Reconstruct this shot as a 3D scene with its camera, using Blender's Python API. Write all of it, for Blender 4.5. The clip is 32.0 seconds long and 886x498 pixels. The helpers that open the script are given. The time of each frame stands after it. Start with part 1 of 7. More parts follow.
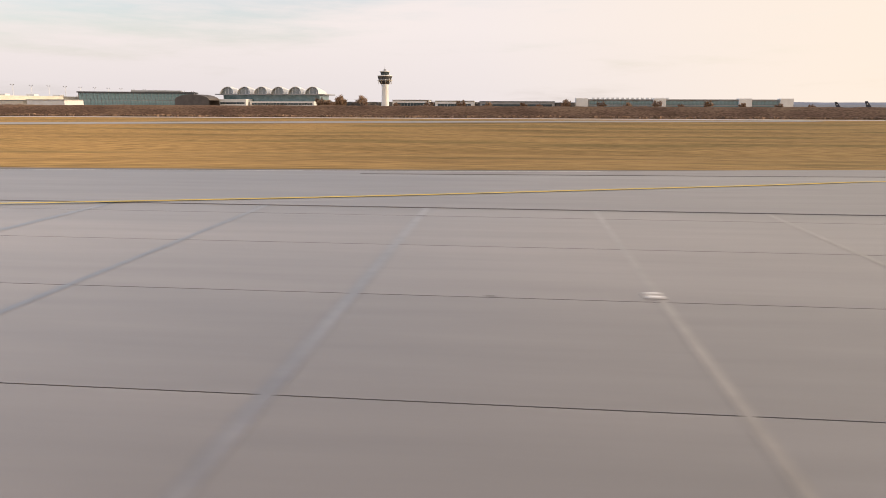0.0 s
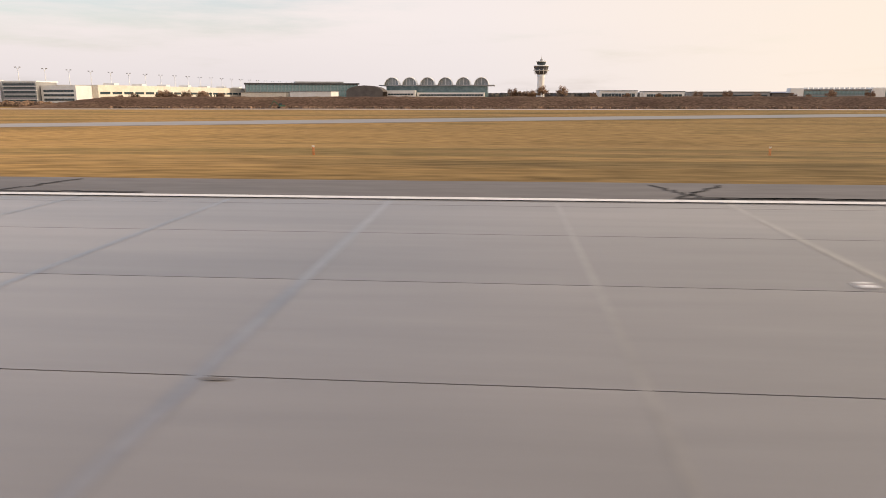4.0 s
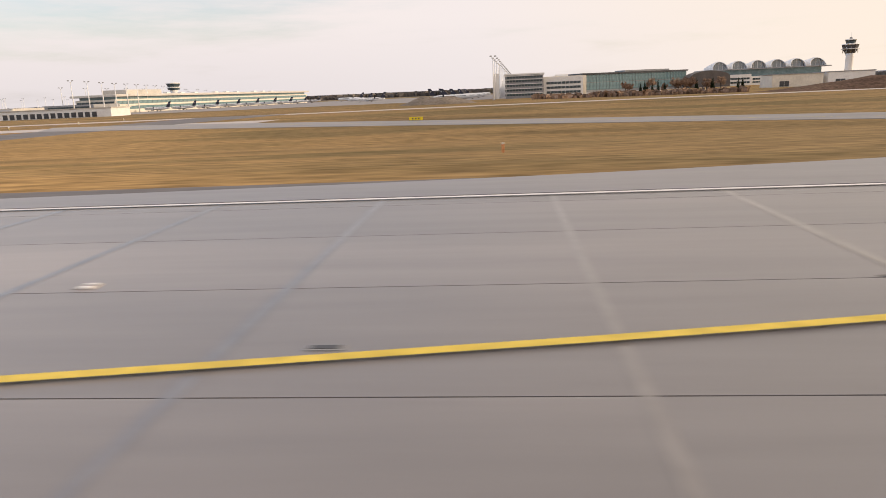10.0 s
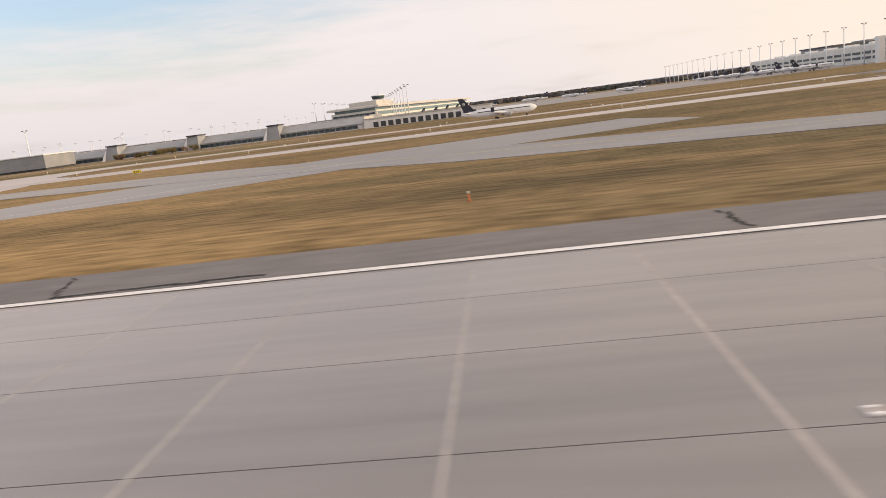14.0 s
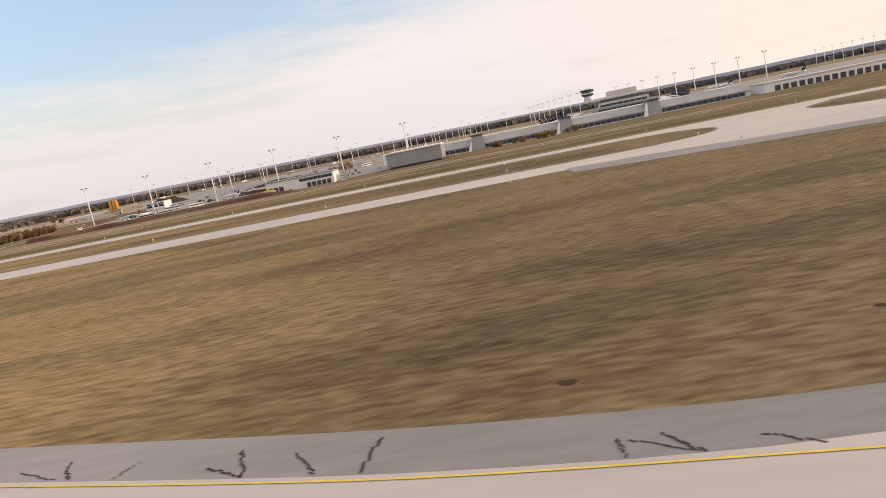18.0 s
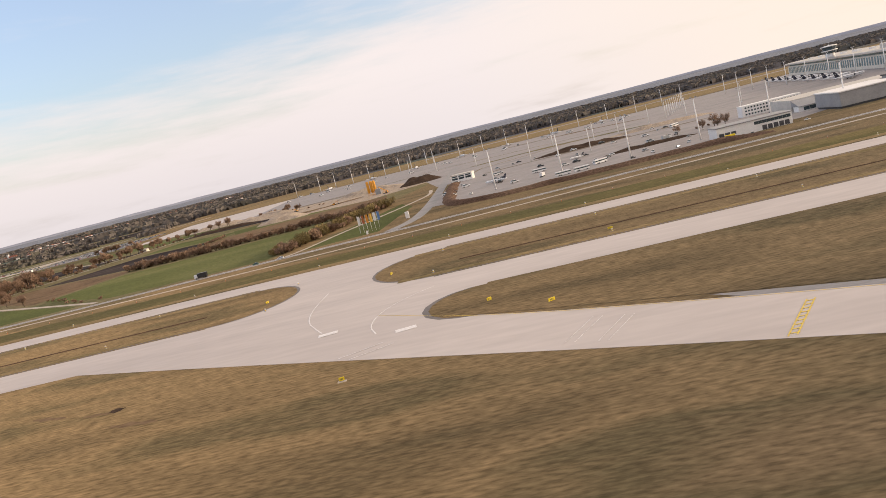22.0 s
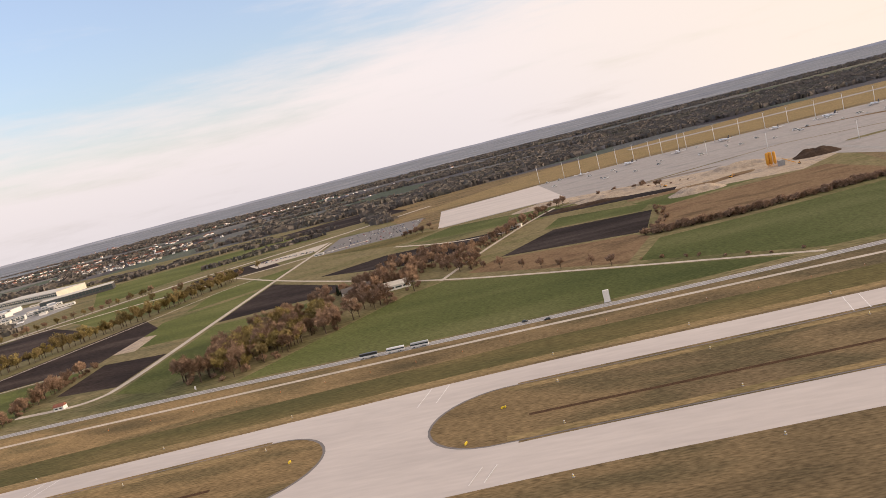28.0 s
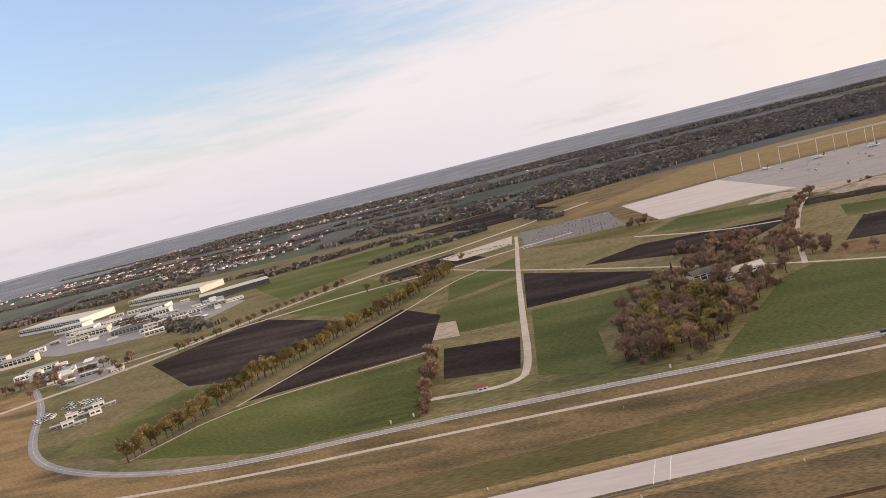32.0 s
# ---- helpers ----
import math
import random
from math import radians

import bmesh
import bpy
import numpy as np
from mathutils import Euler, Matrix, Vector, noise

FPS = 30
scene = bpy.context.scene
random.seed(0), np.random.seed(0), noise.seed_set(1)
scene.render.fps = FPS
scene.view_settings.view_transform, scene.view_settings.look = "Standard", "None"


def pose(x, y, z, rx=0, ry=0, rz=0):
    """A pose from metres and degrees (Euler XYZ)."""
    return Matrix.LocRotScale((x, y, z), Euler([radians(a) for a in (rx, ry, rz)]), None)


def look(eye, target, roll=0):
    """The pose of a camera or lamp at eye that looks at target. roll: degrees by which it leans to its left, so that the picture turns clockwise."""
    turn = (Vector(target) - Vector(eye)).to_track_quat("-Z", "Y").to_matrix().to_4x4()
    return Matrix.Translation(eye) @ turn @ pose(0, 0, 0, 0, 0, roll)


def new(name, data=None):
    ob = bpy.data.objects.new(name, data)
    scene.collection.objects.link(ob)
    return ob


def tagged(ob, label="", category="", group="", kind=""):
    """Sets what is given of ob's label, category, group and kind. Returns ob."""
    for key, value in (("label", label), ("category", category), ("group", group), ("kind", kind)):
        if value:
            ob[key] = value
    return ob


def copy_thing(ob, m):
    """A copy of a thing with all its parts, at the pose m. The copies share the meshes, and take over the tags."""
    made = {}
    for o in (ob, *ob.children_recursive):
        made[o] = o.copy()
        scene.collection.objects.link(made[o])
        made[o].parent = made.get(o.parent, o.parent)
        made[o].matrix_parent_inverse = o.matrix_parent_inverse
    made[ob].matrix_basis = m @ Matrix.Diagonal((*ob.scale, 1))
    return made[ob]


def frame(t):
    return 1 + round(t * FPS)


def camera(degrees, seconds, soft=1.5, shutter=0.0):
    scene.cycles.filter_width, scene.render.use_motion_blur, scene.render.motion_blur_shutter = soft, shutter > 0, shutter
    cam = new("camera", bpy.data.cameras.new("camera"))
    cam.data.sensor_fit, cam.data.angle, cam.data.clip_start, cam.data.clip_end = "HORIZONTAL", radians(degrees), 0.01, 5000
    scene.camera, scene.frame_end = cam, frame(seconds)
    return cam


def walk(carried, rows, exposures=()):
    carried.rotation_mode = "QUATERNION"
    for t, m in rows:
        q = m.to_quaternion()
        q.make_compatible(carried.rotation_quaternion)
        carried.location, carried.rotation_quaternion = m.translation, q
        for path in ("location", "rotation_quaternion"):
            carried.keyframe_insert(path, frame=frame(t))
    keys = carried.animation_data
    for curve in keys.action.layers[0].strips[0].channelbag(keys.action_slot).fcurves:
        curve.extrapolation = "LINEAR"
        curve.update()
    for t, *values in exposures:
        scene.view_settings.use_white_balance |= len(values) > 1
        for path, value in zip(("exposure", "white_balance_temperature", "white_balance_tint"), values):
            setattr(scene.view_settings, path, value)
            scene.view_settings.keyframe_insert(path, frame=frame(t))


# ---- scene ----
# One scene unit is 1 / U metres: the whole place is a model at this one scale, so that the aircraft's speed stays in bounds.
U = 0.47
# seconds, x, y, z in metres, heading, pitch and roll in degrees
PATH = [
    (0.0, -51.58, -0.00, 7.67, 5.773, -11.629, 0.169),
    (0.5, -82.91, -0.02, 7.66, 5.972, -11.677, 0.308),
    (1.0, -114.91, -0.04, 7.66, 6.077, -11.666, 0.407),
    (1.5, -147.58, -0.06, 7.65, 6.002, -11.630, 0.443),
    (2.0, -180.91, -0.08, 7.65, 5.803, -11.643, 0.434),
    (2.5, -214.91, -0.11, 7.65, 5.602, -11.693, 0.373),
    (3.0, -249.58, -0.14, 7.64, 5.358, -11.860, 0.262),
    (3.5, -284.91, -0.18, 7.64, 5.115, -12.095, 0.124),
    (4.0, -320.91, -0.22, 7.63, 4.917, -12.352, -0.021),
    (4.5, -357.58, -0.25, 7.63, 4.810, -12.585, -0.152),
    (5.0, -394.91, -0.29, 7.63, 4.839, -12.744, -0.246),
    (5.5, -432.91, -0.32, 7.62, 4.896, -12.799, -0.315),
    (6.0, -471.58, -0.33, 7.62, 4.789, -12.749, -0.380),
    (6.5, -511.31, -0.32, 7.61, 4.513, -12.737, -0.236),
    (7.0, -551.15, -0.29, 7.61, 4.353, -12.756, -0.153),
    (7.5, -591.12, -0.24, 7.61, 4.368, -12.843, -0.206),
    (8.0, -631.22, -0.17, 7.60, 4.590, -12.931, -0.393),
    (8.5, -671.45, -0.07, 7.60, 4.774, -12.951, -0.729),
    (9.0, -711.82, 0.06, 7.59, 4.867, -12.845, -1.245),
    (9.5, -752.34, 0.20, 7.59, 5.036, -12.735, -1.827),
    (10.0, -793.03, 0.35, 7.59, 5.254, -12.548, -2.491),
    (10.5, -833.85, 0.52, 7.58, 5.532, -12.364, -3.169),
    (11.0, -874.77, 0.70, 7.58, 5.589, -12.198, -3.876),
    (11.5, -915.76, 0.90, 7.45, 5.374, -11.972, -4.688),
    (12.0, -956.84, 1.13, 7.38, 5.230, -11.696, -5.421),
    (12.5, -998.00, 1.37, 7.41, 5.219, -11.442, -5.978),
    (13.0, -1039.22, 1.61, 7.59, 5.372, -11.257, -6.363),
    (13.5, -1080.49, 1.83, 7.95, 5.618, -11.237, -6.853),
    (14.0, -1121.80, 2.05, 8.49, 5.918, -11.255, -7.308),
    (14.5, -1163.13, 2.24, 9.24, 6.189, -11.256, -7.756),
    (15.0, -1204.49, 2.41, 10.19, 6.343, -11.187, -8.224),
    (15.5, -1245.87, 2.56, 11.35, 6.296, -10.995, -8.740),
    (16.0, -1287.25, 2.67, 12.73, 5.962, -10.626, -9.330),
    (16.5, -1328.68, 2.74, 14.33, 5.753, -10.177, -9.919),
    (17.0, -1370.13, 2.75, 16.14, 5.675, -9.768, -10.486),
    (17.5, -1411.60, 2.69, 18.19, 5.716, -9.475, -11.011),
    (18.0, -1453.07, 2.55, 20.55, 5.726, -9.272, -11.512),
    (18.5, -1494.53, 2.32, 23.27, 5.639, -9.100, -11.926),
    (19.0, -1535.98, 2.01, 26.42, 5.701, -8.897, -12.197),
    (19.5, -1577.44, 1.60, 30.06, 5.883, -8.731, -12.457),
    (20.0, -1618.87, 1.08, 34.23, 6.291, -8.555, -12.844),
    (20.5, -1660.21, 0.46, 38.80, 6.495, -8.518, -13.305),
    (21.0, -1701.44, -0.24, 43.73, 6.459, -8.603, -13.674),
    (21.5, -1742.57, -1.05, 48.93, 6.666, -8.807, -14.005),
    (22.0, -1783.60, -1.96, 54.37, 7.027, -9.019, -14.333),
    (22.5, -1824.50, -2.95, 60.07, 7.594, -9.115, -14.610),
    (23.0, -1865.20, -4.00, 65.98, 7.869, -9.082, -14.726),
    (23.5, -1905.73, -5.09, 72.03, 7.834, -8.991, -14.798),
    (24.0, -1946.12, -6.19, 78.10, 7.992, -8.823, -14.938),
    (24.5, -1986.41, -7.28, 84.10, 8.213, -8.775, -15.043),
    (25.0, -2026.60, -8.36, 89.99, 8.564, -8.930, -15.053),
    (25.5, -2066.68, -9.42, 95.82, 8.559, -9.203, -14.893),
    (26.0, -2106.71, -10.45, 101.67, 8.507, -9.316, -14.622),
    (26.5, -2146.69, -11.43, 107.59, 8.377, -9.195, -14.438),
    (27.0, -2186.66, -12.37, 113.56, 8.248, -8.898, -14.346),
    (27.5, -2226.62, -13.27, 119.55, 8.148, -8.495, -14.314),
    (28.0, -2266.58, -14.15, 125.53, 8.102, -8.055, -14.310),
    (28.5, -2306.53, -15.01, 131.50, 8.138, -7.648, -14.303),
    (29.0, -2346.47, -15.87, 137.43, 8.280, -7.343, -14.259),
    (29.5, -2386.42, -16.72, 143.31, 8.557, -7.050, -14.211),
    (30.0, -2426.35, -17.56, 149.11, 8.655, -6.860, -14.143),
    (30.5, -2466.28, -18.40, 154.85, 8.653, -6.852, -14.058),
    (31.0, -2506.21, -19.24, 160.53, 8.798, -6.962, -14.004),
    (31.5, -2546.14, -20.06, 166.18, 8.984, -7.057, -13.998),
    (32.0, -2586.08, -20.89, 171.85, 9.283, -7.032, -14.043),
]
LENS = 64.6


def ride(row):
    t, x, y, z, yaw, pitch, roll = row
    a, b = radians(yaw), radians(pitch)
    ahead = Vector((-math.sin(a) * math.cos(b), math.cos(a) * math.cos(b), math.sin(b)))
    eye = Vector((x, y, z)) * U
    return t, look(eye, eye + ahead, roll)


cam = camera(LENS, 32.0, soft=0.8, shutter=0.08)
walk(cam, [ride(r) for r in PATH], exposures=[(0.0, 0.26, 6550, 10), (12.0, 0.26, 6500, 10), (18.0, 0.28, 6500, 10), (26.0, 0.30, 6600, 12), (32.0, 0.24, 6300, 12)])

# ---- sky and sun ----
SUN_ELEV, SUN_AZ = radians(11), radians(83)      # azimuth from the view's axis towards +x
world = bpy.data.worlds.new("evening_sky")
scene.world = world
world.use_nodes = True
wt = world.node_tree
wt.nodes.clear()


def wn(kind, **kw):
    n = wt.nodes.new(kind)
    for k, val in kw.items():
        setattr(n, k, val)
    return n


w_out, w_bg = wn("ShaderNodeOutputWorld"), wn("ShaderNodeBackground")
w_sky = wn("ShaderNodeTexSky", sky_type="NISHITA", sun_disc=False, sun_elevation=SUN_ELEV, sun_rotation=SUN_AZ, air_density=1.2, dust_density=2.5)
w_co = wn("ShaderNodeTexCoord")
w_sep = wn("ShaderNodeSeparateXYZ")
wt.links.new(w_co.outputs["Generated"], w_sep.inputs[0])
w_gain = wn("ShaderNodeVectorMath", operation="MULTIPLY")
w_gain.inputs[1].default_value = (0.185, 0.212, 0.282)
wt.links.new(w_sky.outputs[0], w_gain.inputs[0])
# thin veil of high cloud, warmer towards the sun's side
w_side = wn("ShaderNodeMapRange")
w_side.inputs["From Min"].default_value, w_side.inputs["From Max"].default_value = -0.05, 0.8
wt.links.new(w_sep.outputs[0], w_side.inputs["Value"])
w_veil = wn("ShaderNodeMix", data_type="RGBA")
w_veil.inputs[6].default_value, w_veil.inputs[7].default_value = (0.775, 0.703, 0.685, 1), (0.89, 0.74, 0.57, 1)
wt.links.new(w_side.outputs[0], w_veil.inputs[0])
w_map = wn("ShaderNodeMapping")
w_map.inputs["Scale"].default_value = (0.9, 0.9, 6.5)
w_map.inputs["Rotation"].default_value = (0.0, 0.38, 0.3)
wt.links.new(w_co.outputs["Generated"], w_map.inputs[0])
w_noise = wn("ShaderNodeTexNoise")
w_noise.inputs["Scale"].default_value, w_noise.inputs["Detail"].default_value, w_noise.inputs["Roughness"].default_value = 2.6, 8.0, 0.60
wt.links.new(w_map.outputs[0], w_noise.inputs["Vector"])
w_high = wn("ShaderNodeMapRange")
w_high.inputs["From Min"].default_value, w_high.inputs["From Max"].default_value = 0.04, 0.20
wt.links.new(w_sep.outputs[2], w_high.inputs["Value"])
w_left = wn("ShaderNodeMapRange")
w_left.inputs["From Min"].default_value, w_left.inputs["From Max"].default_value = 0.28, -0.48
wt.links.new(w_sep.outputs[0], w_left.inputs["Value"])
w_open = wn("ShaderNodeMath", operation="MULTIPLY")
wt.links.new(w_high.outputs[0], w_open.inputs[0])
wt.links.new(w_left.outputs[0], w_open.inputs[1])
# unseen overhead, the cirrus is closed again to hold back blue skylight
w_top = wn("ShaderNodeMapRange")
w_top.inputs["From Min"].default_value, w_top.inputs["From Max"].default_value = 0.75, 0.42
wt.links.new(w_sep.outputs[2], w_top.inputs["Value"])
w_gap = wn("ShaderNodeMath", operation="MULTIPLY")
wt.links.new(w_open.outputs[0], w_gap.inputs[0])
wt.links.new(w_top.outputs[0], w_gap.inputs[1])
w_cov = wn("ShaderNodeMath", operation="SUBTRACT")
w_streak = wn("ShaderNodeMath", operation="MULTIPLY_ADD")
w_streak.inputs[1].default_value, w_streak.inputs[2].default_value = 2.0, -0.5
wt.links.new(w_noise.outputs[0], w_streak.inputs[0])
wt.links.new(w_streak.outputs[0], w_cov.inputs[0])
wt.links.new(w_gap.outputs[0], w_cov.inputs[1])
w_thick = wn("ShaderNodeMapRange", interpolation_type="SMOOTHSTEP")
w_thick.inputs["From Min"].default_value, w_thick.inputs["From Max"].default_value = -0.42, 0.42
w_thick.inputs["To Min"].default_value, w_thick.inputs["To Max"].default_value = 0.20, 1.0
wt.links.new(w_cov.outputs[0], w_thick.inputs["Value"])
w_mix = wn("ShaderNodeMix", data_type="RGBA")
wt.links.new(w_thick.outputs[0], w_mix.inputs[0])
wt.links.new(w_gain.outputs[0], w_mix.inputs[6])
w_low = wn("ShaderNodeMapRange")
w_low.inputs["From Min"].default_value, w_low.inputs["From Max"].default_value = 0.10, -0.01
wt.links.new(w_sep.outputs[2], w_low.inputs["Value"])
w_shade = wn("ShaderNodeMath", operation="MULTIPLY")
w_off = wn("ShaderNodeMapRange")
w_off.inputs["From Min"].default_value, w_off.inputs["From Max"].default_value = 0.35, -0.35
wt.links.new(w_sep.outputs[0], w_off.inputs["Value"])
wt.links.new(w_low.outputs[0], w_shade.inputs[0])
wt.links.new(w_off.outputs[0], w_shade.inputs[1])
w_haze = wn("ShaderNodeMix", data_type="RGBA")
w_haze.inputs[7].default_value = (0.66, 0.605, 0.61, 1)
wt.links.new(w_shade.outputs[0], w_haze.inputs[0])
wt.links.new(w_veil.outputs[2], w_haze.inputs[6])
wt.links.new(w_haze.outputs[2], w_mix.inputs[7])
wt.links.new(w_mix.outputs[2], w_bg.inputs[0])
w_bg.inputs[1].default_value = 1.0
wt.links.new(w_bg.outputs[0], w_out.inputs[0])

sun = new("sun", bpy.data.lights.new("sun", "SUN"))
sun.data.energy, sun.data.angle, sun.data.color = 2.7, radians(4), (1.0, 0.80, 0.60)
sun_from = Vector((math.sin(SUN_AZ) * math.cos(SUN_ELEV), math.cos(SUN_AZ) * math.cos(SUN_ELEV), math.sin(SUN_ELEV)))
sun.matrix_world = look(sun_from * 50, (0, 0, 0))


# ---- materials ----
def mat(name, cols, size=8.0, rough=0.85, bump=0.15, stretch=(1, 1, 1), fine=0.6, vary=0.25, metal=0.0, island=0.0, patches=None, spec=0.3, west=None, matte=0.0):
    """Two scales of noise over the colours; size and fine in metres; island: spread from piece to piece; patches: (colours, size)."""
    m = bpy.data.materials.new(name)
    m.use_nodes = True
    nt = m.node_tree
    b = nt.nodes["Principled BSDF"]
    L = nt.links.new

    def node(kind, **kw):
        n = nt.nodes.new(kind)
        for k, val in kw.items():
            setattr(n, k, val)
        return n
    co, mp = node("ShaderNodeTexCoord"), node("ShaderNodeMapping")
    mp.inputs["Scale"].default_value = [s / U for s in stretch]
    L(co.outputs["Object"], mp.inputs[0])
    big = node("ShaderNodeTexNoise")
    big.inputs["Scale"].default_value, big.inputs["Detail"].default_value = 1.0 / size, 5.0
    L(mp.outputs[0], big.inputs["Vector"])
    ramp = node("ShaderNodeValToRGB")
    n = len(cols)
    while len(ramp.color_ramp.elements) < n:
        ramp.color_ramp.elements.new(0.5)
    for i, c in enumerate(cols):
        ramp.color_ramp.elements[i].position = 0.5 if n == 1 else 0.3 + 0.4 * i / (n - 1)
        ramp.color_ramp.elements[i].color = (*c, 1)
    L(big.outputs[0], ramp.inputs[0])
    colour = ramp.outputs[0]
    if patches:
        vor = node("ShaderNodeTexVoronoi")
        vor.inputs["Scale"].default_value = 1.0 / patches[1]
        vmp = node("ShaderNodeMapping")
        vmp.inputs["Scale"].default_value = (1 / U, 0.5 / U, 0)
        vmp.inputs["Rotation"].default_value = (0, 0, 0.35)
        L(co.outputs["Object"], vmp.inputs[0])
        L(vmp.outputs[0], vor.inputs["Vector"])
        pr = node("ShaderNodeValToRGB")
        pr.color_ramp.interpolation = "CONSTANT"
        while len(pr.color_ramp.elements) < len(patches[0]):
            pr.color_ramp.elements.new(0.5)
        for i, c in enumerate(patches[0]):
            pr.color_ramp.elements[i].position = i / len(patches[0])
            pr.color_ramp.elements[i].color = (*c, 1)
        sx = node("ShaderNodeSeparateColor")
        L(vor.outputs["Color"], sx.inputs[0])
        L(sx.outputs[0], pr.inputs[0])
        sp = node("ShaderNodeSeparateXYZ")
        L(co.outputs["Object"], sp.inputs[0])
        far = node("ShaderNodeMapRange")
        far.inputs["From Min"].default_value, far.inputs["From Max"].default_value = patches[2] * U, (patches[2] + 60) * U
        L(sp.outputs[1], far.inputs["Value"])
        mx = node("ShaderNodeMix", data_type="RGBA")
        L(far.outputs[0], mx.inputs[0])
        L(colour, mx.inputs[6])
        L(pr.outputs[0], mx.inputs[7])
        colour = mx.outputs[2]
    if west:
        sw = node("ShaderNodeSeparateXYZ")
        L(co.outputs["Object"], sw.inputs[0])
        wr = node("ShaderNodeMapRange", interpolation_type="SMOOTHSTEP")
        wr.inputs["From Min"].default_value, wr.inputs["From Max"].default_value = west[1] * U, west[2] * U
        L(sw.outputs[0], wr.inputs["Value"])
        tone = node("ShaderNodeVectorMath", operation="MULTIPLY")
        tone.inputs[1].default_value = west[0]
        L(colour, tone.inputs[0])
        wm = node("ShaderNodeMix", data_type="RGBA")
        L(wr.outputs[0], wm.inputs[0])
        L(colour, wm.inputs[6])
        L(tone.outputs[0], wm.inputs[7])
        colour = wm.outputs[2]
    small = node("ShaderNodeTexNoise")
    small.inputs["Scale"].default_value, small.inputs["Detail"].default_value = 1.0 / fine, 4.0
    L(mp.outputs[0], small.inputs["Vector"])
    rng = node("ShaderNodeMapRange")
    rng.inputs["From Min"].default_value, rng.inputs["From Max"].default_value = 0.3, 0.7
    rng.inputs["To Min"].default_value, rng.inputs["To Max"].default_value = 1 - vary, 1 + vary
    L(small.outputs[0], rng.inputs["Value"])
    gain = rng.outputs[0]
    if island:
        geo, info = node("ShaderNodeNewGeometry"), node("ShaderNodeObjectInfo")
        add = node("ShaderNodeMath", operation="ADD")
        L(geo.outputs["Random Per Island"], add.inputs[0])
        L(info.outputs["Random"], add.inputs[1])
        fr = node("ShaderNodeMath", operation="FRACT")
        L(add.outputs[0], fr.inputs[0])
        ir = node("ShaderNodeMapRange")
        ir.inputs["To Min"].default_value, ir.inputs["To Max"].default_value = 1 - island, 1 + island
        L(fr.outputs[0], ir.inputs["Value"])
        mul = node("ShaderNodeMath", operation="MULTIPLY")
        L(gain, mul.inputs[0])
        L(ir.outputs[0], mul.inputs[1])
        gain = mul.outputs[0]
    sc = node("ShaderNodeVectorMath", operation="SCALE")
    L(colour, sc.inputs[0])
    L(gain, sc.inputs["Scale"])
    L(sc.outputs[0], b.inputs["Base Color"])
    b.inputs["Roughness"].default_value, b.inputs["Metallic"].default_value = rough, metal
    b.inputs["Specular IOR Level"].default_value, b.inputs["Diffuse Roughness"].default_value = spec, matte
    if bump:
        bp = node("ShaderNodeBump")
        bp.inputs["Strength"].default_value, bp.inputs["Distance"].default_value = bump, 0.05 * U
        L(small.outputs[0], bp.inputs["Height"])
        L(bp.outputs[0], b.inputs["Normal"])
    return m


# West tone: olive grass, with the duller light there put into the colour too.
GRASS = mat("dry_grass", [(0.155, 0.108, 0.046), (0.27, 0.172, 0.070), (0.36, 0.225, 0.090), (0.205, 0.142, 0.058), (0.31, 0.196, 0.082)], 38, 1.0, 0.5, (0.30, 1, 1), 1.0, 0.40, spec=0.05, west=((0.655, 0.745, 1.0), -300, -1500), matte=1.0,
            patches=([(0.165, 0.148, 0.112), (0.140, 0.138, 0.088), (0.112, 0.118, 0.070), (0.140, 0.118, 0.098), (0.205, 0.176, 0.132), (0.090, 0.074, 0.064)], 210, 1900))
STRAW = mat("mown_grass", [(0.20, 0.150, 0.075), (0.27, 0.195, 0.100), (0.17, 0.135, 0.065)], 18, 1.0, 0.4, (0.3, 1, 1), 1.2, 0.35, spec=0.05)
GREENISH = mat("verge_grass", [(0.088, 0.086, 0.036), (0.125, 0.108, 0.046), (0.175, 0.138, 0.062)], 30, 1.0, 0.4, (0.25, 1, 1), 1.4, 0.32, spec=0.05, west=((0.98, 0.95, 1.0), -1700, -2300))
CROP = mat("winter_crop", [(0.070, 0.084, 0.030), (0.098, 0.110, 0.040), (0.145, 0.146, 0.062)], 70, 1.0, 0.4, (0.4, 1, 1), 1.6, 0.30, spec=0.05, matte=1.0)
SOIL = mat("ploughed_soil", [(0.019, 0.015, 0.016), (0.033, 0.025, 0.024), (0.068, 0.054, 0.050)], 45, 1.0, 0.6, (0.25, 1, 1), 1.8, 0.42, spec=0.05, matte=1.0)
MEADOW = mat("rough_meadow", [(0.105, 0.105, 0.048), (0.155, 0.138, 0.068), (0.20, 0.165, 0.090), (0.125, 0.112, 0.060)], 55, 1.0, 0.4, (0.4, 1, 1), 3.0, 0.35, spec=0.05)
STUBBLE = mat("stubble", [(0.14, 0.09, 0.055), (0.20, 0.135, 0.08), (0.11, 0.075, 0.045)], 30, 1.0, 0.4, (0.5, 1, 1), 2.0, 0.3, spec=0.05)
GRAVEL = mat("gravel", [(0.42, 0.365, 0.31), (0.54, 0.475, 0.40)], 12, 1.0, 0.4, (1, 1, 1), 0.8, 0.2, spec=0.1)
SPOIL = mat("grey_spoil", [(0.17, 0.142, 0.115), (0.24, 0.20, 0.165)], 10, 1.0, 0.6, (1, 1, 1), 1.2, 0.3, spec=0.05)
SAND = mat("sand_heap", [(0.30, 0.235, 0.18), (0.42, 0.34, 0.26), (0.24, 0.205, 0.18)], 15, 1.0, 0.6, (1, 1, 1), 1.5, 0.25, spec=0.1)
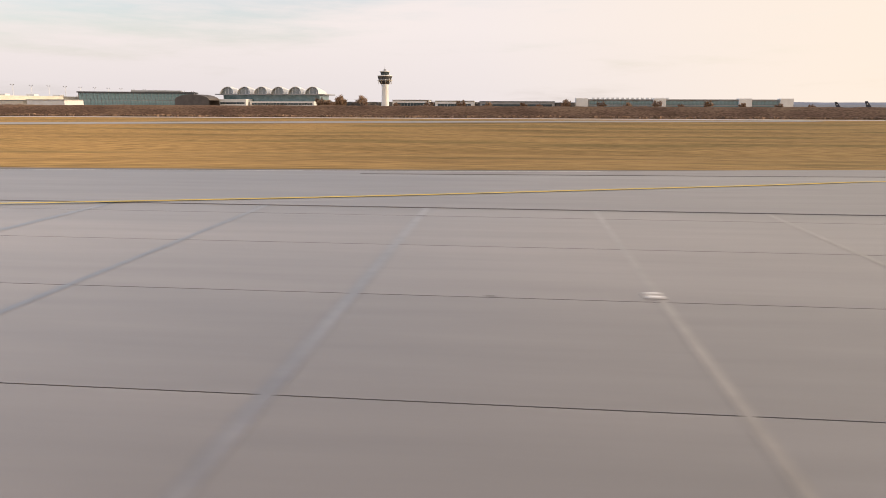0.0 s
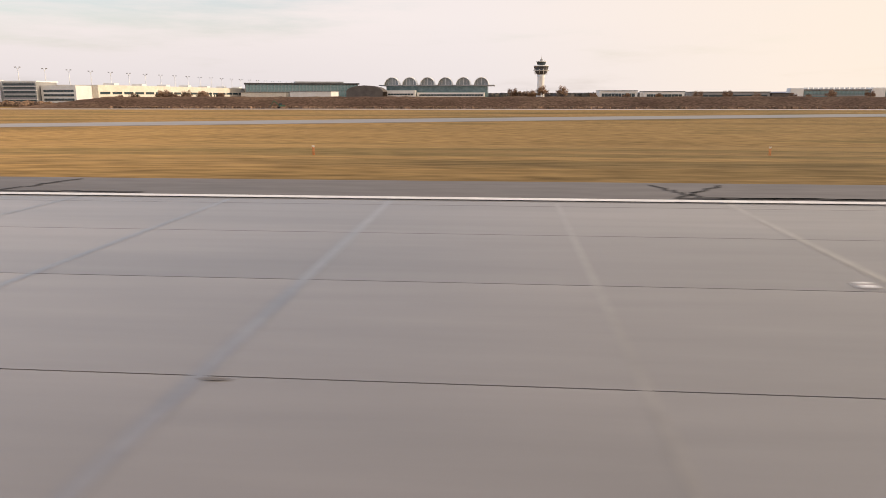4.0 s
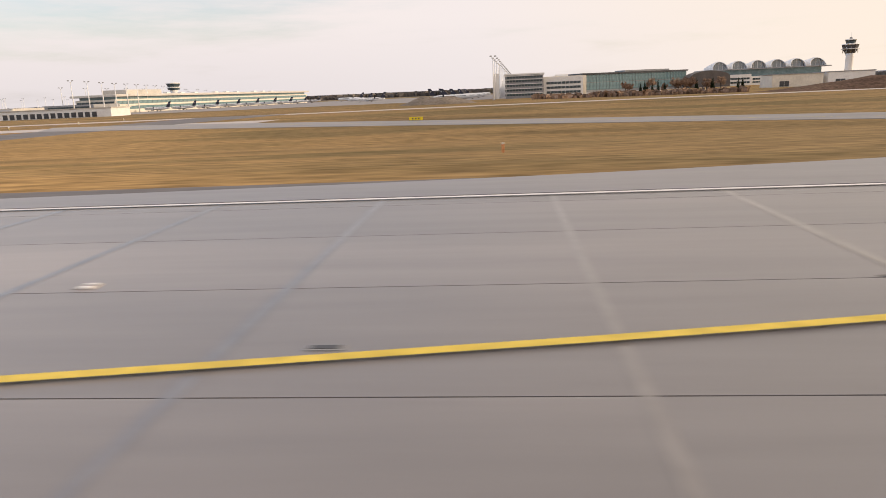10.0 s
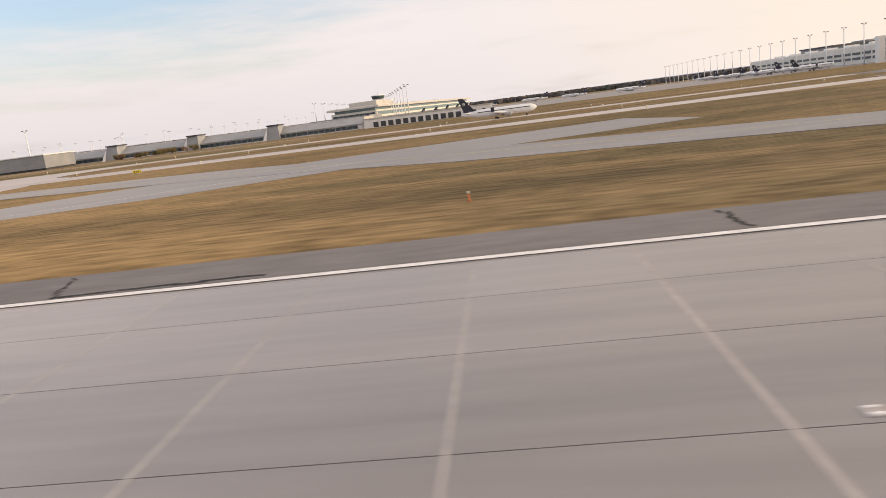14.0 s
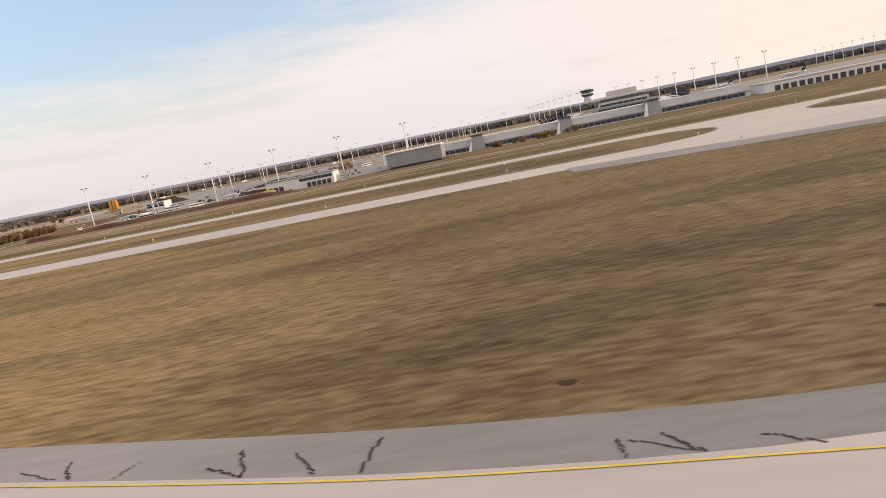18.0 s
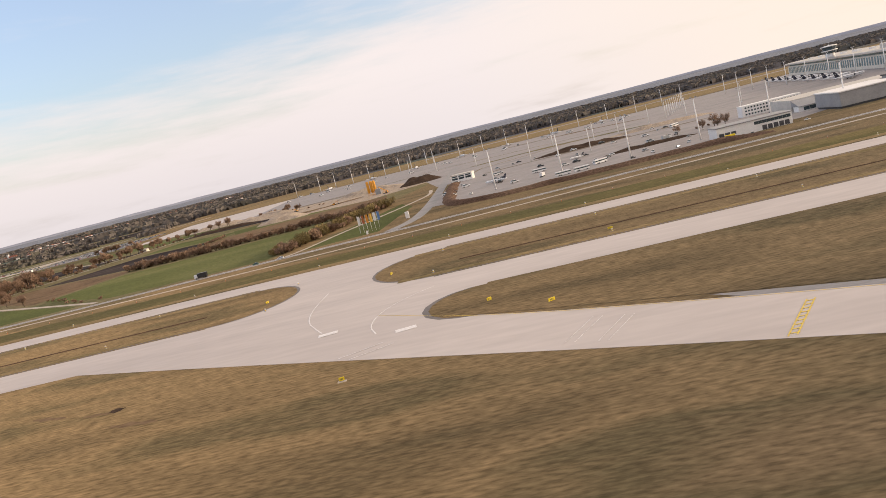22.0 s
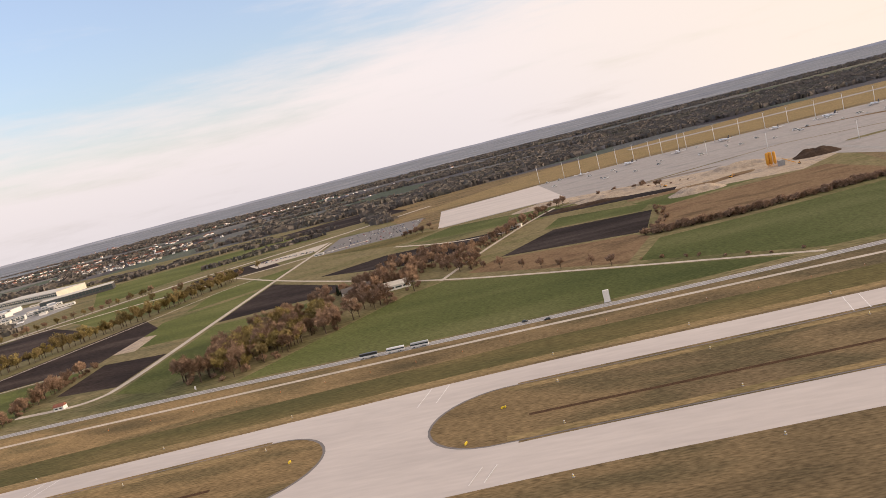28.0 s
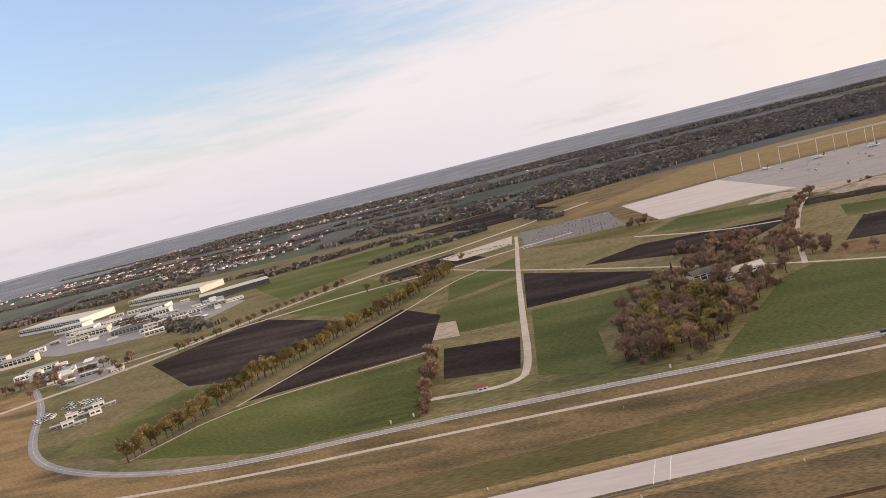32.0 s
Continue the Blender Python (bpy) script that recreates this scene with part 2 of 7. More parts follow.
EARTH = mat("dark_earth", [(0.045, 0.030, 0.022), (0.085, 0.058, 0.042)], 6, 1.0, 0.6, (1, 1, 1), 0.8, 0.3, spec=0.05)
CONCRETE = mat("runway_concrete", [(0.194, 0.178, 0.173), (0.238, 0.215, 0.206), (0.280, 0.249, 0.235)], 7, 0.42, 0.10, (0.12, 1, 1), 0.9, 0.09, island=0.04, spec=0.9, matte=1.0, west=((1.30, 1.28, 1.26), -950, -1280))
FILLET = mat("exit_asphalt", [(0.195, 0.180, 0.178), (0.235, 0.215, 0.210)], 9, 0.45, 0.15, (0.15, 1, 1), 0.9, 0.10, spec=0.9, matte=1.0)
PALE_CONCRETE = mat("taxiway_concrete", [(0.47, 0.420, 0.395), (0.55, 0.492, 0.458)], 25, 0.8, 0.1, (0.2, 1, 1), 3.0, 0.06)
TRENCH = mat("trench_earth", [(0.060, 0.034, 0.021), (0.105, 0.062, 0.038)], 6, 1.0, 0.6, (1, 1, 1), 0.8, 0.3, spec=0.05)
APRON = mat("apron_concrete", [(0.24, 0.225, 0.22), (0.31, 0.285, 0.275), (0.27, 0.245, 0.235)], 40, 0.85, 0.1, (0.5, 1, 1), 4.0, 0.12)
ASPHALT = mat("asphalt", [(0.15, 0.138, 0.135), (0.20, 0.182, 0.175)], 10, 0.85, 0.2, (0.3, 1, 1), 0.8, 0.12)
TAXI = mat("worn_asphalt", [(0.205, 0.192, 0.188), (0.265, 0.245, 0.235), (0.23, 0.212, 0.205)], 14, 0.6, 0.15, (0.2, 1, 1), 1.2, 0.10, spec=0.6, matte=1.0)
ROAD = mat("road_asphalt", [(0.25, 0.24, 0.235), (0.32, 0.305, 0.295)], 14, 0.85, 0.1, (1, 1, 1), 1.0, 0.1)
JOINT = mat("joint_seal", [(0.03, 0.028, 0.028), (0.05, 0.045, 0.045)], 3, 0.9, 0.1)
SEAL = mat("pale_sealant", [(0.40, 0.365, 0.35), (0.47, 0.43, 0.405)], 4, 0.8, 0.1, vary=0.12)
GLOSSY_SEAL = mat("smooth_joint_seal", [(0.188, 0.170, 0.160), (0.226, 0.204, 0.192)], 2.5, 0.29, 0.05, (1, 1, 1), 0.6, 0.15, spec=1.0)
RUBBER = mat("tyre_rubber", [(0.165, 0.151, 0.147), (0.205, 0.189, 0.184)], 3, 0.55, 0.05, (0.3, 1, 1), 0.7, 0.12, matte=1.0)
YELLOW = mat("yellow_marking", [(0.66, 0.48, 0.07), (0.74, 0.55, 0.10)], 4, 0.7, 0.1, fine=0.5, vary=0.15)
WHITE = mat("white_marking", [(0.72, 0.68, 0.66), (0.80, 0.77, 0.75)], 4, 0.7, 0.1, fine=0.5, vary=0.12)
PAINTW = mat("white_paint", [(0.76, 0.735, 0.71), (0.84, 0.82, 0.79)], 6, 0.5, 0.03, fine=1.0, vary=0.06)
CREAM = mat("cream_cladding", [(0.66, 0.60, 0.51), (0.76, 0.70, 0.60)], 9, 0.6, 0.05, fine=1.5, vary=0.08)
GREY = mat("grey_cladding", [(0.27, 0.27, 0.275), (0.34, 0.335, 0.335)], 8, 0.55, 0.05, fine=1.2, vary=0.08)
DARK = mat("dark_cladding", [(0.055, 0.055, 0.06), (0.09, 0.088, 0.09)], 6, 0.5, 0.05, fine=1.0, vary=0.12)
ROOF = mat("flat_roof", [(0.50, 0.465, 0.42), (0.60, 0.56, 0.50)], 12, 0.85, 0.1, fine=2.0, vary=0.1)
SLATE = mat("dark_roof", [(0.10, 0.085, 0.078), (0.145, 0.125, 0.112)], 8, 0.7, 0.1, fine=1.0, vary=0.12)
TILE = mat("red_roof_tiles", [(0.20, 0.075, 0.05), (0.28, 0.12, 0.08)], 6, 0.85, 0.1, fine=0.8, vary=0.2)
GLASS = mat("dark_glass", [(0.035, 0.05, 0.058), (0.06, 0.085, 0.095)], 5, 0.12, 0.0, fine=2.0, vary=0.2, spec=0.6)
TEAL = mat("green_glass", [(0.12, 0.195, 0.21), (0.21, 0.30, 0.31)], 5, 0.15, 0.0, fine=2.0, vary=0.15, spec=0.6)
SKYLIGHT = mat("pale_vault_glazing", [(0.26, 0.285, 0.30), (0.34, 0.365, 0.375)], 4, 0.25, 0.0, fine=1.5, vary=0.12, spec=0.6)
SCRUB = mat("bank_scrub", [(0.105, 0.066, 0.048), (0.150, 0.096, 0.068), (0.19, 0.125, 0.085)], 14, 1.0, 0.5, (0.5, 1, 1), 0.9, 0.45, spec=0.03, matte=1.0)
STEEL = mat("galvanised_steel", [(0.42, 0.42, 0.42), (0.52, 0.51, 0.50)], 3, 0.5, 0.02, fine=0.5, vary=0.08, metal=0.3)
WHITE_STEEL = mat("white_steel", [(0.72, 0.71, 0.70), (0.80, 0.79, 0.78)], 5, 0.4, 0.02, fine=1.0, vary=0.05)
SILO_Y = mat("orange_steel", [(0.60, 0.27, 0.03), (0.68, 0.33, 0.05)], 4, 0.55, 0.03, fine=0.8, vary=0.12)
SIGN_Y = mat("sign_yellow", [(0.78, 0.58, 0.02), (0.85, 0.66, 0.05)], 2, 0.5, 0.0, fine=0.5, vary=0.06)
ORANGE = mat("marker_orange", [(0.62, 0.16, 0.04), (0.70, 0.22, 0.06)], 1, 0.6, 0.0)
NAVY = mat("navy_paint", [(0.010, 0.013, 0.03), (0.018, 0.02, 0.045)], 3, 0.35, 0.0, fine=1.0, vary=0.1, spec=0.5)
JET = mat("aircraft_white", [(0.68, 0.68, 0.70), (0.76, 0.76, 0.77)], 8, 0.35, 0.0, fine=2.0, vary=0.04, spec=0.5)
TYRE = mat("tyre_rubber", [(0.02, 0.02, 0.02), (0.035, 0.033, 0.032)], 1, 0.9, 0.1)
CAR_COLS = [mat("car_" + n, [c, [q * 1.15 for q in c]], 3, 0.3, 0.0, spec=0.5, vary=0.03) for n, c in
            (("white", (0.65, 0.65, 0.65)), ("silver", (0.35, 0.36, 0.37)), ("black", (0.02, 0.02, 0.022)), ("red", (0.35, 0.03, 0.025)), ("blue", (0.03, 0.06, 0.18)), ("green", (0.02, 0.09, 0.05)))]
BARK = mat("bark", [(0.06, 0.045, 0.035), (0.10, 0.078, 0.06)], 1.0, 1.0, 0.3, fine=0.2, vary=0.2, spec=0.05)
TWIGS = mat("bare_twigs", [(0.225, 0.152, 0.108), (0.33, 0.225, 0.158)], 5, 1.0, 0.0, fine=1.2, vary=0.35, island=0.3, spec=0.03)
WILLOW = mat("young_leaves", [(0.205, 0.160, 0.062), (0.29, 0.228, 0.092)], 5, 1.0, 0.0, fine=1.2, vary=0.3, island=0.3, spec=0.03)
OLIVE = mat("olive_twigs", [(0.195, 0.152, 0.070), (0.275, 0.212, 0.100)], 5, 1.0, 0.0, fine=1.2, vary=0.35, island=0.3, spec=0.03)
FIR = mat("fir_needles", [(0.018, 0.028, 0.016), (0.03, 0.045, 0.024)], 4, 1.0, 0.0, fine=1.0, vary=0.3, island=0.25, spec=0.03)
# Greyer than the near twigs: distance haze is mixed into this colour.
HAZED_WOOD = mat("far_wood", [(0.125, 0.111, 0.104), (0.165, 0.146, 0.134), (0.128, 0.122, 0.102)], 150, 1.0, 0.0, fine=25, vary=0.25, island=0.18, spec=0.0)
# Horizon backdrop: distance haze is painted in as pale blue-grey.
HAZED_HILLS = mat("hazed_hills", [(0.27, 0.285, 0.345), (0.32, 0.335, 0.39)], 900, 1.0, 0.0, fine=200, vary=0.12, spec=0.0)
# Far fields and woods with the blue-grey of haze put into the colour.
HAZED_PLAIN = mat("hazed_plain", [(0.180, 0.196, 0.240), (0.245, 0.254, 0.288), (0.205, 0.222, 0.250), (0.29, 0.292, 0.315), (0.19, 0.205, 0.25)], 420, 1.0, 0.0, (0.35, 1.2, 1), fine=90, vary=0.26, spec=0.0)


# ---- helpers for meshes; all sizes in metres ----
def obj(name, verts, faces, material, parent=None, label="", smooth=False):
    me = bpy.data.meshes.new(name)
    me.from_pydata([(x * U, y * U, z * U) for x, y, z in verts], [], faces)
    for m in (material if isinstance(material, (list, tuple)) else [material]):
        me.materials.append(m)
    if smooth:
        me.shade_smooth()
    ob = new(name, me)
    if parent:
        ob.parent = parent
    if label:
        ob["label"] = label
    return ob


def at(ob, x, y, z=0.0, turn=0.0):
    ob.location, ob.rotation_euler = (x * U, y * U, z * U), (0, 0, radians(turn))
    return ob


def empty(name, label, category, group="", x=0, y=0, z=0, turn=0):
    e = new(name)
    e.empty_display_size = 0.2
    return at(tagged(e, label, category, group), x, y, z, turn)


def setting(ob, label, category):
    return tagged(ob, label, category, kind="structure")


def box_vf(x0, x1, y0, y1, z0, z1, c=0.0):
    """A box with its top edges chamfered by c."""
    if not c:
        vs = [(x, y, z) for z in (z0, z1) for x, y in ((x0, y0), (x1, y0), (x1, y1), (x0, y1))]
        return vs, [(3, 2, 1, 0), (4, 5, 6, 7), (0, 1, 5, 4), (1, 2, 6, 5), (2, 3, 7, 6), (3, 0, 4, 7)]
    vs = [(x, y, z) for z, i in ((z0, 0), (z1 - c, 0), (z1, c)) for x, y in ((x0 + i, y0 + i), (x1 - i, y0 + i), (x1 - i, y1 - i), (x0 + i, y1 - i))]
    fs = [(3, 2, 1, 0), (8, 9, 10, 11)]
    for k in (0, 4):
        fs += [(k + a, k + (a + 1) % 4, k + 4 + (a + 1) % 4, k + 4 + a) for a in range(4)]
    return vs, fs


def join(*shapes):
    vs, fs = [], []
    for v, f in shapes:
        n = len(vs)
        vs += v
        fs += [tuple(i + n for i in q) for q in f]
    return vs, fs


def box(name, x0, x1, y0, y1, z0, z1, material, parent=None, label="", c=0.0):
    return obj(name, *box_vf(x0, x1, y0, y1, z0, z1, c), material, parent, label)


def lathe_vf(profile, n=16, cx=0.0, cy=0.0, axis="z", capped=True):
    """Rings (radius, height) turned round an axis."""
    vs, fs = [], []
    for r, h in profile:
        for k in range(n):
            a = 2 * math.pi * k / n
            p = (r * math.cos(a), r * math.sin(a))
            vs.append({"z": (cx + p[0], cy + p[1], h), "x": (h, cx + p[0], cy + p[1]), "y": (cx + p[0], h, cy + p[1])}[axis])
    for i in range(len(profile) - 1):
        for k in range(n):
            fs.append((i * n + k, i * n + (k + 1) % n, (i + 1) * n + (k + 1) % n, (i + 1) * n + k))
    if capped:
        fs += [tuple(reversed(range(n))), tuple(range((len(profile) - 1) * n, len(profile) * n))]
    return vs, fs


def lathe(name, profile, material, parent=None, label="", n=16, cx=0.0, cy=0.0, axis="z", smooth=True):
    return obj(name, *lathe_vf(profile, n, cx, cy, axis), material, parent, label, smooth)


def step(v, a, b):
    return min(1.0, max(0.0, (v - a) / (b - a)))


def crown(x):
    """How far the runway lies above the fields along its length."""
    return float(np.interp(x, (-1650, -1500, -1420, -1330, -1250, -1050, -850), (0.0, 0.5, 1.3, 2.6, 3.0, 2.4, 4.0)))


def ground_z(x, y):
    return crown(x) * (1 - step(abs(y), 36, 112))


def edge(x):
    """Where the runway's white edge line runs."""
    return float(np.interp(x, (-1250, -1050, -880), (29.2, 28.4, 24.6)))


def drift(x):
    return float(np.interp(x, (-2900, -2700, -2560, -2300, -1950), (-100, -60, -42, -13, 0)))


def dense(pts, gap=20.0):
    out = []
    for (x0, y0), (x1, y1) in zip(pts, pts[1:]):
        n = max(1, int(math.hypot(x1 - x0, y1 - y0) / gap))
        out += [(x0 + (x1 - x0) * k / n, y0 + (y1 - y0) * k / n) for k in range(n)]
    return out + [pts[-1]]


def rounded(pts, times=2):
    for _ in range(times):
        q = [pts[0]]
        for (x0, y0), (x1, y1) in zip(pts, pts[1:]):
            q += [(0.75 * x0 + 0.25 * x1, 0.75 * y0 + 0.25 * y1), (0.25 * x0 + 0.75 * x1, 0.25 * y0 + 0.75 * y1)]
        pts = q + [pts[-1]]
    return pts


def ribbon_vf(pts, width, lift, cuts=4, gap=12.0, smooth=True):
    pts = dense(rounded(pts) if smooth else pts, gap)
    vs, fs, n = [], [], cuts + 1
    for i, (x, y) in enumerate(pts):
        (xa, ya), (xb, yb) = pts[max(0, i - 1)], pts[min(len(pts) - 1, i + 1)]
        d = math.hypot(xb - xa, yb - ya) or 1
        nx, ny = -(yb - ya) / d, (xb - xa) / d
        w = width(i / (len(pts) - 1)) if callable(width) else width
        for k in range(n):
            s = (k / cuts - 0.5) * w
            px, py = x + nx * s, y + ny * s
            vs.append((px, py, ground_z(px, py) + lift))
    for i in range(len(pts) - 1):
        fs += [(i * n + k + 1, i * n + k, (i + 1) * n + k, (i + 1) * n + k + 1) for k in range(cuts)]
    return vs, fs


def draped(name, far, close, lift, material, label, cat, n=44, cuts=24):
    """A surface between two edges, laid on the ground."""
    def even(line):
        line = rounded(line, 2)
        d = [0.0]
        for (x0, y0), (x1, y1) in zip(line, line[1:]):
            d.append(d[-1] + math.hypot(x1 - x0, y1 - y0))
        q = np.linspace(0, d[-1], n + 1)
        return list(zip(np.interp(q, d, [p[0] for p in line]), np.interp(q, d, [p[1] for p in line])))
    a, b = even(far), even(close)
    vs, fs, m = [], [], cuts + 1
    for (x0, y0), (x1, y1) in zip(a, b):
        for k in range(m):
            x, y = x0 + (x1 - x0) * k / cuts, y0 + (y1 - y0) * k / cuts
            vs.append((x, y, ground_z(x, y) + lift))
    for i in range(n):
        fs += [(i * m + k, i * m + k + 1, i * m + m + k + 1, i * m + m + k) for k in range(cuts)]
    # skirts down to the ground along both edges
    for k0, flip in ((0, 1), (cuts, -1)):
        base = len(vs)
        vs += [(vs[i * m + k0][0], vs[i * m + k0][1], vs[i * m + k0][2] - 0.25) for i in range(n + 1)]
        fs += [(i * m + k0, (i + 1) * m + k0, base + i + 1, base + i)[::flip] for i in range(n)]
    ob = obj(name, vs, fs, material)
    return setting(ob, label, cat)


def ribbon(name, pts, width, lift, material, label="", cat="", cuts=4, gap=12.0, smooth=True, parent=None):
    ob = obj(name, *ribbon_vf(pts, width, lift, cuts, gap, smooth), material, parent)
    return ob if parent else setting(ob, label, cat)


def patch(name, pts, lift, material, label, cat, soft=0, gap=25.0):
    """A level field or paved area inside a line of corners, its edge a little uneven."""
    pts = list(pts)
    if soft:
        loop = pts + [pts[0]]
        for _ in range(soft):
            q = []
            for (x0, y0), (x1, y1) in zip(loop, loop[1:]):
                q += [(0.75 * x0 + 0.25 * x1, 0.75 * y0 + 0.25 * y1), (0.25 * x0 + 0.75 * x1, 0.25 * y0 + 0.75 * y1)]
            loop = q + [q[0]]
        pts = loop[:-1]
    bm = bmesh.new()
    f = bm.faces.new([bm.verts.new((x * U, y * U, lift * U)) for x, y in pts])
    if f.normal.z < 0 or f.calc_area() and (f.normal_update() or f.normal.z < 0):
        f.normal_flip()
    bmesh.ops.triangulate(bm, faces=bm.faces[:])
    me = bpy.data.meshes.new(name)
    bm.to_mesh(me)
    bm.free()
    me.materials.append(material)
    return setting(new(name, me), label, cat)


# ---- the ground, from under the runway to the hills ----
def build_ground():
    xs = sorted(set([-22000, -15000, -11000, -8000, -6000, -4500, -3800] + list(range(-3200, 600, 25)) + [900, 1500, 2500, 4000, 7000, 11000, 16000, 21000]))
    ys = [-9000, -4000, -1500, -600, -300, -160, -112, -100, -85, -70, -55, -45, -36, -30, 0, 25, 29.6, 30, 36, 45, 55, 65, 75, 85, 95, 104, 112, 130, 200, 300, 450, 700, 1000, 1500, 2200, 3000, 4200, 6000, 8000, 10300]
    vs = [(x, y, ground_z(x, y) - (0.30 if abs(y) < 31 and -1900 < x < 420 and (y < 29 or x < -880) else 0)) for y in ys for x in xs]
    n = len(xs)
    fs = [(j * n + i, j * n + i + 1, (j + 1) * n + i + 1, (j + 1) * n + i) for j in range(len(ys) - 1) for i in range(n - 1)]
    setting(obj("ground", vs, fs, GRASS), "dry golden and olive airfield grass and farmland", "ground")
    # the plain runs on, rising gently towards the hills; its haze is painted
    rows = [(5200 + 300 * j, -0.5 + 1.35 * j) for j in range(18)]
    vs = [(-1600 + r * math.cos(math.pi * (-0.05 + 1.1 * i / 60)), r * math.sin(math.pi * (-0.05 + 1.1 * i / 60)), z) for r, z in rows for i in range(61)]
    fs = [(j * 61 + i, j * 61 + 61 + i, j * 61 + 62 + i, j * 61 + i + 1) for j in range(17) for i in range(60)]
    setting(obj("backdrop", vs, [f[::-1] for f in fs], HAZED_PLAIN), "distant backdrop plain of woods and fields, haze painted in", "plain")
    # far hills close the view as a backdrop, haze painted into their colour
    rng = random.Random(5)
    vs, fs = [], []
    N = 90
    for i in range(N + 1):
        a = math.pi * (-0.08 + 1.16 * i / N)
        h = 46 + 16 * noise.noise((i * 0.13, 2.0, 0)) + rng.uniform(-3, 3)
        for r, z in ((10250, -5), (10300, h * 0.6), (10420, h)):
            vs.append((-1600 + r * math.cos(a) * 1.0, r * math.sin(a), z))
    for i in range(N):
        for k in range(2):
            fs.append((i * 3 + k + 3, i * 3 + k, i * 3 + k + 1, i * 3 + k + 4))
    setting(obj("backdrop", vs, fs, HAZED_HILLS, smooth=True), "backdrop hills along the horizon, haze painted blue-grey", "hills")


build_ground()

# ---- pavements: shoulders, taxiways, exits ----
def along(x0, x1, y, stepx=60):
    n = int(abs(x1 - x0) / stepx)
    return [(x0 + (x1 - x0) * k / n, y + drift(x0 + (x1 - x0) * k / n)) for k in range(n + 1)]


for xs in ((420, 11.6), (-165.2, -462), (-790, -830, -860, -880, -886), (-1029, -1050, -1100, -1150, -1200, -1250, -1263)):
    ribbon("pavement_shoulder", [(x, edge(x) + 2.95) for x in xs], 4.9, 0.014, ASPHALT, "dark grey asphalt shoulder beside the runway", "shoulder", cuts=2, smooth=False)
ribbon("pavement_shoulder", [(420, -33.75), (-1900, -33.75)], 7.2, 0.02, ASPHALT, "dark grey asphalt shoulder beside the runway", "shoulder", cuts=2, smooth=False)
EXIT_LABEL = "pale concrete exit taxiway leaving the runway"


def mouth(far, lift, surface=FILLET):
    draped("taxiway_mouth", far, [(x, edge(x) + 0.42) for x, y in far], lift, surface, "grey fillet where an exit meets the runway", "taxiway", 60, 44)


RIM = [(11, 65), (-25, 53.5), (-55, 45), (-82, 40.5), (-100, 38.2), (-118, 34.8), (-140, 31.6), (-175, 30)]
LIP = [(11, 63), (-25, 51.6), (-55, 43), (-82, 38), (-100, 34.9), (-118, 31.2), (-140, 27.8), (-175, 25.4)]
draped("pavement_shoulder", RIM, LIP, 0.04, ASPHALT, "dark grey asphalt shoulder curving into the exit", "shoulder", 40, 6)
mouth(LIP, 0.03)
ribbon("edge_line", [(x, y - 0.4) for x, y in LIP], 0.28, 0.05, WHITE, "worn white line curving into the exit", "marking", cuts=1, gap=4)
draped("taxiway_exit", [(-34, 51), (0, 61.5), (40, 78), (95, 106), (259, 190), (381, 250)], [(-60, 38), (-20, 43), (32, 60), (124, 100), (278, 170), (390, 225)], 0.06, TAXI, "worn grey exit taxiway leaving the runway", "taxiway")
mouth([(-440, 26), (-475, 34), (-508, 48), (-558, 63), (-584, 76), (-625, 90), (-665, 76), (-697, 60), (-716, 47), (-745, 39), (-777, 32.3), (-795, 29.4), (-815, 28), (-835, 26)], 0.03)
draped("taxiway_exit", [(-640, 118), (-599, 125), (-556, 140), (-507, 161), (-486, 173), (-364, 232), (-240, 285), (-60, 350), (100, 395)], [(-640, 84), (-586, 77), (-560, 112), (-521, 133), (-484, 149), (-371, 195), (-240, 252), (-60, 318), (100, 368)], 0.08, TAXI, "worn grey exit taxiway leaving the runway", "taxiway")
draped("taxiway_exit", [(-605, 118), (-649, 121), (-724, 153), (-800, 195), (-910, 262), (-985, 290)], [(-605, 84), (-664, 78), (-690, 104), (-722, 127), (-790, 162), (-859, 198), (-960, 243)], 0.09, TAXI, "worn grey exit taxiway leaving the runway", "taxiway")
mouth([(-850, 26), (-883, 31), (-904, 38), (-932, 46), (-940, 55), (-962, 53), (-985, 62), (-1004, 64), (-1024, 50), (-1026.8, 41), (-1027.5, 36), (-1026, 31)], 0.03)
draped("taxiway_exit", [(-964, 46), (-965, 90), (-963, 136), (-960, 200), (-958, 300), (-955, 372)], [(-926, 40), (-936, 60), (-935, 100), (-934, 136), (-925, 230), (-915, 300), (-905, 372)], 0.08, ASPHALT, "dark asphalt link taxiway leading to the terminals", "taxiway")
draped("taxiway_exit", [(-955, 46), (-964, 52), (-1001, 74), (-1031, 91), (-1065, 112), (-1154, 154), (-1196, 179), (-1285, 199), (-1337, 213), (-1430, 248)], [(-955, 36), (-1015, 34), (-1025.5, 39), (-1031, 49.4), (-1053, 60.3), (-1118, 106), (-1180, 145), (-1300, 183), (-1430, 228)], 0.09, TAXI, "worn grey exit taxiway leaving the runway", "taxiway", 60)
draped("concrete_patch", [(-998, 46), (-1025, 46)], [(-998, 28), (-1026.5, 28.9)], 0.06, CONCRETE, "grey concrete beside the tip of the grass", "taxiway", 10, 12)
draped("rim", [(-1036, 50.5), (-1030, 48.4), (-1025.6, 42), (-1024.8, 36), (-1027.5, 31.6), (-1036, 30.2)], [(-1036, 49.9), (-1030.6, 47.7), (-1026.4, 41.8), (-1025.7, 36.2), (-1028.3, 32.2), (-1036, 31)], 0.11, ASPHALT, "dark tar-patched rim round the tip of the grass", "shoulder", 30, 2)
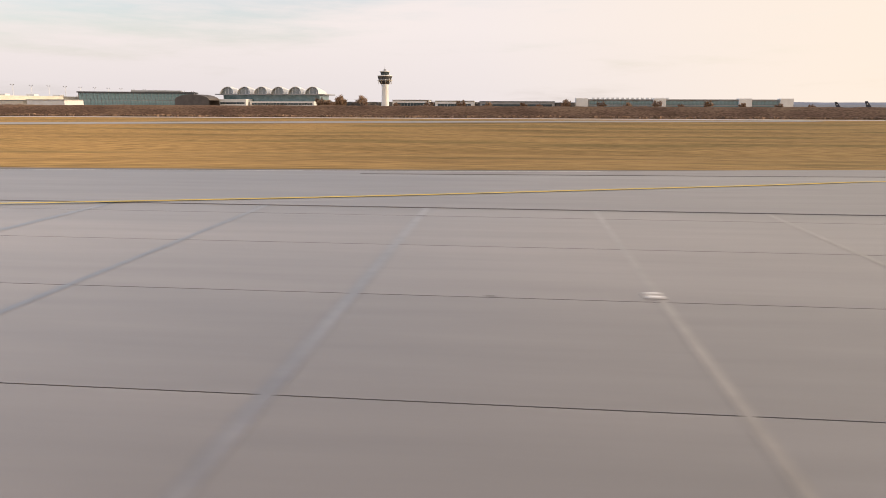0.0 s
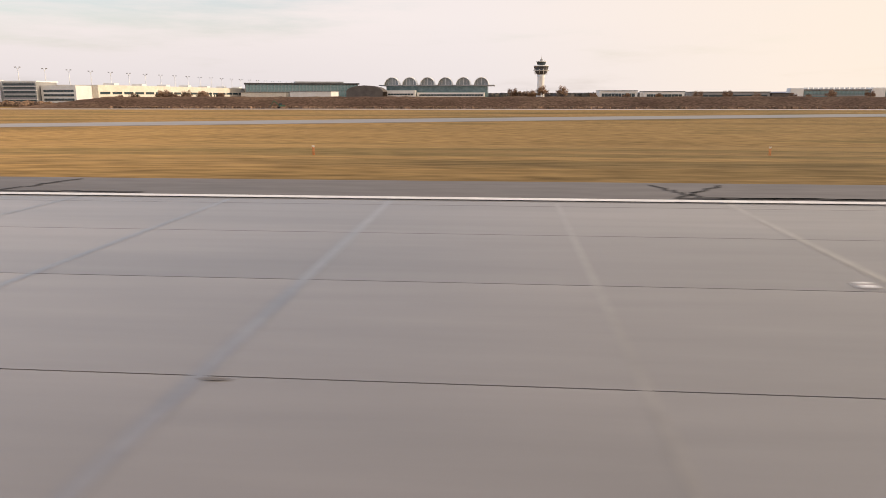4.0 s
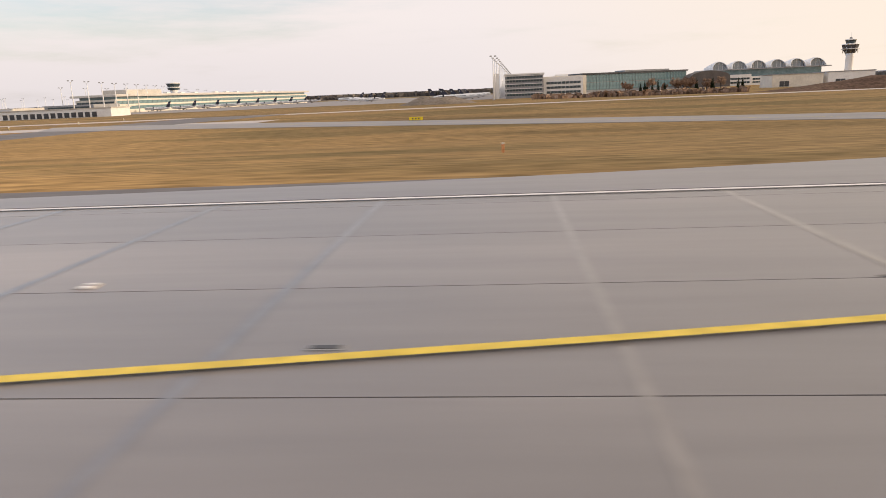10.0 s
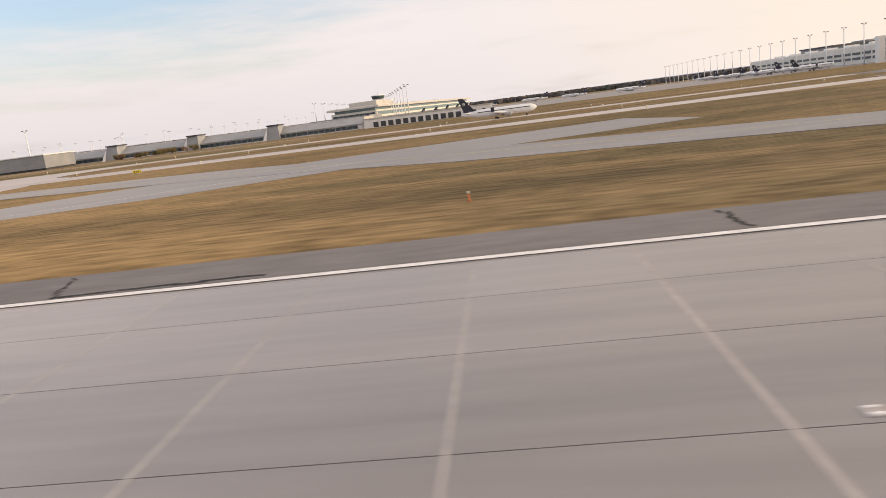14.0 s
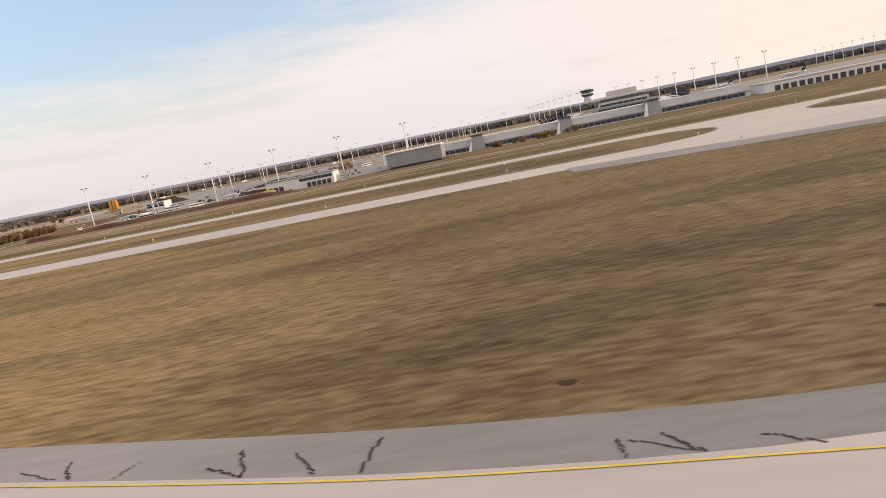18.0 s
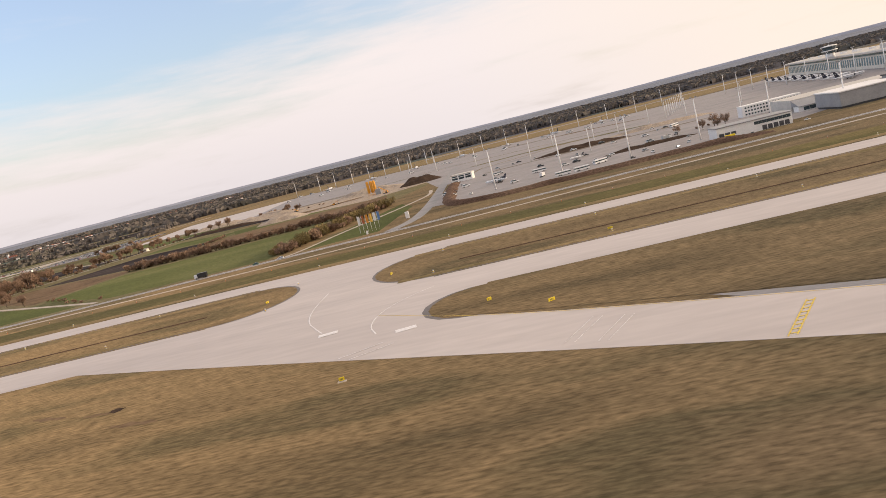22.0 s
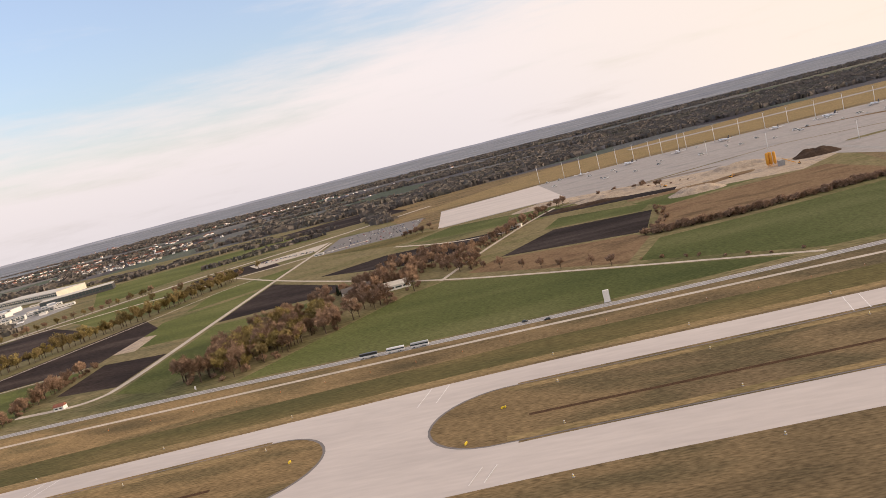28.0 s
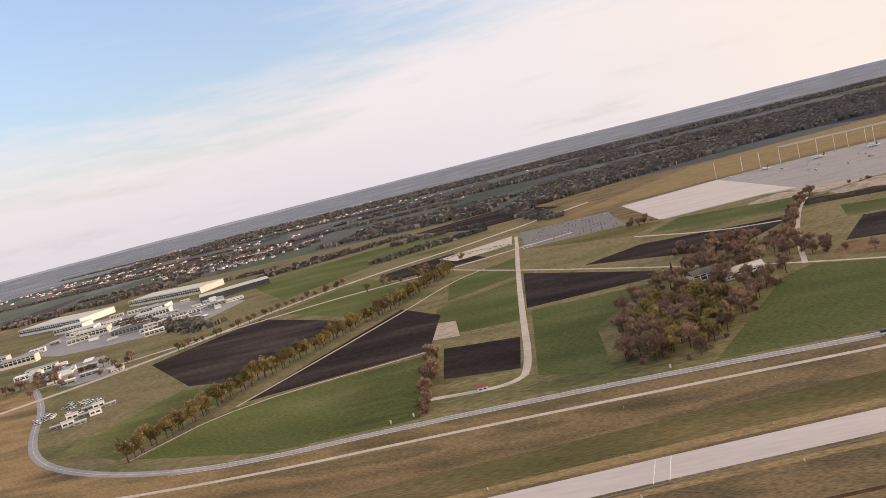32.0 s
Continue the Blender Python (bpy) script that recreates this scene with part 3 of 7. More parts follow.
mouth([(-1266.5, 31), (-1267.3, 37), (-1266.5, 42), (-1286, 44.5), (-1322, 45), (-1345, 45), (-1400, 38), (-1440, 31)], 0.03, CONCRETE)
draped("taxiway_exit", [(-1342, 57.5), (-1333, 59.3), (-1313, 62.5), (-1300, 69), (-1286, 75.5), (-1272.8, 82), (-1256, 100), (-1240.6, 114), (-1199.6, 151), (-1161, 169), (-1090, 192)], [(-1340, 46), (-1321, 44.6), (-1286, 44), (-1266, 42), (-1256.7, 49), (-1248, 55), (-1236.7, 63), (-1222.9, 77), (-1196, 100.5), (-1150, 128), (-1080, 154)], 0.06, TAXI, "worn grey asphalt exit taxiway with concrete patches", "taxiway", 60)
for a, b in (([(-1321, 49.7), (-1308.7, 49.5)], [(-1318.5, 45.4), (-1306.4, 44.9)]), ([(-1292, 51.7), (-1282, 50)], [(-1289, 45.2), (-1277, 45.6)]), ([(-1306, 46.8), (-1290, 46.4)], [(-1306, 44.4), (-1288, 44.3)]), ([(-1277, 48.2), (-1268, 46.5)], [(-1280, 45.4), (-1268.5, 44.4)])):
    draped("concrete_patch", a, b, 0.085, SEAL, "pale new concrete patch in the asphalt", "patch", 8, 2)
draped("rim", [(-1258, 46.8), (-1262.4, 45.2), (-1265.6, 42), (-1266.9, 37), (-1265.6, 33), (-1262, 30.4), (-1256, 29.8)], [(-1256, 45.6), (-1260.4, 44), (-1264, 41), (-1265.6, 37), (-1264.6, 34), (-1261, 32), (-1256, 31.2)], 0.075, ASPHALT, "dark tar-patched rim round the tip of the grass", "shoulder", 30, 2)
R6_FAR = [(-1340, 49.5), (-1375, 43.8), (-1402, 39.9), (-1436, 36.8), (-1460, 41.3), (-1475, 45.4), (-1497, 51.9), (-1525, 60), (-1546, 68), (-1570, 77), (-1619, 103), (-1644, 120), (-1696, 146), (-1737, 165), (-1800, 197), (-1840, 230)]
draped("taxiway_exit", R6_FAR, [(-1340, 30.2), (-1440, 30.1), (-1500, 30.2), (-1530, 32), (-1560, 46), (-1600, 66), (-1658, 94), (-1699, 115), (-1759, 143), (-1850, 188), (-1900, 212)], 0.07, PALE_CONCRETE, EXIT_LABEL, "taxiway", 80)
draped("taxiway_shoulder", [(-1342, 58.5), (-1358.6, 54), (-1376, 50.9), (-1406, 44.2), (-1433, 42.7), (-1460, 48), (-1478, 53), (-1502, 60), (-1524, 65), (-1546, 73), (-1573, 84), (-1626, 110), (-1650, 127), (-1702, 153), (-1743, 172)], R6_FAR[:14], 0.055, TAXI, "grey asphalt shoulder with tar-sealed cracks", "shoulder", 80)
patch("taxiway_fork", [(-1800, 245), (-1812, 200), (-1850, 188), (-1900, 212), (-1962, 241), (-1962, 262), (-1800, 262)], 0.06, PALE_CONCRETE, "pale concrete fork of the taxiways", "taxiway")
for pts in ([(-1440, 14), (-1510, 36), (-1543, 47), (-1566, 58), (-1601, 74), (-1640, 96)], [(-560, 18), (-620, 60), (-690, 115), (-760, 158), (-880, 226), (-960, 258)], [(-985, 30), (-1020, 60), (-1090, 110), (-1196, 162), (-1300, 191)]):
    ribbon("taxiway_line", pts[1:], 0.26, 0.16, YELLOW, "yellow centre line of an exit taxiway", "marking", cuts=1, gap=8)
draped("grass_island", [(-1268.4, 40), (-1264.8, 45.3), (-1256.7, 48.6), (-1248, 53.6), (-1236, 61.5)], [(-1268.4, 39), (-1265.5, 35.4), (-1258, 34.6), (-1248, 34.6), (-1236, 34.6)], 0.17, GRASS, "dark grass tip between the runway and an exit", "grass", 20, 6)
for k in (0, 0.5):
    ribbon("taxiway_line", [(-1256.5, 49.6 + k), (-1265 - k, 46.2 + k), (-1267.2 - k, 45.2), (-1268.7 - k, 42.8), (-1269.3 - k, 39.6), (-1269 - k, 37.3), (-1266 - k, 34.6 - k), (-1258, 33.8 - k)], 0.11, 0.18, YELLOW, "yellow line round the tip of the grass", "marking", cuts=1, gap=1)
ribbon("taxiway_line", [(-1374, 22.8), (-1364.5, 25.3), (-1358.4, 26.9), (-1350, 29.2)], 0.2, 0.06, YELLOW, "yellow line running on to the exit", "marking", cuts=1, gap=3)
ribbon("taxiway_line", [(x, y - 0.7) for x, y in R6_FAR[3:]], 0.22, 0.12, YELLOW, "yellow edge line of an exit taxiway", "marking", cuts=1, gap=8)
ribbon("taxiway_line", [(-1310, 43), (-1291.9, 51.2), (-1252.8, 70.5), (-1200, 112), (-1150, 142)], 0.3, 0.12, WHITE, "worn pale centre line of an exit taxiway", "marking", cuts=1, gap=8)
ribbon("taxiway_north", along(-880, -3000, 258), 32, 0.04, PALE_CONCRETE, "pale concrete parallel taxiway", "taxiway", cuts=2)
ribbon("taxiway_south", [(460, 412), (0, 408), (-500, 402), (-760, 392), (-960, 358)] + along(-1020, -3000, 355), 23, 0.045, PALE_CONCRETE, "pale concrete parallel taxiway", "taxiway", cuts=2)
ribbon("taxiway_link", [(-1874, 262), (-1874, 350)], 100, 0.056, PALE_CONCRETE, "pale concrete link between two taxiways", "taxiway", cuts=2, smooth=False)
patch("taxiway_link", [(-1284, 196), (-1287, 228), (-1289, 238), (-1300, 246), (-1300, 350), (-1392, 350), (-1392, 262), (-1440, 252), (-1394, 236), (-1337, 211)], 0.066, PALE_CONCRETE, "pale concrete junction of the taxiways", "taxiway")
ribbon("taxiway_link", [(-2360, 240), (-2360, 340)], 130, 0.056, PALE_CONCRETE, "pale concrete link between two taxiways", "taxiway", cuts=2, smooth=False)


def island(name, x0, x1, lo, hi, r0, r1):
    """A grass island between taxiways with round ends; x0 > x1."""
    mid, half, pts = (lo + hi) / 2, (hi - lo) / 2, []
    for k in range(17):
        a = math.pi / 2 - math.pi * k / 16
        x = x0 - r0 + r0 * math.cos(a)
        pts.append((x, mid + half * math.sin(a) + drift(x)))
    n = 14
    for k in range(1, n):
        x = x0 - r0 + (x1 + r1 - x0 + r0) * k / n
        pts.append((x, lo + drift(x)))
    for k in range(17):
        a = -math.pi / 2 - math.pi * k / 16
        x = x1 + r1 + r1 * math.cos(a)
        pts.append((x, mid + half * math.sin(a) + drift(x)))
    for k in range(1, n):
        x = x1 + r1 + (x0 - r0 - x1 - r1) * k / n
        pts.append((x, hi + drift(x)))
    patch(name + "_rim", [(x, y) for x, y in pts], 0.075, ASPHALT, "dark asphalt rim of a grass island", "shoulder")
    cx = sum(p[0] for p in pts) / len(pts)
    patch(name, [(x + math.copysign(1.2, cx - x) * (abs(x - cx) > 0.4 * abs(x0 - x1)), y + (0.9 if y < mid + drift(x) else -0.9)) for x, y in pts], 0.095, GRASS, "grass island between the taxiways", "grass")


island("grass_island", -1361, -1856, 275, 341, 34, 32)
island("grass_island", -1000, -1321, 277, 341, 40, 36)
island("grass_island", -1893, -2338, 275, 341, 30, 36)
island("grass_island", -2388, -2980, 272, 341, 34, 40)
WEDGE = [(-1520, 240), (-1640, 240), (-1760, 241), (-1805, 239.5), (-1812, 236.5), (-1817, 231.5), (-1820, 225), (-1820.5, 218), (-1818.5, 211), (-1814, 205.5), (-1808, 202.5), (-1800, 200), (-1737, 170), (-1696, 151), (-1660, 132)]
patch("grass_island_rim", [(x - (2.2 if x < -1802 else 0), y) for x, y in WEDGE], 0.085, ASPHALT, "dark asphalt rim of a grass island", "shoulder")
patch("grass_island", WEDGE, 0.105, GRASS, "grass wedge between an exit and the taxiway", "grass")
for a, b in ((-1060, -1290), (-1400, -1815), (-1935, -2290), (-2440, -2900)):
    ribbon("ditch", along(a, b, 300, 40), 2.6, 0.13, TRENCH, "dark bare earth strip of a drainage trench", "ditch", cuts=2)
ribbon("verge", along(-1250, -2950, 392), 34, 0.016, GREENISH, "green-brown verge beside the taxiway", "verge", cuts=3)
for a, b, y in ((-1060, -1280, 281), (-1060, -1280, 336), (-1400, -1840, 279), (-1400, -1840, 336), (-1930, -2300, 279), (-1930, -2300, 336), (-2430, -2930, 277), (-2430, -2930, 336)):
    ribbon("mown_strip", along(a, b, y, 40), 5.0, 0.115, STRAW, "strip of pale mown grass beside the taxiway", "verge", cuts=2)
ribbon("mown_strip", along(-1250, -2950, 374), 8, 0.04, STRAW, "strip of pale mown grass beside the taxiway", "verge", cuts=2)
ROADLINE = [(-1250, 492), (-1500, 486), (-1700, 474), (-1850, 462), (-1960, 456), (-2062, 448), (-2174, 441), (-2401, 437), (-2555, 439), (-2715, 432), (-2824, 421), (-2894, 427), (-2986, 457), (-3076, 512), (-3150, 600), (-3215, 700), (-3330, 830)]
ribbon("road", ROADLINE, 8.5, 0.06, ROAD, "grey two-lane perimeter road", "road", cuts=2)
for s in (-3.7, 3.7):
    ribbon("road_line", [(x, y + s) for x, y in ROADLINE[:12]], 0.35, 0.085, WHITE, "white edge line of the road", "marking", cuts=1)
ribbon("road_line", ROADLINE, 0.25, 0.085, WHITE, "white centre line of the road", "marking", cuts=1)
ribbon("gravel_track", [(-1300, 470), (-1600, 458), (-1908, 427), (-2212, 426), (-2450, 416), (-2679, 407), (-2820, 396), (-2960, 400), (-3060, 430), (-3140, 500)], 4.2, 0.05, GRAVEL, "pale gravel patrol track inside the fence", "track", cuts=1)
ribbon("farm_lane", [(-2769, 1080), (-2648, 935), (-2483, 764), (-2371, 652), (-2202, 534), (-2137, 490), (-2090, 458)], 4.5, 0.09, GRAVEL, "pale farm lane", "lane", cuts=1)
ribbon("farm_lane", [(-2660, 1290), (-2654, 1139), (-2648, 931), (-2637, 674), (-2628, 500), (-2640, 480), (-2662, 475), (-2705, 478)], 6.5, 0.10, GRAVEL, "pale farm lane", "lane", cuts=1)
ribbon("farm_lane", [(-2371, 652), (-2340, 760), (-2279, 929), (-2240, 1010)], 5, 0.10, GRAVEL, "pale farm lane", "lane", cuts=1)
ribbon("farm_lane", [(-1948, 462), (-1940, 473), (-1925, 524), (-1893, 605), (-1873, 668), (-1868, 700), (-1873, 745)], 4, 0.10, GRAVEL, "pale farm lane", "lane", cuts=1)
ribbon("farm_lane", [(-2480, 1000), (-2390, 905), (-2310, 880)], 6, 0.10, GRAVEL, "pale farm lane", "lane", cuts=1)
ribbon("farm_lane", [(-2955, 470), (-2902, 560), (-2730, 612)], 2.5, 0.10, GRAVEL, "pale farm lane", "lane", cuts=1)
ribbon("farm_lane", [(-2902, 560), (-2800, 800), (-2745, 960), (-2700, 1010)], 3, 0.10, GRAVEL, "pale farm lane", "lane", cuts=1)
ribbon("railway_bank", [(-3600, 500), (-3330, 700), (-3161, 865), (-3049, 1067), (-2921, 1217), (-2744, 1338), (-2500, 1600)], 14, 0.11, GRAVEL, "pale gravel bank of a new road", "road", cuts=2)
ribbon("country_road", [(-3330, 830), (-3100, 960), (-2960, 1030), (-2860, 1060), (-2769, 1080), (-2560, 1180)], 9, 0.12, GRAVEL, "pale country road", "road", cuts=2)
ribbon("service_road", [(-1866, 1060), (-1862, 800), (-1857.5, 640), (-1857, 545), (-1861, 495), (-1874, 466)], 10, 0.10, ROAD, "grey service road to the apron", "road", cuts=2)

# the exit begins in old grey concrete with pale joints both ways
EXIT_X, EXIT_TOP = (1340, 1375, 1402, 1436, 1460, 1475, 1497), (49.5, 43.8, 39.9, 36.8, 41.3, 45.4, 51.9)


def exit_top(x):
    return float(np.interp(-x, EXIT_X, EXIT_TOP))


OLD_X = [-1341 - 6.5 * k for k in range(13)]
draped("concrete_patch", [(x, exit_top(x) - .5) for x in OLD_X], [(x, 30.3) for x in OLD_X], 0.095, CONCRETE, "old grey concrete at the start of the exit", "taxiway", 26, 8)
ribbon("edge_line", [(x, exit_top(x) - .3) for x in OLD_X], 0.2, 0.125, SEAL, "thin white line along the edge of the exit", "marking", cuts=1, smooth=False)
for k in range(13):
    x = -1344.9 - 5.95 * k
    ribbon("joint_seal", [(x, 30.6), (x, exit_top(x) - .4)], 0.22 if k % 2 else 0.32, 0.14, SEAL, "pale sealed joint across the exit", "joint", cuts=1, gap=1.5, smooth=False)
for y in (42.6, 39.4):
    ribbon("joint_seal", [(x, y) for x in OLD_X if exit_top(x) > y + .8], 0.28, 0.135, SEAL, "pale sealed joint along the exit", "joint", cuts=1, smooth=False)
ribbon("joint_seal", [(-1341, 35.8), (-1419, 35.6)], 0.07, 0.135, JOINT, "dark sealed joint along the exit", "joint", cuts=1, smooth=False)
for x, y, turn in ((-1387, 43.7, 8), (-1490.2, 52.4, -14), (-1542, 69.8, -20), (-1590.8, 90.2, -24)):
    c, q = math.cos(radians(turn)), math.sin(radians(turn))
    patch("drain_cover", [(x + a * c - b * q, y + a * q + b * c) for a, b in ((-1.0, -.55), (1.0, -.55), (1.0, .55), (-1.0, .55))], 0.14, WHITE, "pale concrete drain cover in the shoulder", "cover")

# ---- fields and aprons ----
patch("meadow", [(-1960, 468), (-2085, 452), (-2200, 445), (-2715, 436), (-2824, 425), (-2894, 431), (-2986, 461), (-3076, 516), (-3150, 604), (-3215, 704), (-3330, 834), (-3600, 900), (-4300, 1500), (-3900, 2000), (-2700, 1900), (-2560, 1410), (-2430, 1095), (-2264, 1118), (-2118, 1056), (-1867, 1146), (-1890, 840)], 0.012, MEADOW, "rough olive-brown meadow between the fields", "meadow")
FIELDS = [
    ("crop_field", [(-2108, 462), (-2140, 486), (-2202, 529), (-2368, 646), (-2402, 618), (-2502, 447), (-2300, 446)], CROP, "bright green winter crop field"),
    ("crop_field", [(-2085, 468), (-1966, 470), (-1914, 660), (-2074, 632), (-2165, 622), (-2195, 548)], CROP, "bright green winter crop field"),
    ("crop_field", [(-1943, 472), (-1893, 660), (-1876, 610), (-1884, 480)], CROP, "green grass beside the service road"),
    ("ploughed_field", [(-2312, 709), (-2168, 668), (-2140, 790), (-2251, 812)], SOIL, "dark freshly ploughed field"),
    ("stubble_field", [(-2345, 660), (-2205, 548), (-2170, 640), (-2180, 664), (-2318, 702)], STUBBLE, "brown stubble field"),
    ("crop_field", [(-2262, 826), (-2150, 800), (-2130, 850), (-2240, 900)], CROP, "green crop field"),
    ("ploughed_field", [(-2400, 780), (-2290, 900), (-2480, 930), (-2560, 870)], SOIL, "dark freshly ploughed field"),
    ("crop_field", [(-2260, 930), (-2200, 1020), (-2400, 1085), (-2460, 1000)], CROP, "green crop field"),
    ("scrub_field", [(-2165, 660), (-1918, 692), (-1935, 830), (-2125, 800)], STUBBLE, "brown scrubby field"),
    ("crop_field", [(-2120, 800), (-1960, 860), (-2030, 900), (-2150, 870)], CROP, "green crop field"),
    ("crop_field", [(-2622, 486), (-2568, 462), (-2570, 580), (-2500, 700), (-2628, 690)], CROP, "bright green winter crop field"),
    ("ploughed_field", [(-2633, 705), (-2500, 722), (-2492, 752), (-2640, 905)], SOIL, "dark freshly ploughed field"),
    ("crop_field", [(-2643, 880), (-2641, 660), (-2722, 660), (-2745, 790)], CROP, "green crop field"),
    ("ploughed_field", [(-2638, 600), (-2636, 510), (-2700, 520), (-2712, 612)], SOIL, "dark freshly ploughed field"),
    ("crop_field", [(-2650, 1050), (-2648, 900), (-2735, 830), (-2750, 960)], CROP, "green crop field"),
    ("bare_patch", [(-2700, 648), (-2752, 655), (-2760, 728), (-2712, 715)], SAND, "bare pale gravel patch"),
    ("crop_field", [(-2708, 442), (-2722, 604), (-2903, 556), (-2948, 470), (-2820, 432)], CROP, "bright green winter crop field"),
    ("ploughed_field", [(-2900, 568), (-2727, 618), (-2735, 760), (-2798, 840)], SOIL, "dark freshly ploughed field"),
    ("crop_field", [(-2968, 476), (-3060, 530), (-3010, 660), (-2930, 630)], CROP, "bright green winter crop field"),
    ("ploughed_field", [(-2932, 650), (-3010, 672), (-3150, 830), (-3060, 1000), (-2880, 850)], SOIL, "dark freshly ploughed field"),
    ("crop_field", [(-2870, 860), (-3040, 1020), (-2930, 1180), (-2790, 960)], CROP, "green crop field"),
    ("ploughed_field", [(-2860, 1090), (-2700, 1110), (-2780, 1260), (-2900, 1180)], SOIL, "dark freshly ploughed field"),
    ("crop_field", [(-3080, 1150), (-2960, 1330), (-2760, 1470), (-2900, 1700), (-3300, 1500)], CROP, "green crop field"),
    ("ploughed_field", [(-2760, 1560), (-2560, 1640), (-2700, 1950), (-2950, 1800)], SOIL, "dark freshly ploughed field"),
    ("crop_field", [(-2640, 1110), (-2480, 1010), (-2420, 1080), (-2470, 1112)], GREENISH, "rough green meadow"),
    ("gravel_yard", [(-1960, 830), (-1890, 900), (-1960, 1010), (-2230, 1110), (-2200, 960), (-2060, 860)], SAND, "pale sandy building site"),
    ("ploughed_field", [(-2270, 950), (-2090, 905), (-2080, 935), (-2250, 1000)], SOIL, "strip of dark bare earth"),
]
for i, (nm, pts, m, lab) in enumerate(FIELDS):
    patch(nm, pts, 0.02 + 0.0015 * i, m, lab, "field")
patch("car_park", [(-2653, 1335), (-2482, 1349), (-2474, 1130), (-2639, 1118)], 0.075, ASPHALT, "grey asphalt car park", "car park")
patch("car_park", [(-2665, 1200), (-2668, 1310), (-2800, 1215), (-2760, 1150)], 0.075, GRAVEL, "pale gravel car park", "car park")
patch("apron_west", [(-2420, 1098), (-2452, 1390), (-2200, 1470), (-2025, 1500), (-500, 1500), (-500, 960), (-1600, 1060), (-1867, 1150), (-2118, 1060), (-2264, 1122)], 0.06, APRON, "wide grey concrete apron", "apron")
patch("apron_pale", [(-2425, 1105), (-2450, 1380), (-2250, 1455), (-2215, 1120), (-2262, 1130)], 0.085, PALE_CONCRETE, "newly laid pale concrete apron", "apron")
patch("apron_near", [(-1850, 760), (-1856, 560), (-1800, 548), (-1640, 548), (-1560, 560), (-1400, 660), (-600, 660), (-600, 1000), (-1600, 1060), (-1820, 900)], 0.07, APRON, "wide grey concrete apron with parked vehicles", "apron")
patch("far_meadow", [(-2560, 1420), (-2450, 1440), (-2030, 1545), (200, 1545), (200, 2050), (-1500, 2120), (-2200, 1900)], 0.05, STRAW, "pale golden airfield grass", "grass")
patch("building_yard", [(-1965, 1005), (-1895, 905), (-1868, 770), (-1852, 765), (-1822, 905), (-1605, 1056), (-1870, 1145), (-2110, 1052)], 0.066, APRON, "grey paved yard between the building site and the apron", "yard")
for pts, w, m, lab in (([(-1814, 796), (-1712, 806), (-1635, 817), (-1555, 805)], 18, SPOIL, "strip of grey spoil on the apron"),
                       ([(-1840, 995), (-1725, 1017), (-1596, 960)], 30, MEADOW, "strip of rough grass across the apron"),
                       ([(-1790, 1331), (-1650, 1271), (-1556, 1150)], 22, STUBBLE, "strip of bare brown ground across the apron"),
                       ([(-2150, 905), (-2060, 890), (-1985, 925)], 34, STUBBLE, "strip of bare brown ground on the building site"),
                       ([(-2230, 1010), (-2120, 1060), (-1990, 1050)], 26, SPOIL, "strip of grey spoil on the building site")):
    ribbon("bare_ground", pts, lambda f, w=w: w * (0.3 + 0.7 * math.sin(math.pi * f)) * (0.85 + 0.25 * math.sin(f * 17)), 0.16, m, lab, "earth", cuts=2)
ribbon("far_runway", [(-2000, 1850), (300, 1880)], 45, 0.09, APRON, "distant grey runway", "runway", cuts=2, smooth=False)

# ---- markings on the runway ----
for a, b in ((-175, -394.5), (-565, -637.5), (-770, -890), (-1030, -1140), (-1140, -1250), (-1249, -1258)):
    ribbon("edge_line", [(a, edge(a)), ((a + b) / 2, edge((a + b) / 2)), (b, edge(b))], 0.3 if a == -770 else 0.55, 0.045, WHITE, "white runway edge line", "marking", cuts=1, smooth=False)
ribbon("edge_line", [(-926, 28.4), (-950, 29.6), (-970, 30.2), (-992, 30.6)], 0.16, 0.05, WHITE, "thin white line where the exit meets the runway", "marking", cuts=1, smooth=False)
ribbon("edge_line", [(420, -29.2), (-1880, -29.2)], 0.9, 0.045, WHITE, "white runway edge line", "marking", cuts=1, smooth=False)
for pts in ([(-5, 50), (-33.7, 36.1), (-49.4, 30.5), (-58.5, 27.3), (-70, 24), (-86.5, 20.2), (-107, 15.7), (-116.4, 13.6), (-124.5, 11.6), (-136, 10), (-147.6, 7.8), (-153, 6.4), (-175, 3), (-206, 1)], [(-378.4, 1), (-411.9, 3.5), (-429.1, 6), (-439.8, 8), (-465.2, 13), (-485, 17), (-505, 22), (-525, 28)],
            [(-660, 48), (-680, 37), (-696, 31), (-706, 28.3), (-720, 25.3), (-729, 23.8), (-742, 20.2), (-754, 17.9), (-765, 15.7), (-778, 12.9), (-787, 10.8), (-800, 8.7), (-812, 6.8), (-830, 4), (-850, 1.5)], [(-830, 1.2), (-855, 5), (-876, 9.5), (-895, 11.9), (-909, 14.4)]):
    # lead lines bow out to meet the exits
    ribbon("lead_line", pts, 0.26, 0.055, YELLOW, "yellow lead-off line on the runway concrete", "marking", cuts=1)
for k in range(5):
    x = -634 + 10 * k
    ribbon("hatching", [(x, 25.3), (x + 0.6, 28.4)], 1.1, 0.05, YELLOW, "yellow bar of a hatched marking at the runway edge", "marking", cuts=1, smooth=False)
    ribbon("hatching", [(x - 1.4, 34.6), (x + 0.4, 33.9)], 0.35, 0.05, YELLOW, "worn yellow outline of the hatched marking", "marking", cuts=1, smooth=False)
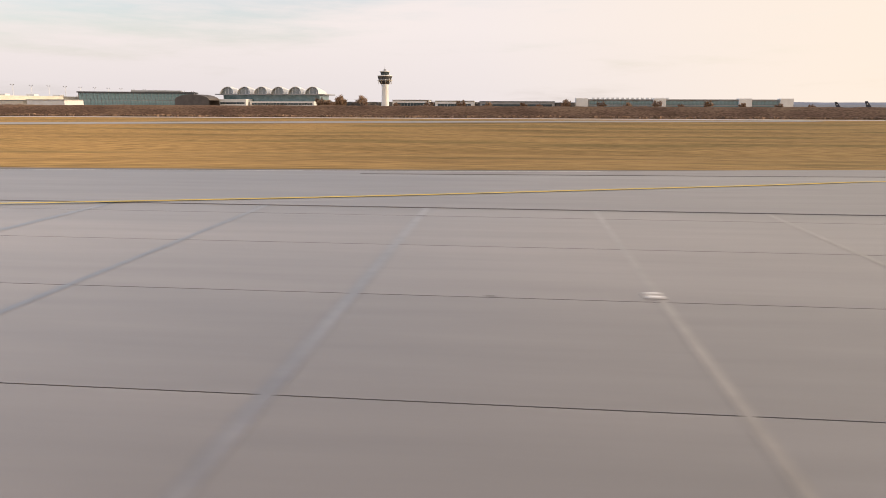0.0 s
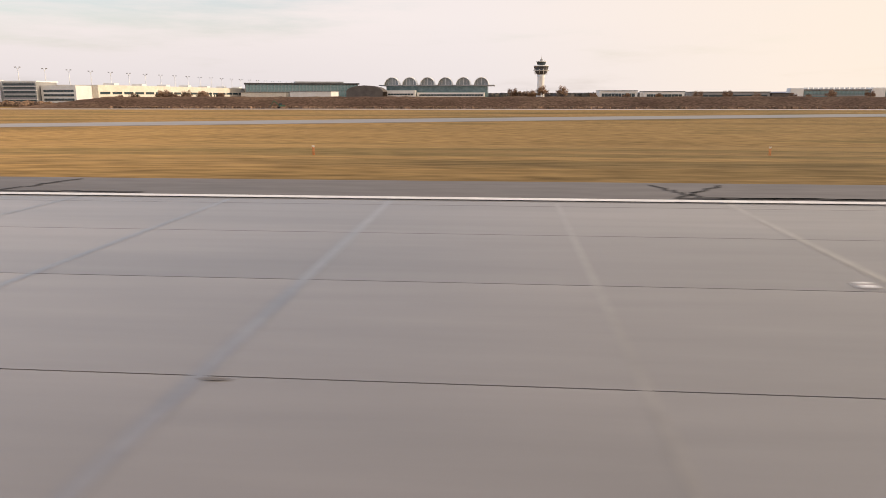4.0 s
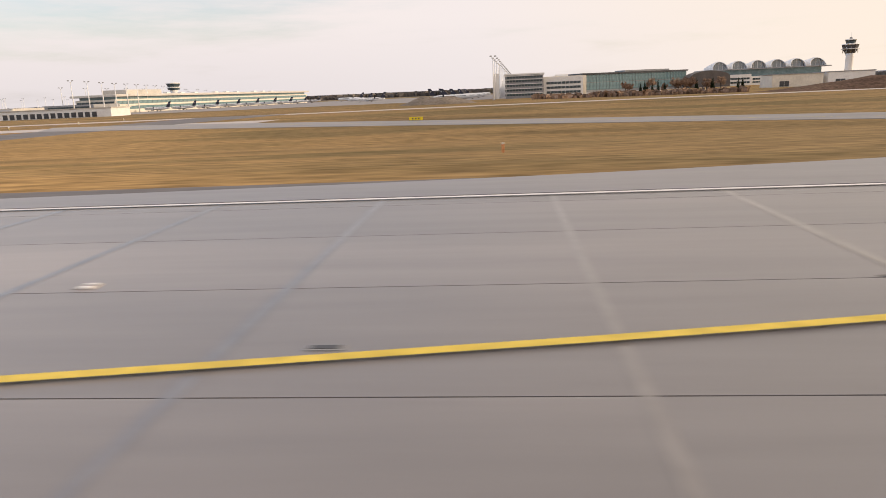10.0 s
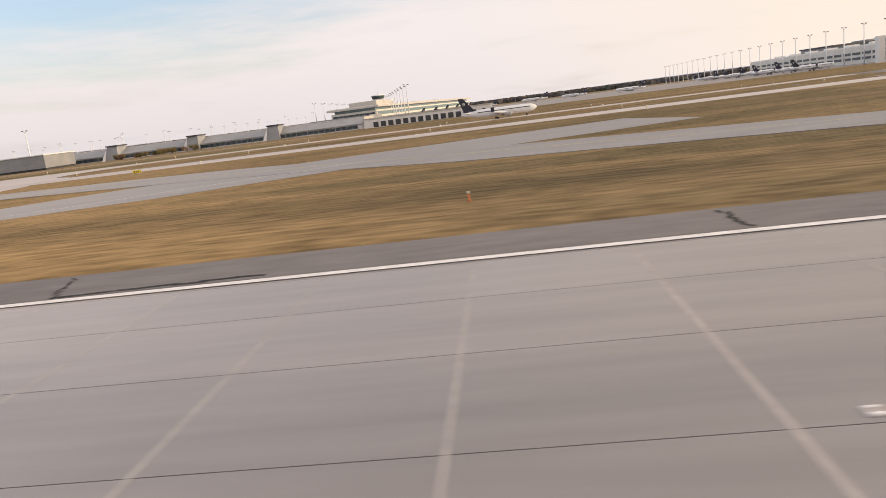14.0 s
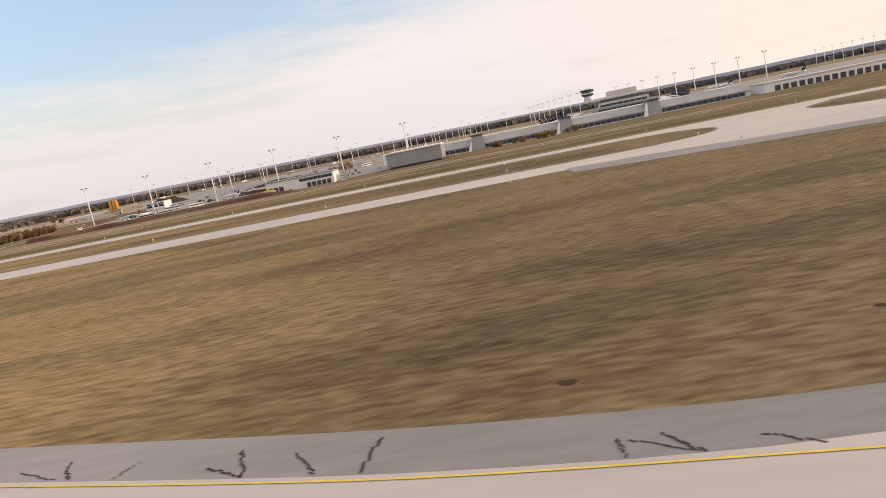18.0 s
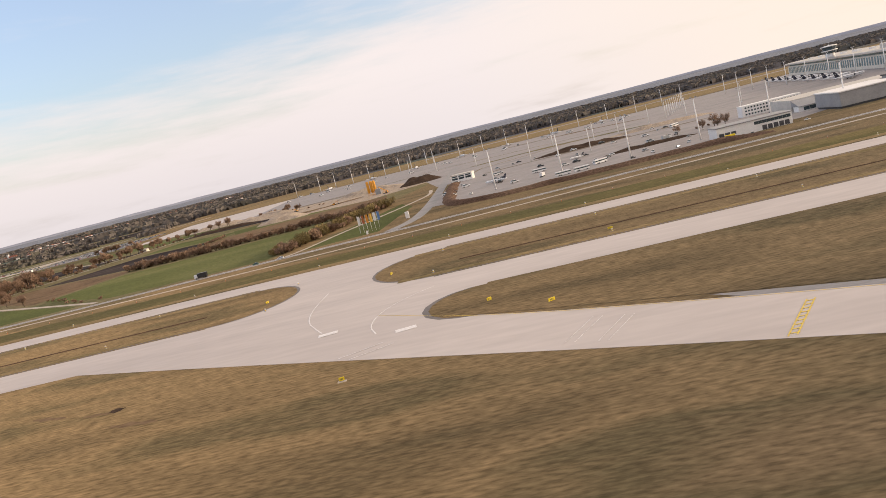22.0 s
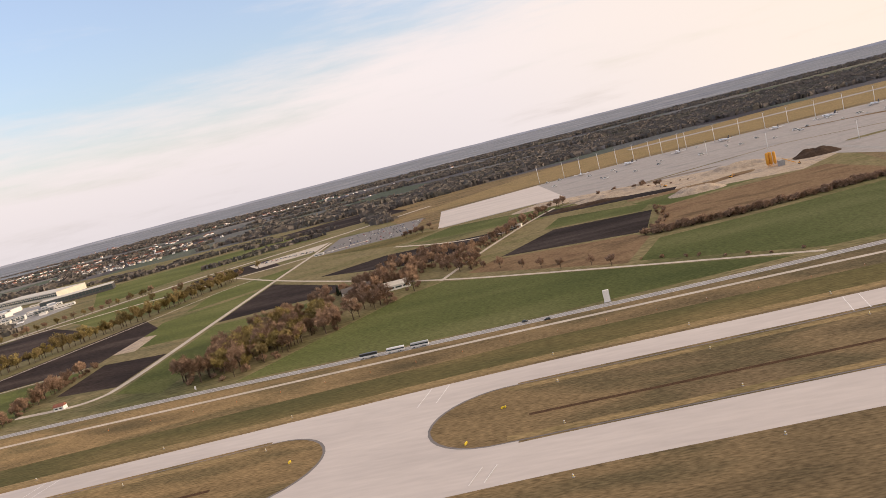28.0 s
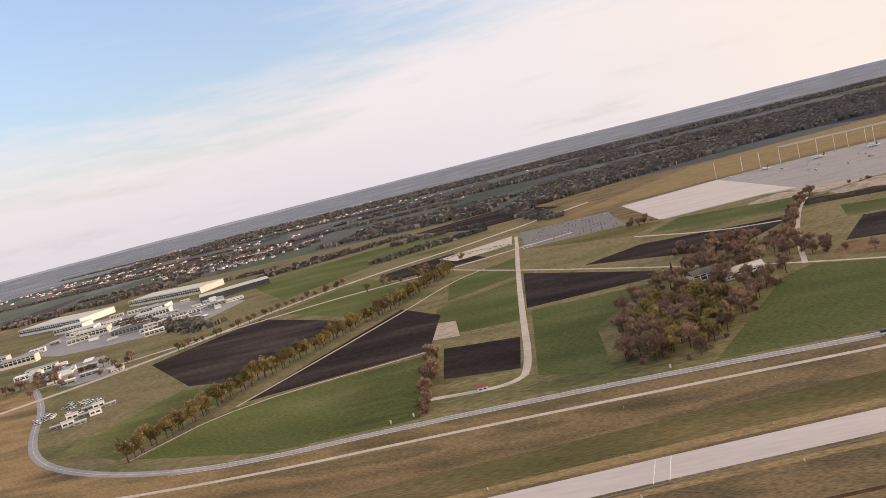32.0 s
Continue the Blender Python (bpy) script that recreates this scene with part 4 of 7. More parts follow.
ribbon("hatching", [(-637, 28.2), (-641.5, 26.6), (-644.8, 27.2), (-646, 29.6), (-642, 32), (-638.5, 30.4)], 0.25, 0.05, YELLOW, "yellow outline of the hatched marking", "marking", cuts=1, gap=1)
for cx, cy, t in ((-1855, 218, 12), (-1826, 203, 12), (-1838, 190, 30), (-1834, 187, 30), (-2312, 238, 70), (-2306, 238, 70)):
    a = radians(t)
    ribbon("taxi_marking", [(cx - (3.3 if t == 12 else 7) * math.cos(a), cy - (3.3 if t == 12 else 7) * math.sin(a)), (cx + (3.3 if t == 12 else 7) * math.cos(a), cy + (3.3 if t == 12 else 7) * math.sin(a))], 3.4 if t == 12 else 0.4, 0.17, WHITE, "white painted block on the taxiway", "marking", cuts=1, smooth=False)
for pts in ([(-1873, 290), (-1873, 263), (-1869, 242), (-1863, 230), (-1858, 221)], [(-1822, 256), (-1827, 252), (-1835, 242), (-1840, 229), (-1840, 215), (-1836, 205)]):
    ribbon("taxi_marking", pts, 0.45, 0.12, WHITE, "thin worn line curving across the fork", "marking", cuts=1, gap=3)
for x0 in (-2338, -2348, -2120, -2128, -2560, -2568):
    y0 = 354 + drift(x0)
    ribbon("taxi_marking", [(x0, y0 - 12), (x0 + 5, y0 + 12)], 0.4, 0.09, WHITE, "thin white line across the taxiway", "marking", cuts=1, smooth=False)
ribbon("taxi_marking", [(-942, 44.2), (-954, 48.6)], 0.5, 0.13, YELLOW, "worn yellow line at the mouth of the link", "marking", cuts=1, smooth=False)
for a, b in (((-1590, 65), (-1582.8, 78)), ((-1594, 67), (-1586, 80)), ((-1600, 70), (-1597, 75))):
    ribbon("taxi_marking", [a, b], 0.16, 0.13, WHITE, "thin white line across the exit", "marking", cuts=1, smooth=False)
for s in (-.9, .9):
    ribbon("taxi_marking", [(-1726.5 + s, 153.5), (-1738 + s, 134.5)], 0.3, 0.13, YELLOW, "yellow ladder marking across the exit", "marking", cuts=1, smooth=False)
for k in range(9):
    ribbon("taxi_marking", [(-1727 - 1.25 * k - .9, 152.5 - 2.1 * k), (-1727 - 1.25 * k + .9, 152.5 - 2.1 * k)], 0.45, 0.135, YELLOW, "yellow rung of a ladder marking", "marking", cuts=1, smooth=False)
for s in (-.9, .9):
    ribbon("taxi_marking", [(-1635 + s, 108), (-1648 + s, 89.5)], 0.3, 0.15, YELLOW, "yellow ladder marking across the exit", "marking", cuts=1, smooth=False)
for k in range(9):
    ribbon("taxi_marking", [(-1635.6 - 1.4 * k - .9, 107 - 2.05 * k), (-1635.6 - 1.4 * k + .9, 107 - 2.05 * k)], 0.45, 0.155, YELLOW, "yellow rung of a ladder marking", "marking", cuts=1, smooth=False)
for dx in (0, 2.2, 7.5, 9.6):
    ribbon("taxi_marking", [(-1771.9 + dx, 174.6 - .5 * dx), (-1780.8 + dx, 158.9 - .5 * dx)], 0.2, 0.13, WHITE, "thin white line across the exit", "marking", cuts=1, smooth=False)


# ---- plants ----
def clumps_vf(rng, blobs, leaf, n, thin=0.0):
    """Many small bent leaves spread in and on a set of blobs (x, y, z, r)."""
    vs, fs = [], []
    tot = sum(b[3] ** 2 for b in blobs)
    for bx, by, bz, r in blobs:
        for _ in range(max(3, int(n * r * r / tot))):
            d = Vector((rng.gauss(0, 1), rng.gauss(0, 1), rng.gauss(0, 0.8))).normalized() * r * (rng.random() ** 0.35)
            p = Vector((bx, by, bz)) + d
            s = leaf * rng.uniform(0.6, 1.4)
            a = Vector((rng.gauss(0, 1), rng.gauss(0, 1), rng.gauss(0, 1))).normalized() * s
            b = a.orthogonal().normalized() * s * rng.uniform(0.4, 0.9)
            if thin:
                a = (Vector((d.x, d.y, abs(d.z) * .6 + r * .5)).normalized() + a.normalized() * .55).normalized() * s
                b = a.orthogonal().normalized() * s * thin * rng.uniform(0.6, 1.3)
            k = len(vs)
            vs += [tuple(p - a), tuple(p + b), tuple(p + a), tuple(p - b * 0.8 + a * 0.2)]
            fs += [(k, k + 1, k + 2), (k, k + 2, k + 3)]
    return vs, fs


def limb_vf(p, q, r0, r1, n=5):
    p, q = Vector(p), Vector(q)
    ax = (q - p).normalized()
    u = ax.orthogonal().normalized()
    w = ax.cross(u)
    vs = [tuple(c + (u * math.cos(2 * math.pi * k / n) + w * math.sin(2 * math.pi * k / n)) * r) for c, r in ((p, r0), (q, r1)) for k in range(n)]
    return vs, [(k, (k + 1) % n, n + (k + 1) % n, n + k) for k in range(n)]


def tree(kind, seed, h, label, leaves, leaf=0.55, n=420, slim=1.0, thin=0.0):
    rng = random.Random(seed)
    t = empty(kind, label, "tree")
    lim, blobs, top = [], [], h * 0.55
    lim.append(limb_vf((0, 0, -0.3), (rng.uniform(-.2, .2), rng.uniform(-.2, .2), top), 0.028 * h, 0.014 * h, 7))
    for k in range(8):
        a, z = k * 2.4 + rng.uniform(-.4, .4), h * rng.uniform(0.22, 0.55)
        r = h * rng.uniform(0.16, 0.3) * slim
        tip = (r * math.cos(a), r * math.sin(a), z + h * rng.uniform(0.14, 0.32))
        lim.append(limb_vf((0, 0, z), tip, 0.012 * h, 0.004 * h))
        for _ in range(2):
            s = (tip[0] * rng.uniform(0.7, 1.35), tip[1] * rng.uniform(0.7, 1.35), tip[2] + h * rng.uniform(-.02, .16))
            lim.append(limb_vf(tip, s, 0.004 * h, 0.0015 * h, 4))
            blobs.append((*s, h * rng.uniform(0.09, 0.16)))
        blobs.append((*tip, h * rng.uniform(0.10, 0.17)))
    blobs.append((0, 0, h * 0.82, h * 0.16))
    blobs.append((0, 0, h * 0.6, h * 0.2 * slim))
    obj("trunk", *join(*lim), BARK, t)
    obj("crown", *clumps_vf(rng, blobs, leaf, n, thin), leaves, t)
    return t


def fir(seed, h):
    rng = random.Random(seed)
    t = empty("fir_tree", "dark green fir tree among bare trees", "tree")
    obj("trunk", *limb_vf((0, 0, -0.3), (0, 0, h), 0.02 * h, 0.003 * h, 6), BARK, t)
    blobs = [(0, 0, h * (0.15 + 0.8 * k / 9), h * 0.17 * (1 - k / 10.5)) for k in range(10)]
    obj("crown", *clumps_vf(rng, blobs, 0.5, 500), FIR, t)
    return t


def shrub(seed, h, leaves, label):
    rng = random.Random(seed)
    lim = join(*[limb_vf((0, 0, -0.2), (h * .5 * math.cos(a), h * .5 * math.sin(a), h * rng.uniform(.5, .9)), 0.03 * h, 0.008 * h, 4) for a in (0.3, 1.6, 2.7, 4.0, 5.3)])
    blobs = [(rng.uniform(-.5, .5) * h, rng.uniform(-.5, .5) * h, h * rng.uniform(.3, .75), h * rng.uniform(.22, .36)) for _ in range(8)]
    crown_part = clumps_vf(rng, blobs, 0.55, 560, 0.28)
    t = obj("shrub", *join(crown_part, lim), [leaves, BARK])
    for f in t.data.polygons[len(crown_part[1]):]:
        f.material_index = 1
    return tagged(t, label, "shrub")


KINDS = {
    "bare": [tree("bare_tree", s, h, "bare brown deciduous tree with fine twigs", TWIGS, 0.95, 1500, 1.0, 0.16) for s, h in ((1, 13), (2, 11), (3, 15))],
    "willow": [tree("willow_tree", s, h, "tree with young yellow-green leaves", WILLOW, 0.42, 1500) for s, h in ((4, 12), (5, 14))],
    "olive": [tree("poplar_tree", s, h, "olive-brown tree with opening buds in a row", OLIVE, 0.62, 1500, 0.85, 0.4) for s, h in ((6, 15), (7, 13), (8, 17))],
    "fir": [fir(9, 13)],
    "shrub": [shrub(s, h, TWIGS, "bare brown shrub in a hedge") for s, h in ((10, 4.5), (11, 3.4))],
    "thorn": [shrub(s, h, OLIVE, "olive-brown shrub in a field hedge") for s, h in ((12, 4.0), (13, 5.0))],
}
FIRST = set()
plants = random.Random(77)


def plant(kind, x, y, size=1.0, group=""):
    src = plants.choice(KINDS[kind])
    m = Matrix.Translation((x * U, y * U, 0)) @ Matrix.Rotation(plants.uniform(0, 6.28), 4, "Z")
    if src.name not in FIRST:
        FIRST.add(src.name)
        ob = src
        ob.matrix_basis = m
    else:
        ob = copy_thing(src, m)
    ob.scale = [size * plants.uniform(0.85, 1.15)] * 3
    if group:
        ob["group"] = group
    return ob


def row_of(kinds, pts, gap, jitter, size, group):
    for x, y in dense(pts, gap):
        plant(plants.choice(kinds), x + plants.uniform(-jitter, jitter), y + plants.uniform(-jitter, jitter), size, group)


def inside(x, y, poly):
    c = False
    for (x0, y0), (x1, y1) in zip(poly, poly[1:] + poly[:1]):
        if (y0 > y) != (y1 > y) and x < (x1 - x0) * (y - y0) / (y1 - y0) + x0:
            c = not c
    return c


def scatter(kinds, poly, n, size, group):
    xs, ys = [p[0] for p in poly], [p[1] for p in poly]
    k = 0
    while k < n:
        x, y = plants.uniform(min(xs), max(xs)), plants.uniform(min(ys), max(ys))
        if inside(x, y, poly):
            plant(plants.choice(kinds), x, y, size, group)
            k += 1


row_of(["olive", "olive", "willow"], [(-2952, 470), (-2919, 613), (-2868, 735), (-2810, 860), (-2758, 1050)], 6, 5, 1.25, "row of field trees")
row_of(["bare", "shrub"], [(-2706, 446), (-2712, 520), (-2722, 612)], 4, 4, 1.0, "field hedge")
COPSE = [(-2560, 462), (-2508, 446), (-2390, 632), (-2395, 740), (-2480, 735), (-2560, 590)]
scatter(["bare", "bare", "shrub"], COPSE, 170, 1.2, "trees of the copse")
scatter(["willow", "olive"], [(-2556, 480), (-2500, 470), (-2440, 590), (-2520, 620)], 52, 1.2, "yellowish trees of the copse")
scatter(["fir"], [(-2500, 700), (-2440, 660), (-2430, 700), (-2480, 740)], 7, 1.0, "firs of the copse")
scatter(["bare", "shrub"], [(-2395, 740), (-2340, 650), (-2330, 760), (-2400, 860), (-2500, 800)], 80, 1.1, "trees of the copse")
row_of(["shrub"], [(-2169, 645), (-2074, 650), (-1980, 668), (-1912, 684)], 2.6, 3.5, 1.55, "hedge beside the green field")
row_of(["thorn", "shrub"], [(-1909, 676), (-1930, 590), (-1958, 478)], 4.5, 4, 1.7, "hedge beside the lane")
row_of(["thorn", "shrub"], [(-1916, 676), (-1938, 590), (-1965, 482)], 6, 4, 1.5, "hedge beside the lane")
row_of(["shrub"], [(-2172, 650), (-2140, 720), (-2132, 800)], 6, 5, 0.9, "hedge beside the dark field")
row_of(["shrub"], [(-2190, 548), (-2140, 505), (-2100, 472)], 14, 4, 0.6, "shrubs by the track")
row_of(["bare"], [(-2330, 672), (-2255, 585), (-2215, 556)], 24, 4, 0.7, "trees by the track")
row_of(["bare", "shrub"], [(-2346, 770), (-2300, 890), (-2255, 985)], 5, 5, 0.95, "trees beside the lane")
row_of(["bare"], [(-2240, 1010), (-2225, 1040)], 8, 5, 0.9, "trees beside the lane")
scatter(["bare", "shrub"], [(-2480, 1060), (-2430, 1100), (-2440, 1140), (-2490, 1130)], 10, 0.9, "trees beside the car park")
scatter(["bare", "olive"], [(-2900, 1000), (-2760, 1060), (-2740, 1130), (-2880, 1120)], 22, 0.9, "trees by the country road")
scatter(["bare"], [(-3180, 820), (-3230, 960), (-3420, 900), (-3340, 760)], 26, 1.0, "trees round the industrial park")
row_of(["bare", "olive"], [(-3140, 880), (-3060, 1030), (-2960, 1160)], 13, 6, 0.9, "trees along the bank")
scatter(["bare", "olive"], [(-3060, 400), (-3200, 480), (-3240, 640), (-3160, 560)], 16, 0.9, "trees by the roundabout")
scatter(["shrub", "bare"], [(-2180, 1010), (-2060, 960), (-2050, 990), (-2170, 1050)], 18, 0.7, "bushes on the building site")
scatter(["bare", "fir"], [(-690, 640), (-590, 640), (-560, 690), (-680, 700)], 26, 0.8, "trees in front of the hangar")
scatter(["bare"], [(-240, 900), (-310, 880), (-330, 960), (-250, 960)], 12, 1.1, "trees below the tower")
row_of(["bare"], [(-230, 700), (-80, 720), (60, 740), (240, 760)], 26, 8, 0.8, "trees behind the bank")
scatter(["thorn", "shrub"], [(-1455, 580), (-1385, 580), (-1385, 592), (-1455, 592)], 14, 1.0, "bushes before the freight hall")
scatter(["bare", "shrub"], [(-1640, 640), (-1590, 640), (-1590, 700), (-1640, 700)], 8, 0.7, "bushes on the apron's edge")


def woodland(name, label, polys, n, size, material, seed):
    """Far woods and hedges: crowns of jagged leaves in one sheet of stuff."""
    rng = random.Random(seed)
    vs, fs = [], []
    area = [abs(sum(a[0] * b[1] - b[0] * a[1] for a, b in zip(p, p[1:] + p[:1]))) for p in polys]
    for p, ar in zip(polys, area):
        xs, ys = [q[0] for q in p], [q[1] for q in p]
        left = int(n * ar / sum(area))
        while left > 0:
            x, y = rng.uniform(min(xs), max(xs)), rng.uniform(min(ys), max(ys))
            if not inside(x, y, p):
                continue
            left -= 1
            s = size * rng.uniform(0.55, 1.25)
            for _ in range(7):
                a = rng.uniform(0, 6.28)
                cx, cy, w, h = x + rng.gauss(0, s * .5), y + rng.gauss(0, s * .5), s * rng.uniform(.3, .7), s * rng.uniform(.45, .85)
                k = len(vs)
                ca, sa = math.cos(a) * w, math.sin(a) * w
                vs += [(cx - ca, cy - sa, -0.3), (cx + ca, cy + sa, -0.3), (cx + ca * rng.uniform(.6, 1.4), cy + sa, h * rng.uniform(.6, .9)), (cx + rng.gauss(0, w * .5), cy, h), (cx - ca * rng.uniform(.6, 1.4), cy - sa, h * rng.uniform(.6, .9))]
                fs += [(k, k + 1, k + 2, k + 3, k + 4)]
    ob = obj(name, vs, fs, material)
    return tagged(ob, label, "woods", kind="stuff")


def bank():
    """A long earth bank grown over with bare brown scrub."""
    prof = ((0, -0.4), (2.5, 1.2), (8, 4.0), (14, 6.1), (19, 6.8), (28, 6.9), (40, 5.2), (52, -0.4))
    vs, fs, n = [], [], len(prof)
    xs = [520 - 4 * i for i in range(290)]
    for i, x in enumerate(xs):
        e = min(1.0, (x + 636) / 60)
        for k, (d, z) in enumerate(prof):
            w = noise.noise((x * 0.06, d * 0.15, 3.0)) * 0.5 + noise.noise((x * 0.35, d * 0.6, 7.0)) * 0.35
            vs.append((x, 430 + 0.02 * x + d + w, z * e + (w if 0 < k < n - 1 else 0) * e))
    for i in range(len(xs) - 1):
        fs += [(i * n + k, i * n + k + 1, i * n + n + k + 1, i * n + n + k) for k in range(n - 1)]
    setting(obj("bank", vs, fs, SCRUB, smooth=True), "long earth bank covered in bare brown scrub", "bank")


bank()
woodland("bank_scrub", "low bare brown scrub at the foot of the bank", [[(480, 436), (-560, 416), (-560, 424), (480, 446)]], 2600, 1.7, TWIGS, 1)
woodland("brown_hedge", "dense bare brown hedge on a low bank", [[(-640, 470), (-760, 520), (-770, 540), (-640, 490)]], 120, 4.5, TWIGS, 11)
woodland("riverside_wood", "brown riverside woodland beyond the airfield", [[(-2700, 1750), (-2000, 2180), (-1200, 2300), (400, 2350), (600, 3000), (-1500, 2900), (-2600, 2450)]], 13000, 17, HAZED_WOOD, 2)
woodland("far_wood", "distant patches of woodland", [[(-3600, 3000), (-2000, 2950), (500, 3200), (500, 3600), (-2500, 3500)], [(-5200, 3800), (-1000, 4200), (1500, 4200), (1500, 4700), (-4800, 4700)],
          [(-3300, 2000), (-2750, 1900), (-2700, 2350), (-3200, 2400)], [(-4300, 1750), (-3700, 1900), (-3700, 2050), (-4300, 1950)]], 7500, 17, HAZED_WOOD, 3)
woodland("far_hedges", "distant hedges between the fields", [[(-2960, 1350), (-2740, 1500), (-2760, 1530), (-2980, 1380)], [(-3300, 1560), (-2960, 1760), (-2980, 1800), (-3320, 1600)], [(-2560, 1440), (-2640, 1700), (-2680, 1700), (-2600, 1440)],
          [(-5200, 2600), (-3000, 2700), (-3000, 2740), (-5200, 2650)], [(-3150, 1040), (-3500, 1350), (-3530, 1320), (-3180, 1010)], [(-3000, 2100), (-2600, 2300), (-2620, 2340), (-3020, 2140)]], 1500, 11, HAZED_WOOD, 4)
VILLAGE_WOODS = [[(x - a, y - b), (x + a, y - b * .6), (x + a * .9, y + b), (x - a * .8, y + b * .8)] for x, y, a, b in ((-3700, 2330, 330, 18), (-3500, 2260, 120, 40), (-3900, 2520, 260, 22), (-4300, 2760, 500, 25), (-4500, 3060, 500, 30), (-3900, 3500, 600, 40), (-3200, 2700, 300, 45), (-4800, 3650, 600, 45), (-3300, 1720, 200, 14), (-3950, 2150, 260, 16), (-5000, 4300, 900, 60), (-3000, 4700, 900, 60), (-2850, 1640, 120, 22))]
woodland("village_trees", "brown trees and copses round distant villages", VILLAGE_WOODS, 2600, 12, HAZED_WOOD, 6)

# ---- buildings ----
def windows(parent, x0, x1, y, z0, z1, n, material=None, depth=0.25, gap=0.3, facing="y", name="window"):
    """A row of panes set proud of a wall that faces -y (or -x)."""
    material = material or GLASS
    w = (x1 - x0) / n
    vs, fs = box_vf(gap / 2, w - gap / 2, -depth, 0.05, z0, z1)
    if facing == "x":
        vs = [(yy, xx, z) for xx, yy, z in vs]
        fs = [tuple(reversed(f)) for f in fs]
    me = None
    for k in range(n):
        if me is None:
            ob = obj(name, vs, fs, material, parent)
            me = ob.data
        else:
            ob = new(name, me)
            ob.parent = parent
        ob.location = ((x0 + k * w) * U, y * U, 0) if facing == "y" else (y * U, (x0 + k * w) * U, 0)


def control_tower():
    t = empty("control_tower", "slender white control tower with a flared dark glass cab", "tower", x=-264, y=1155)
    lathe("shaft", [(7.5, -0.5), (6.4, 6), (5.6, 22), (5.4, 36), (6.5, 40)], PAINTW, t, n=20)
    lathe("lower_cab", [(6.5, 40), (9.5, 44.5), (11.5, 51.5), (11.8, 52.5)], DARK, t, "dark band of offices", n=20, smooth=False)
    lathe("ring", [(11.9, 46), (12.3, 46), (12.3, 46.9), (11.9, 46.9)], PAINTW, t, n=20)
    lathe("gallery", [(12.2, 52.5), (12.4, 53.6), (8.6, 54.4)], PAINTW, t, n=20)
    lathe("glass_cab", [(6.0, 54.4), (7.6, 59.6)], GLASS, t, n=16, smooth=False)
    lathe("cab_roof", [(8.3, 59.6), (8.3, 60.5), (4.0, 61.4)], PAINTW, t, n=16)
    lathe("radome", [(2.2, 61.4), (2.0, 63.4), (0.4, 64.2)], GREY, t, n=10)
    lathe("antenna", [(0.25, 64.0), (0.08, 71.0)], STEEL, t, n=6)
    for k in range(10):
        a = k * 0.628
        lathe("mullion", [(0.28, 40.5), (0.28, 52)], PAINTW, t, n=5, cx=10.6 * math.cos(a), cy=10.6 * math.sin(a))


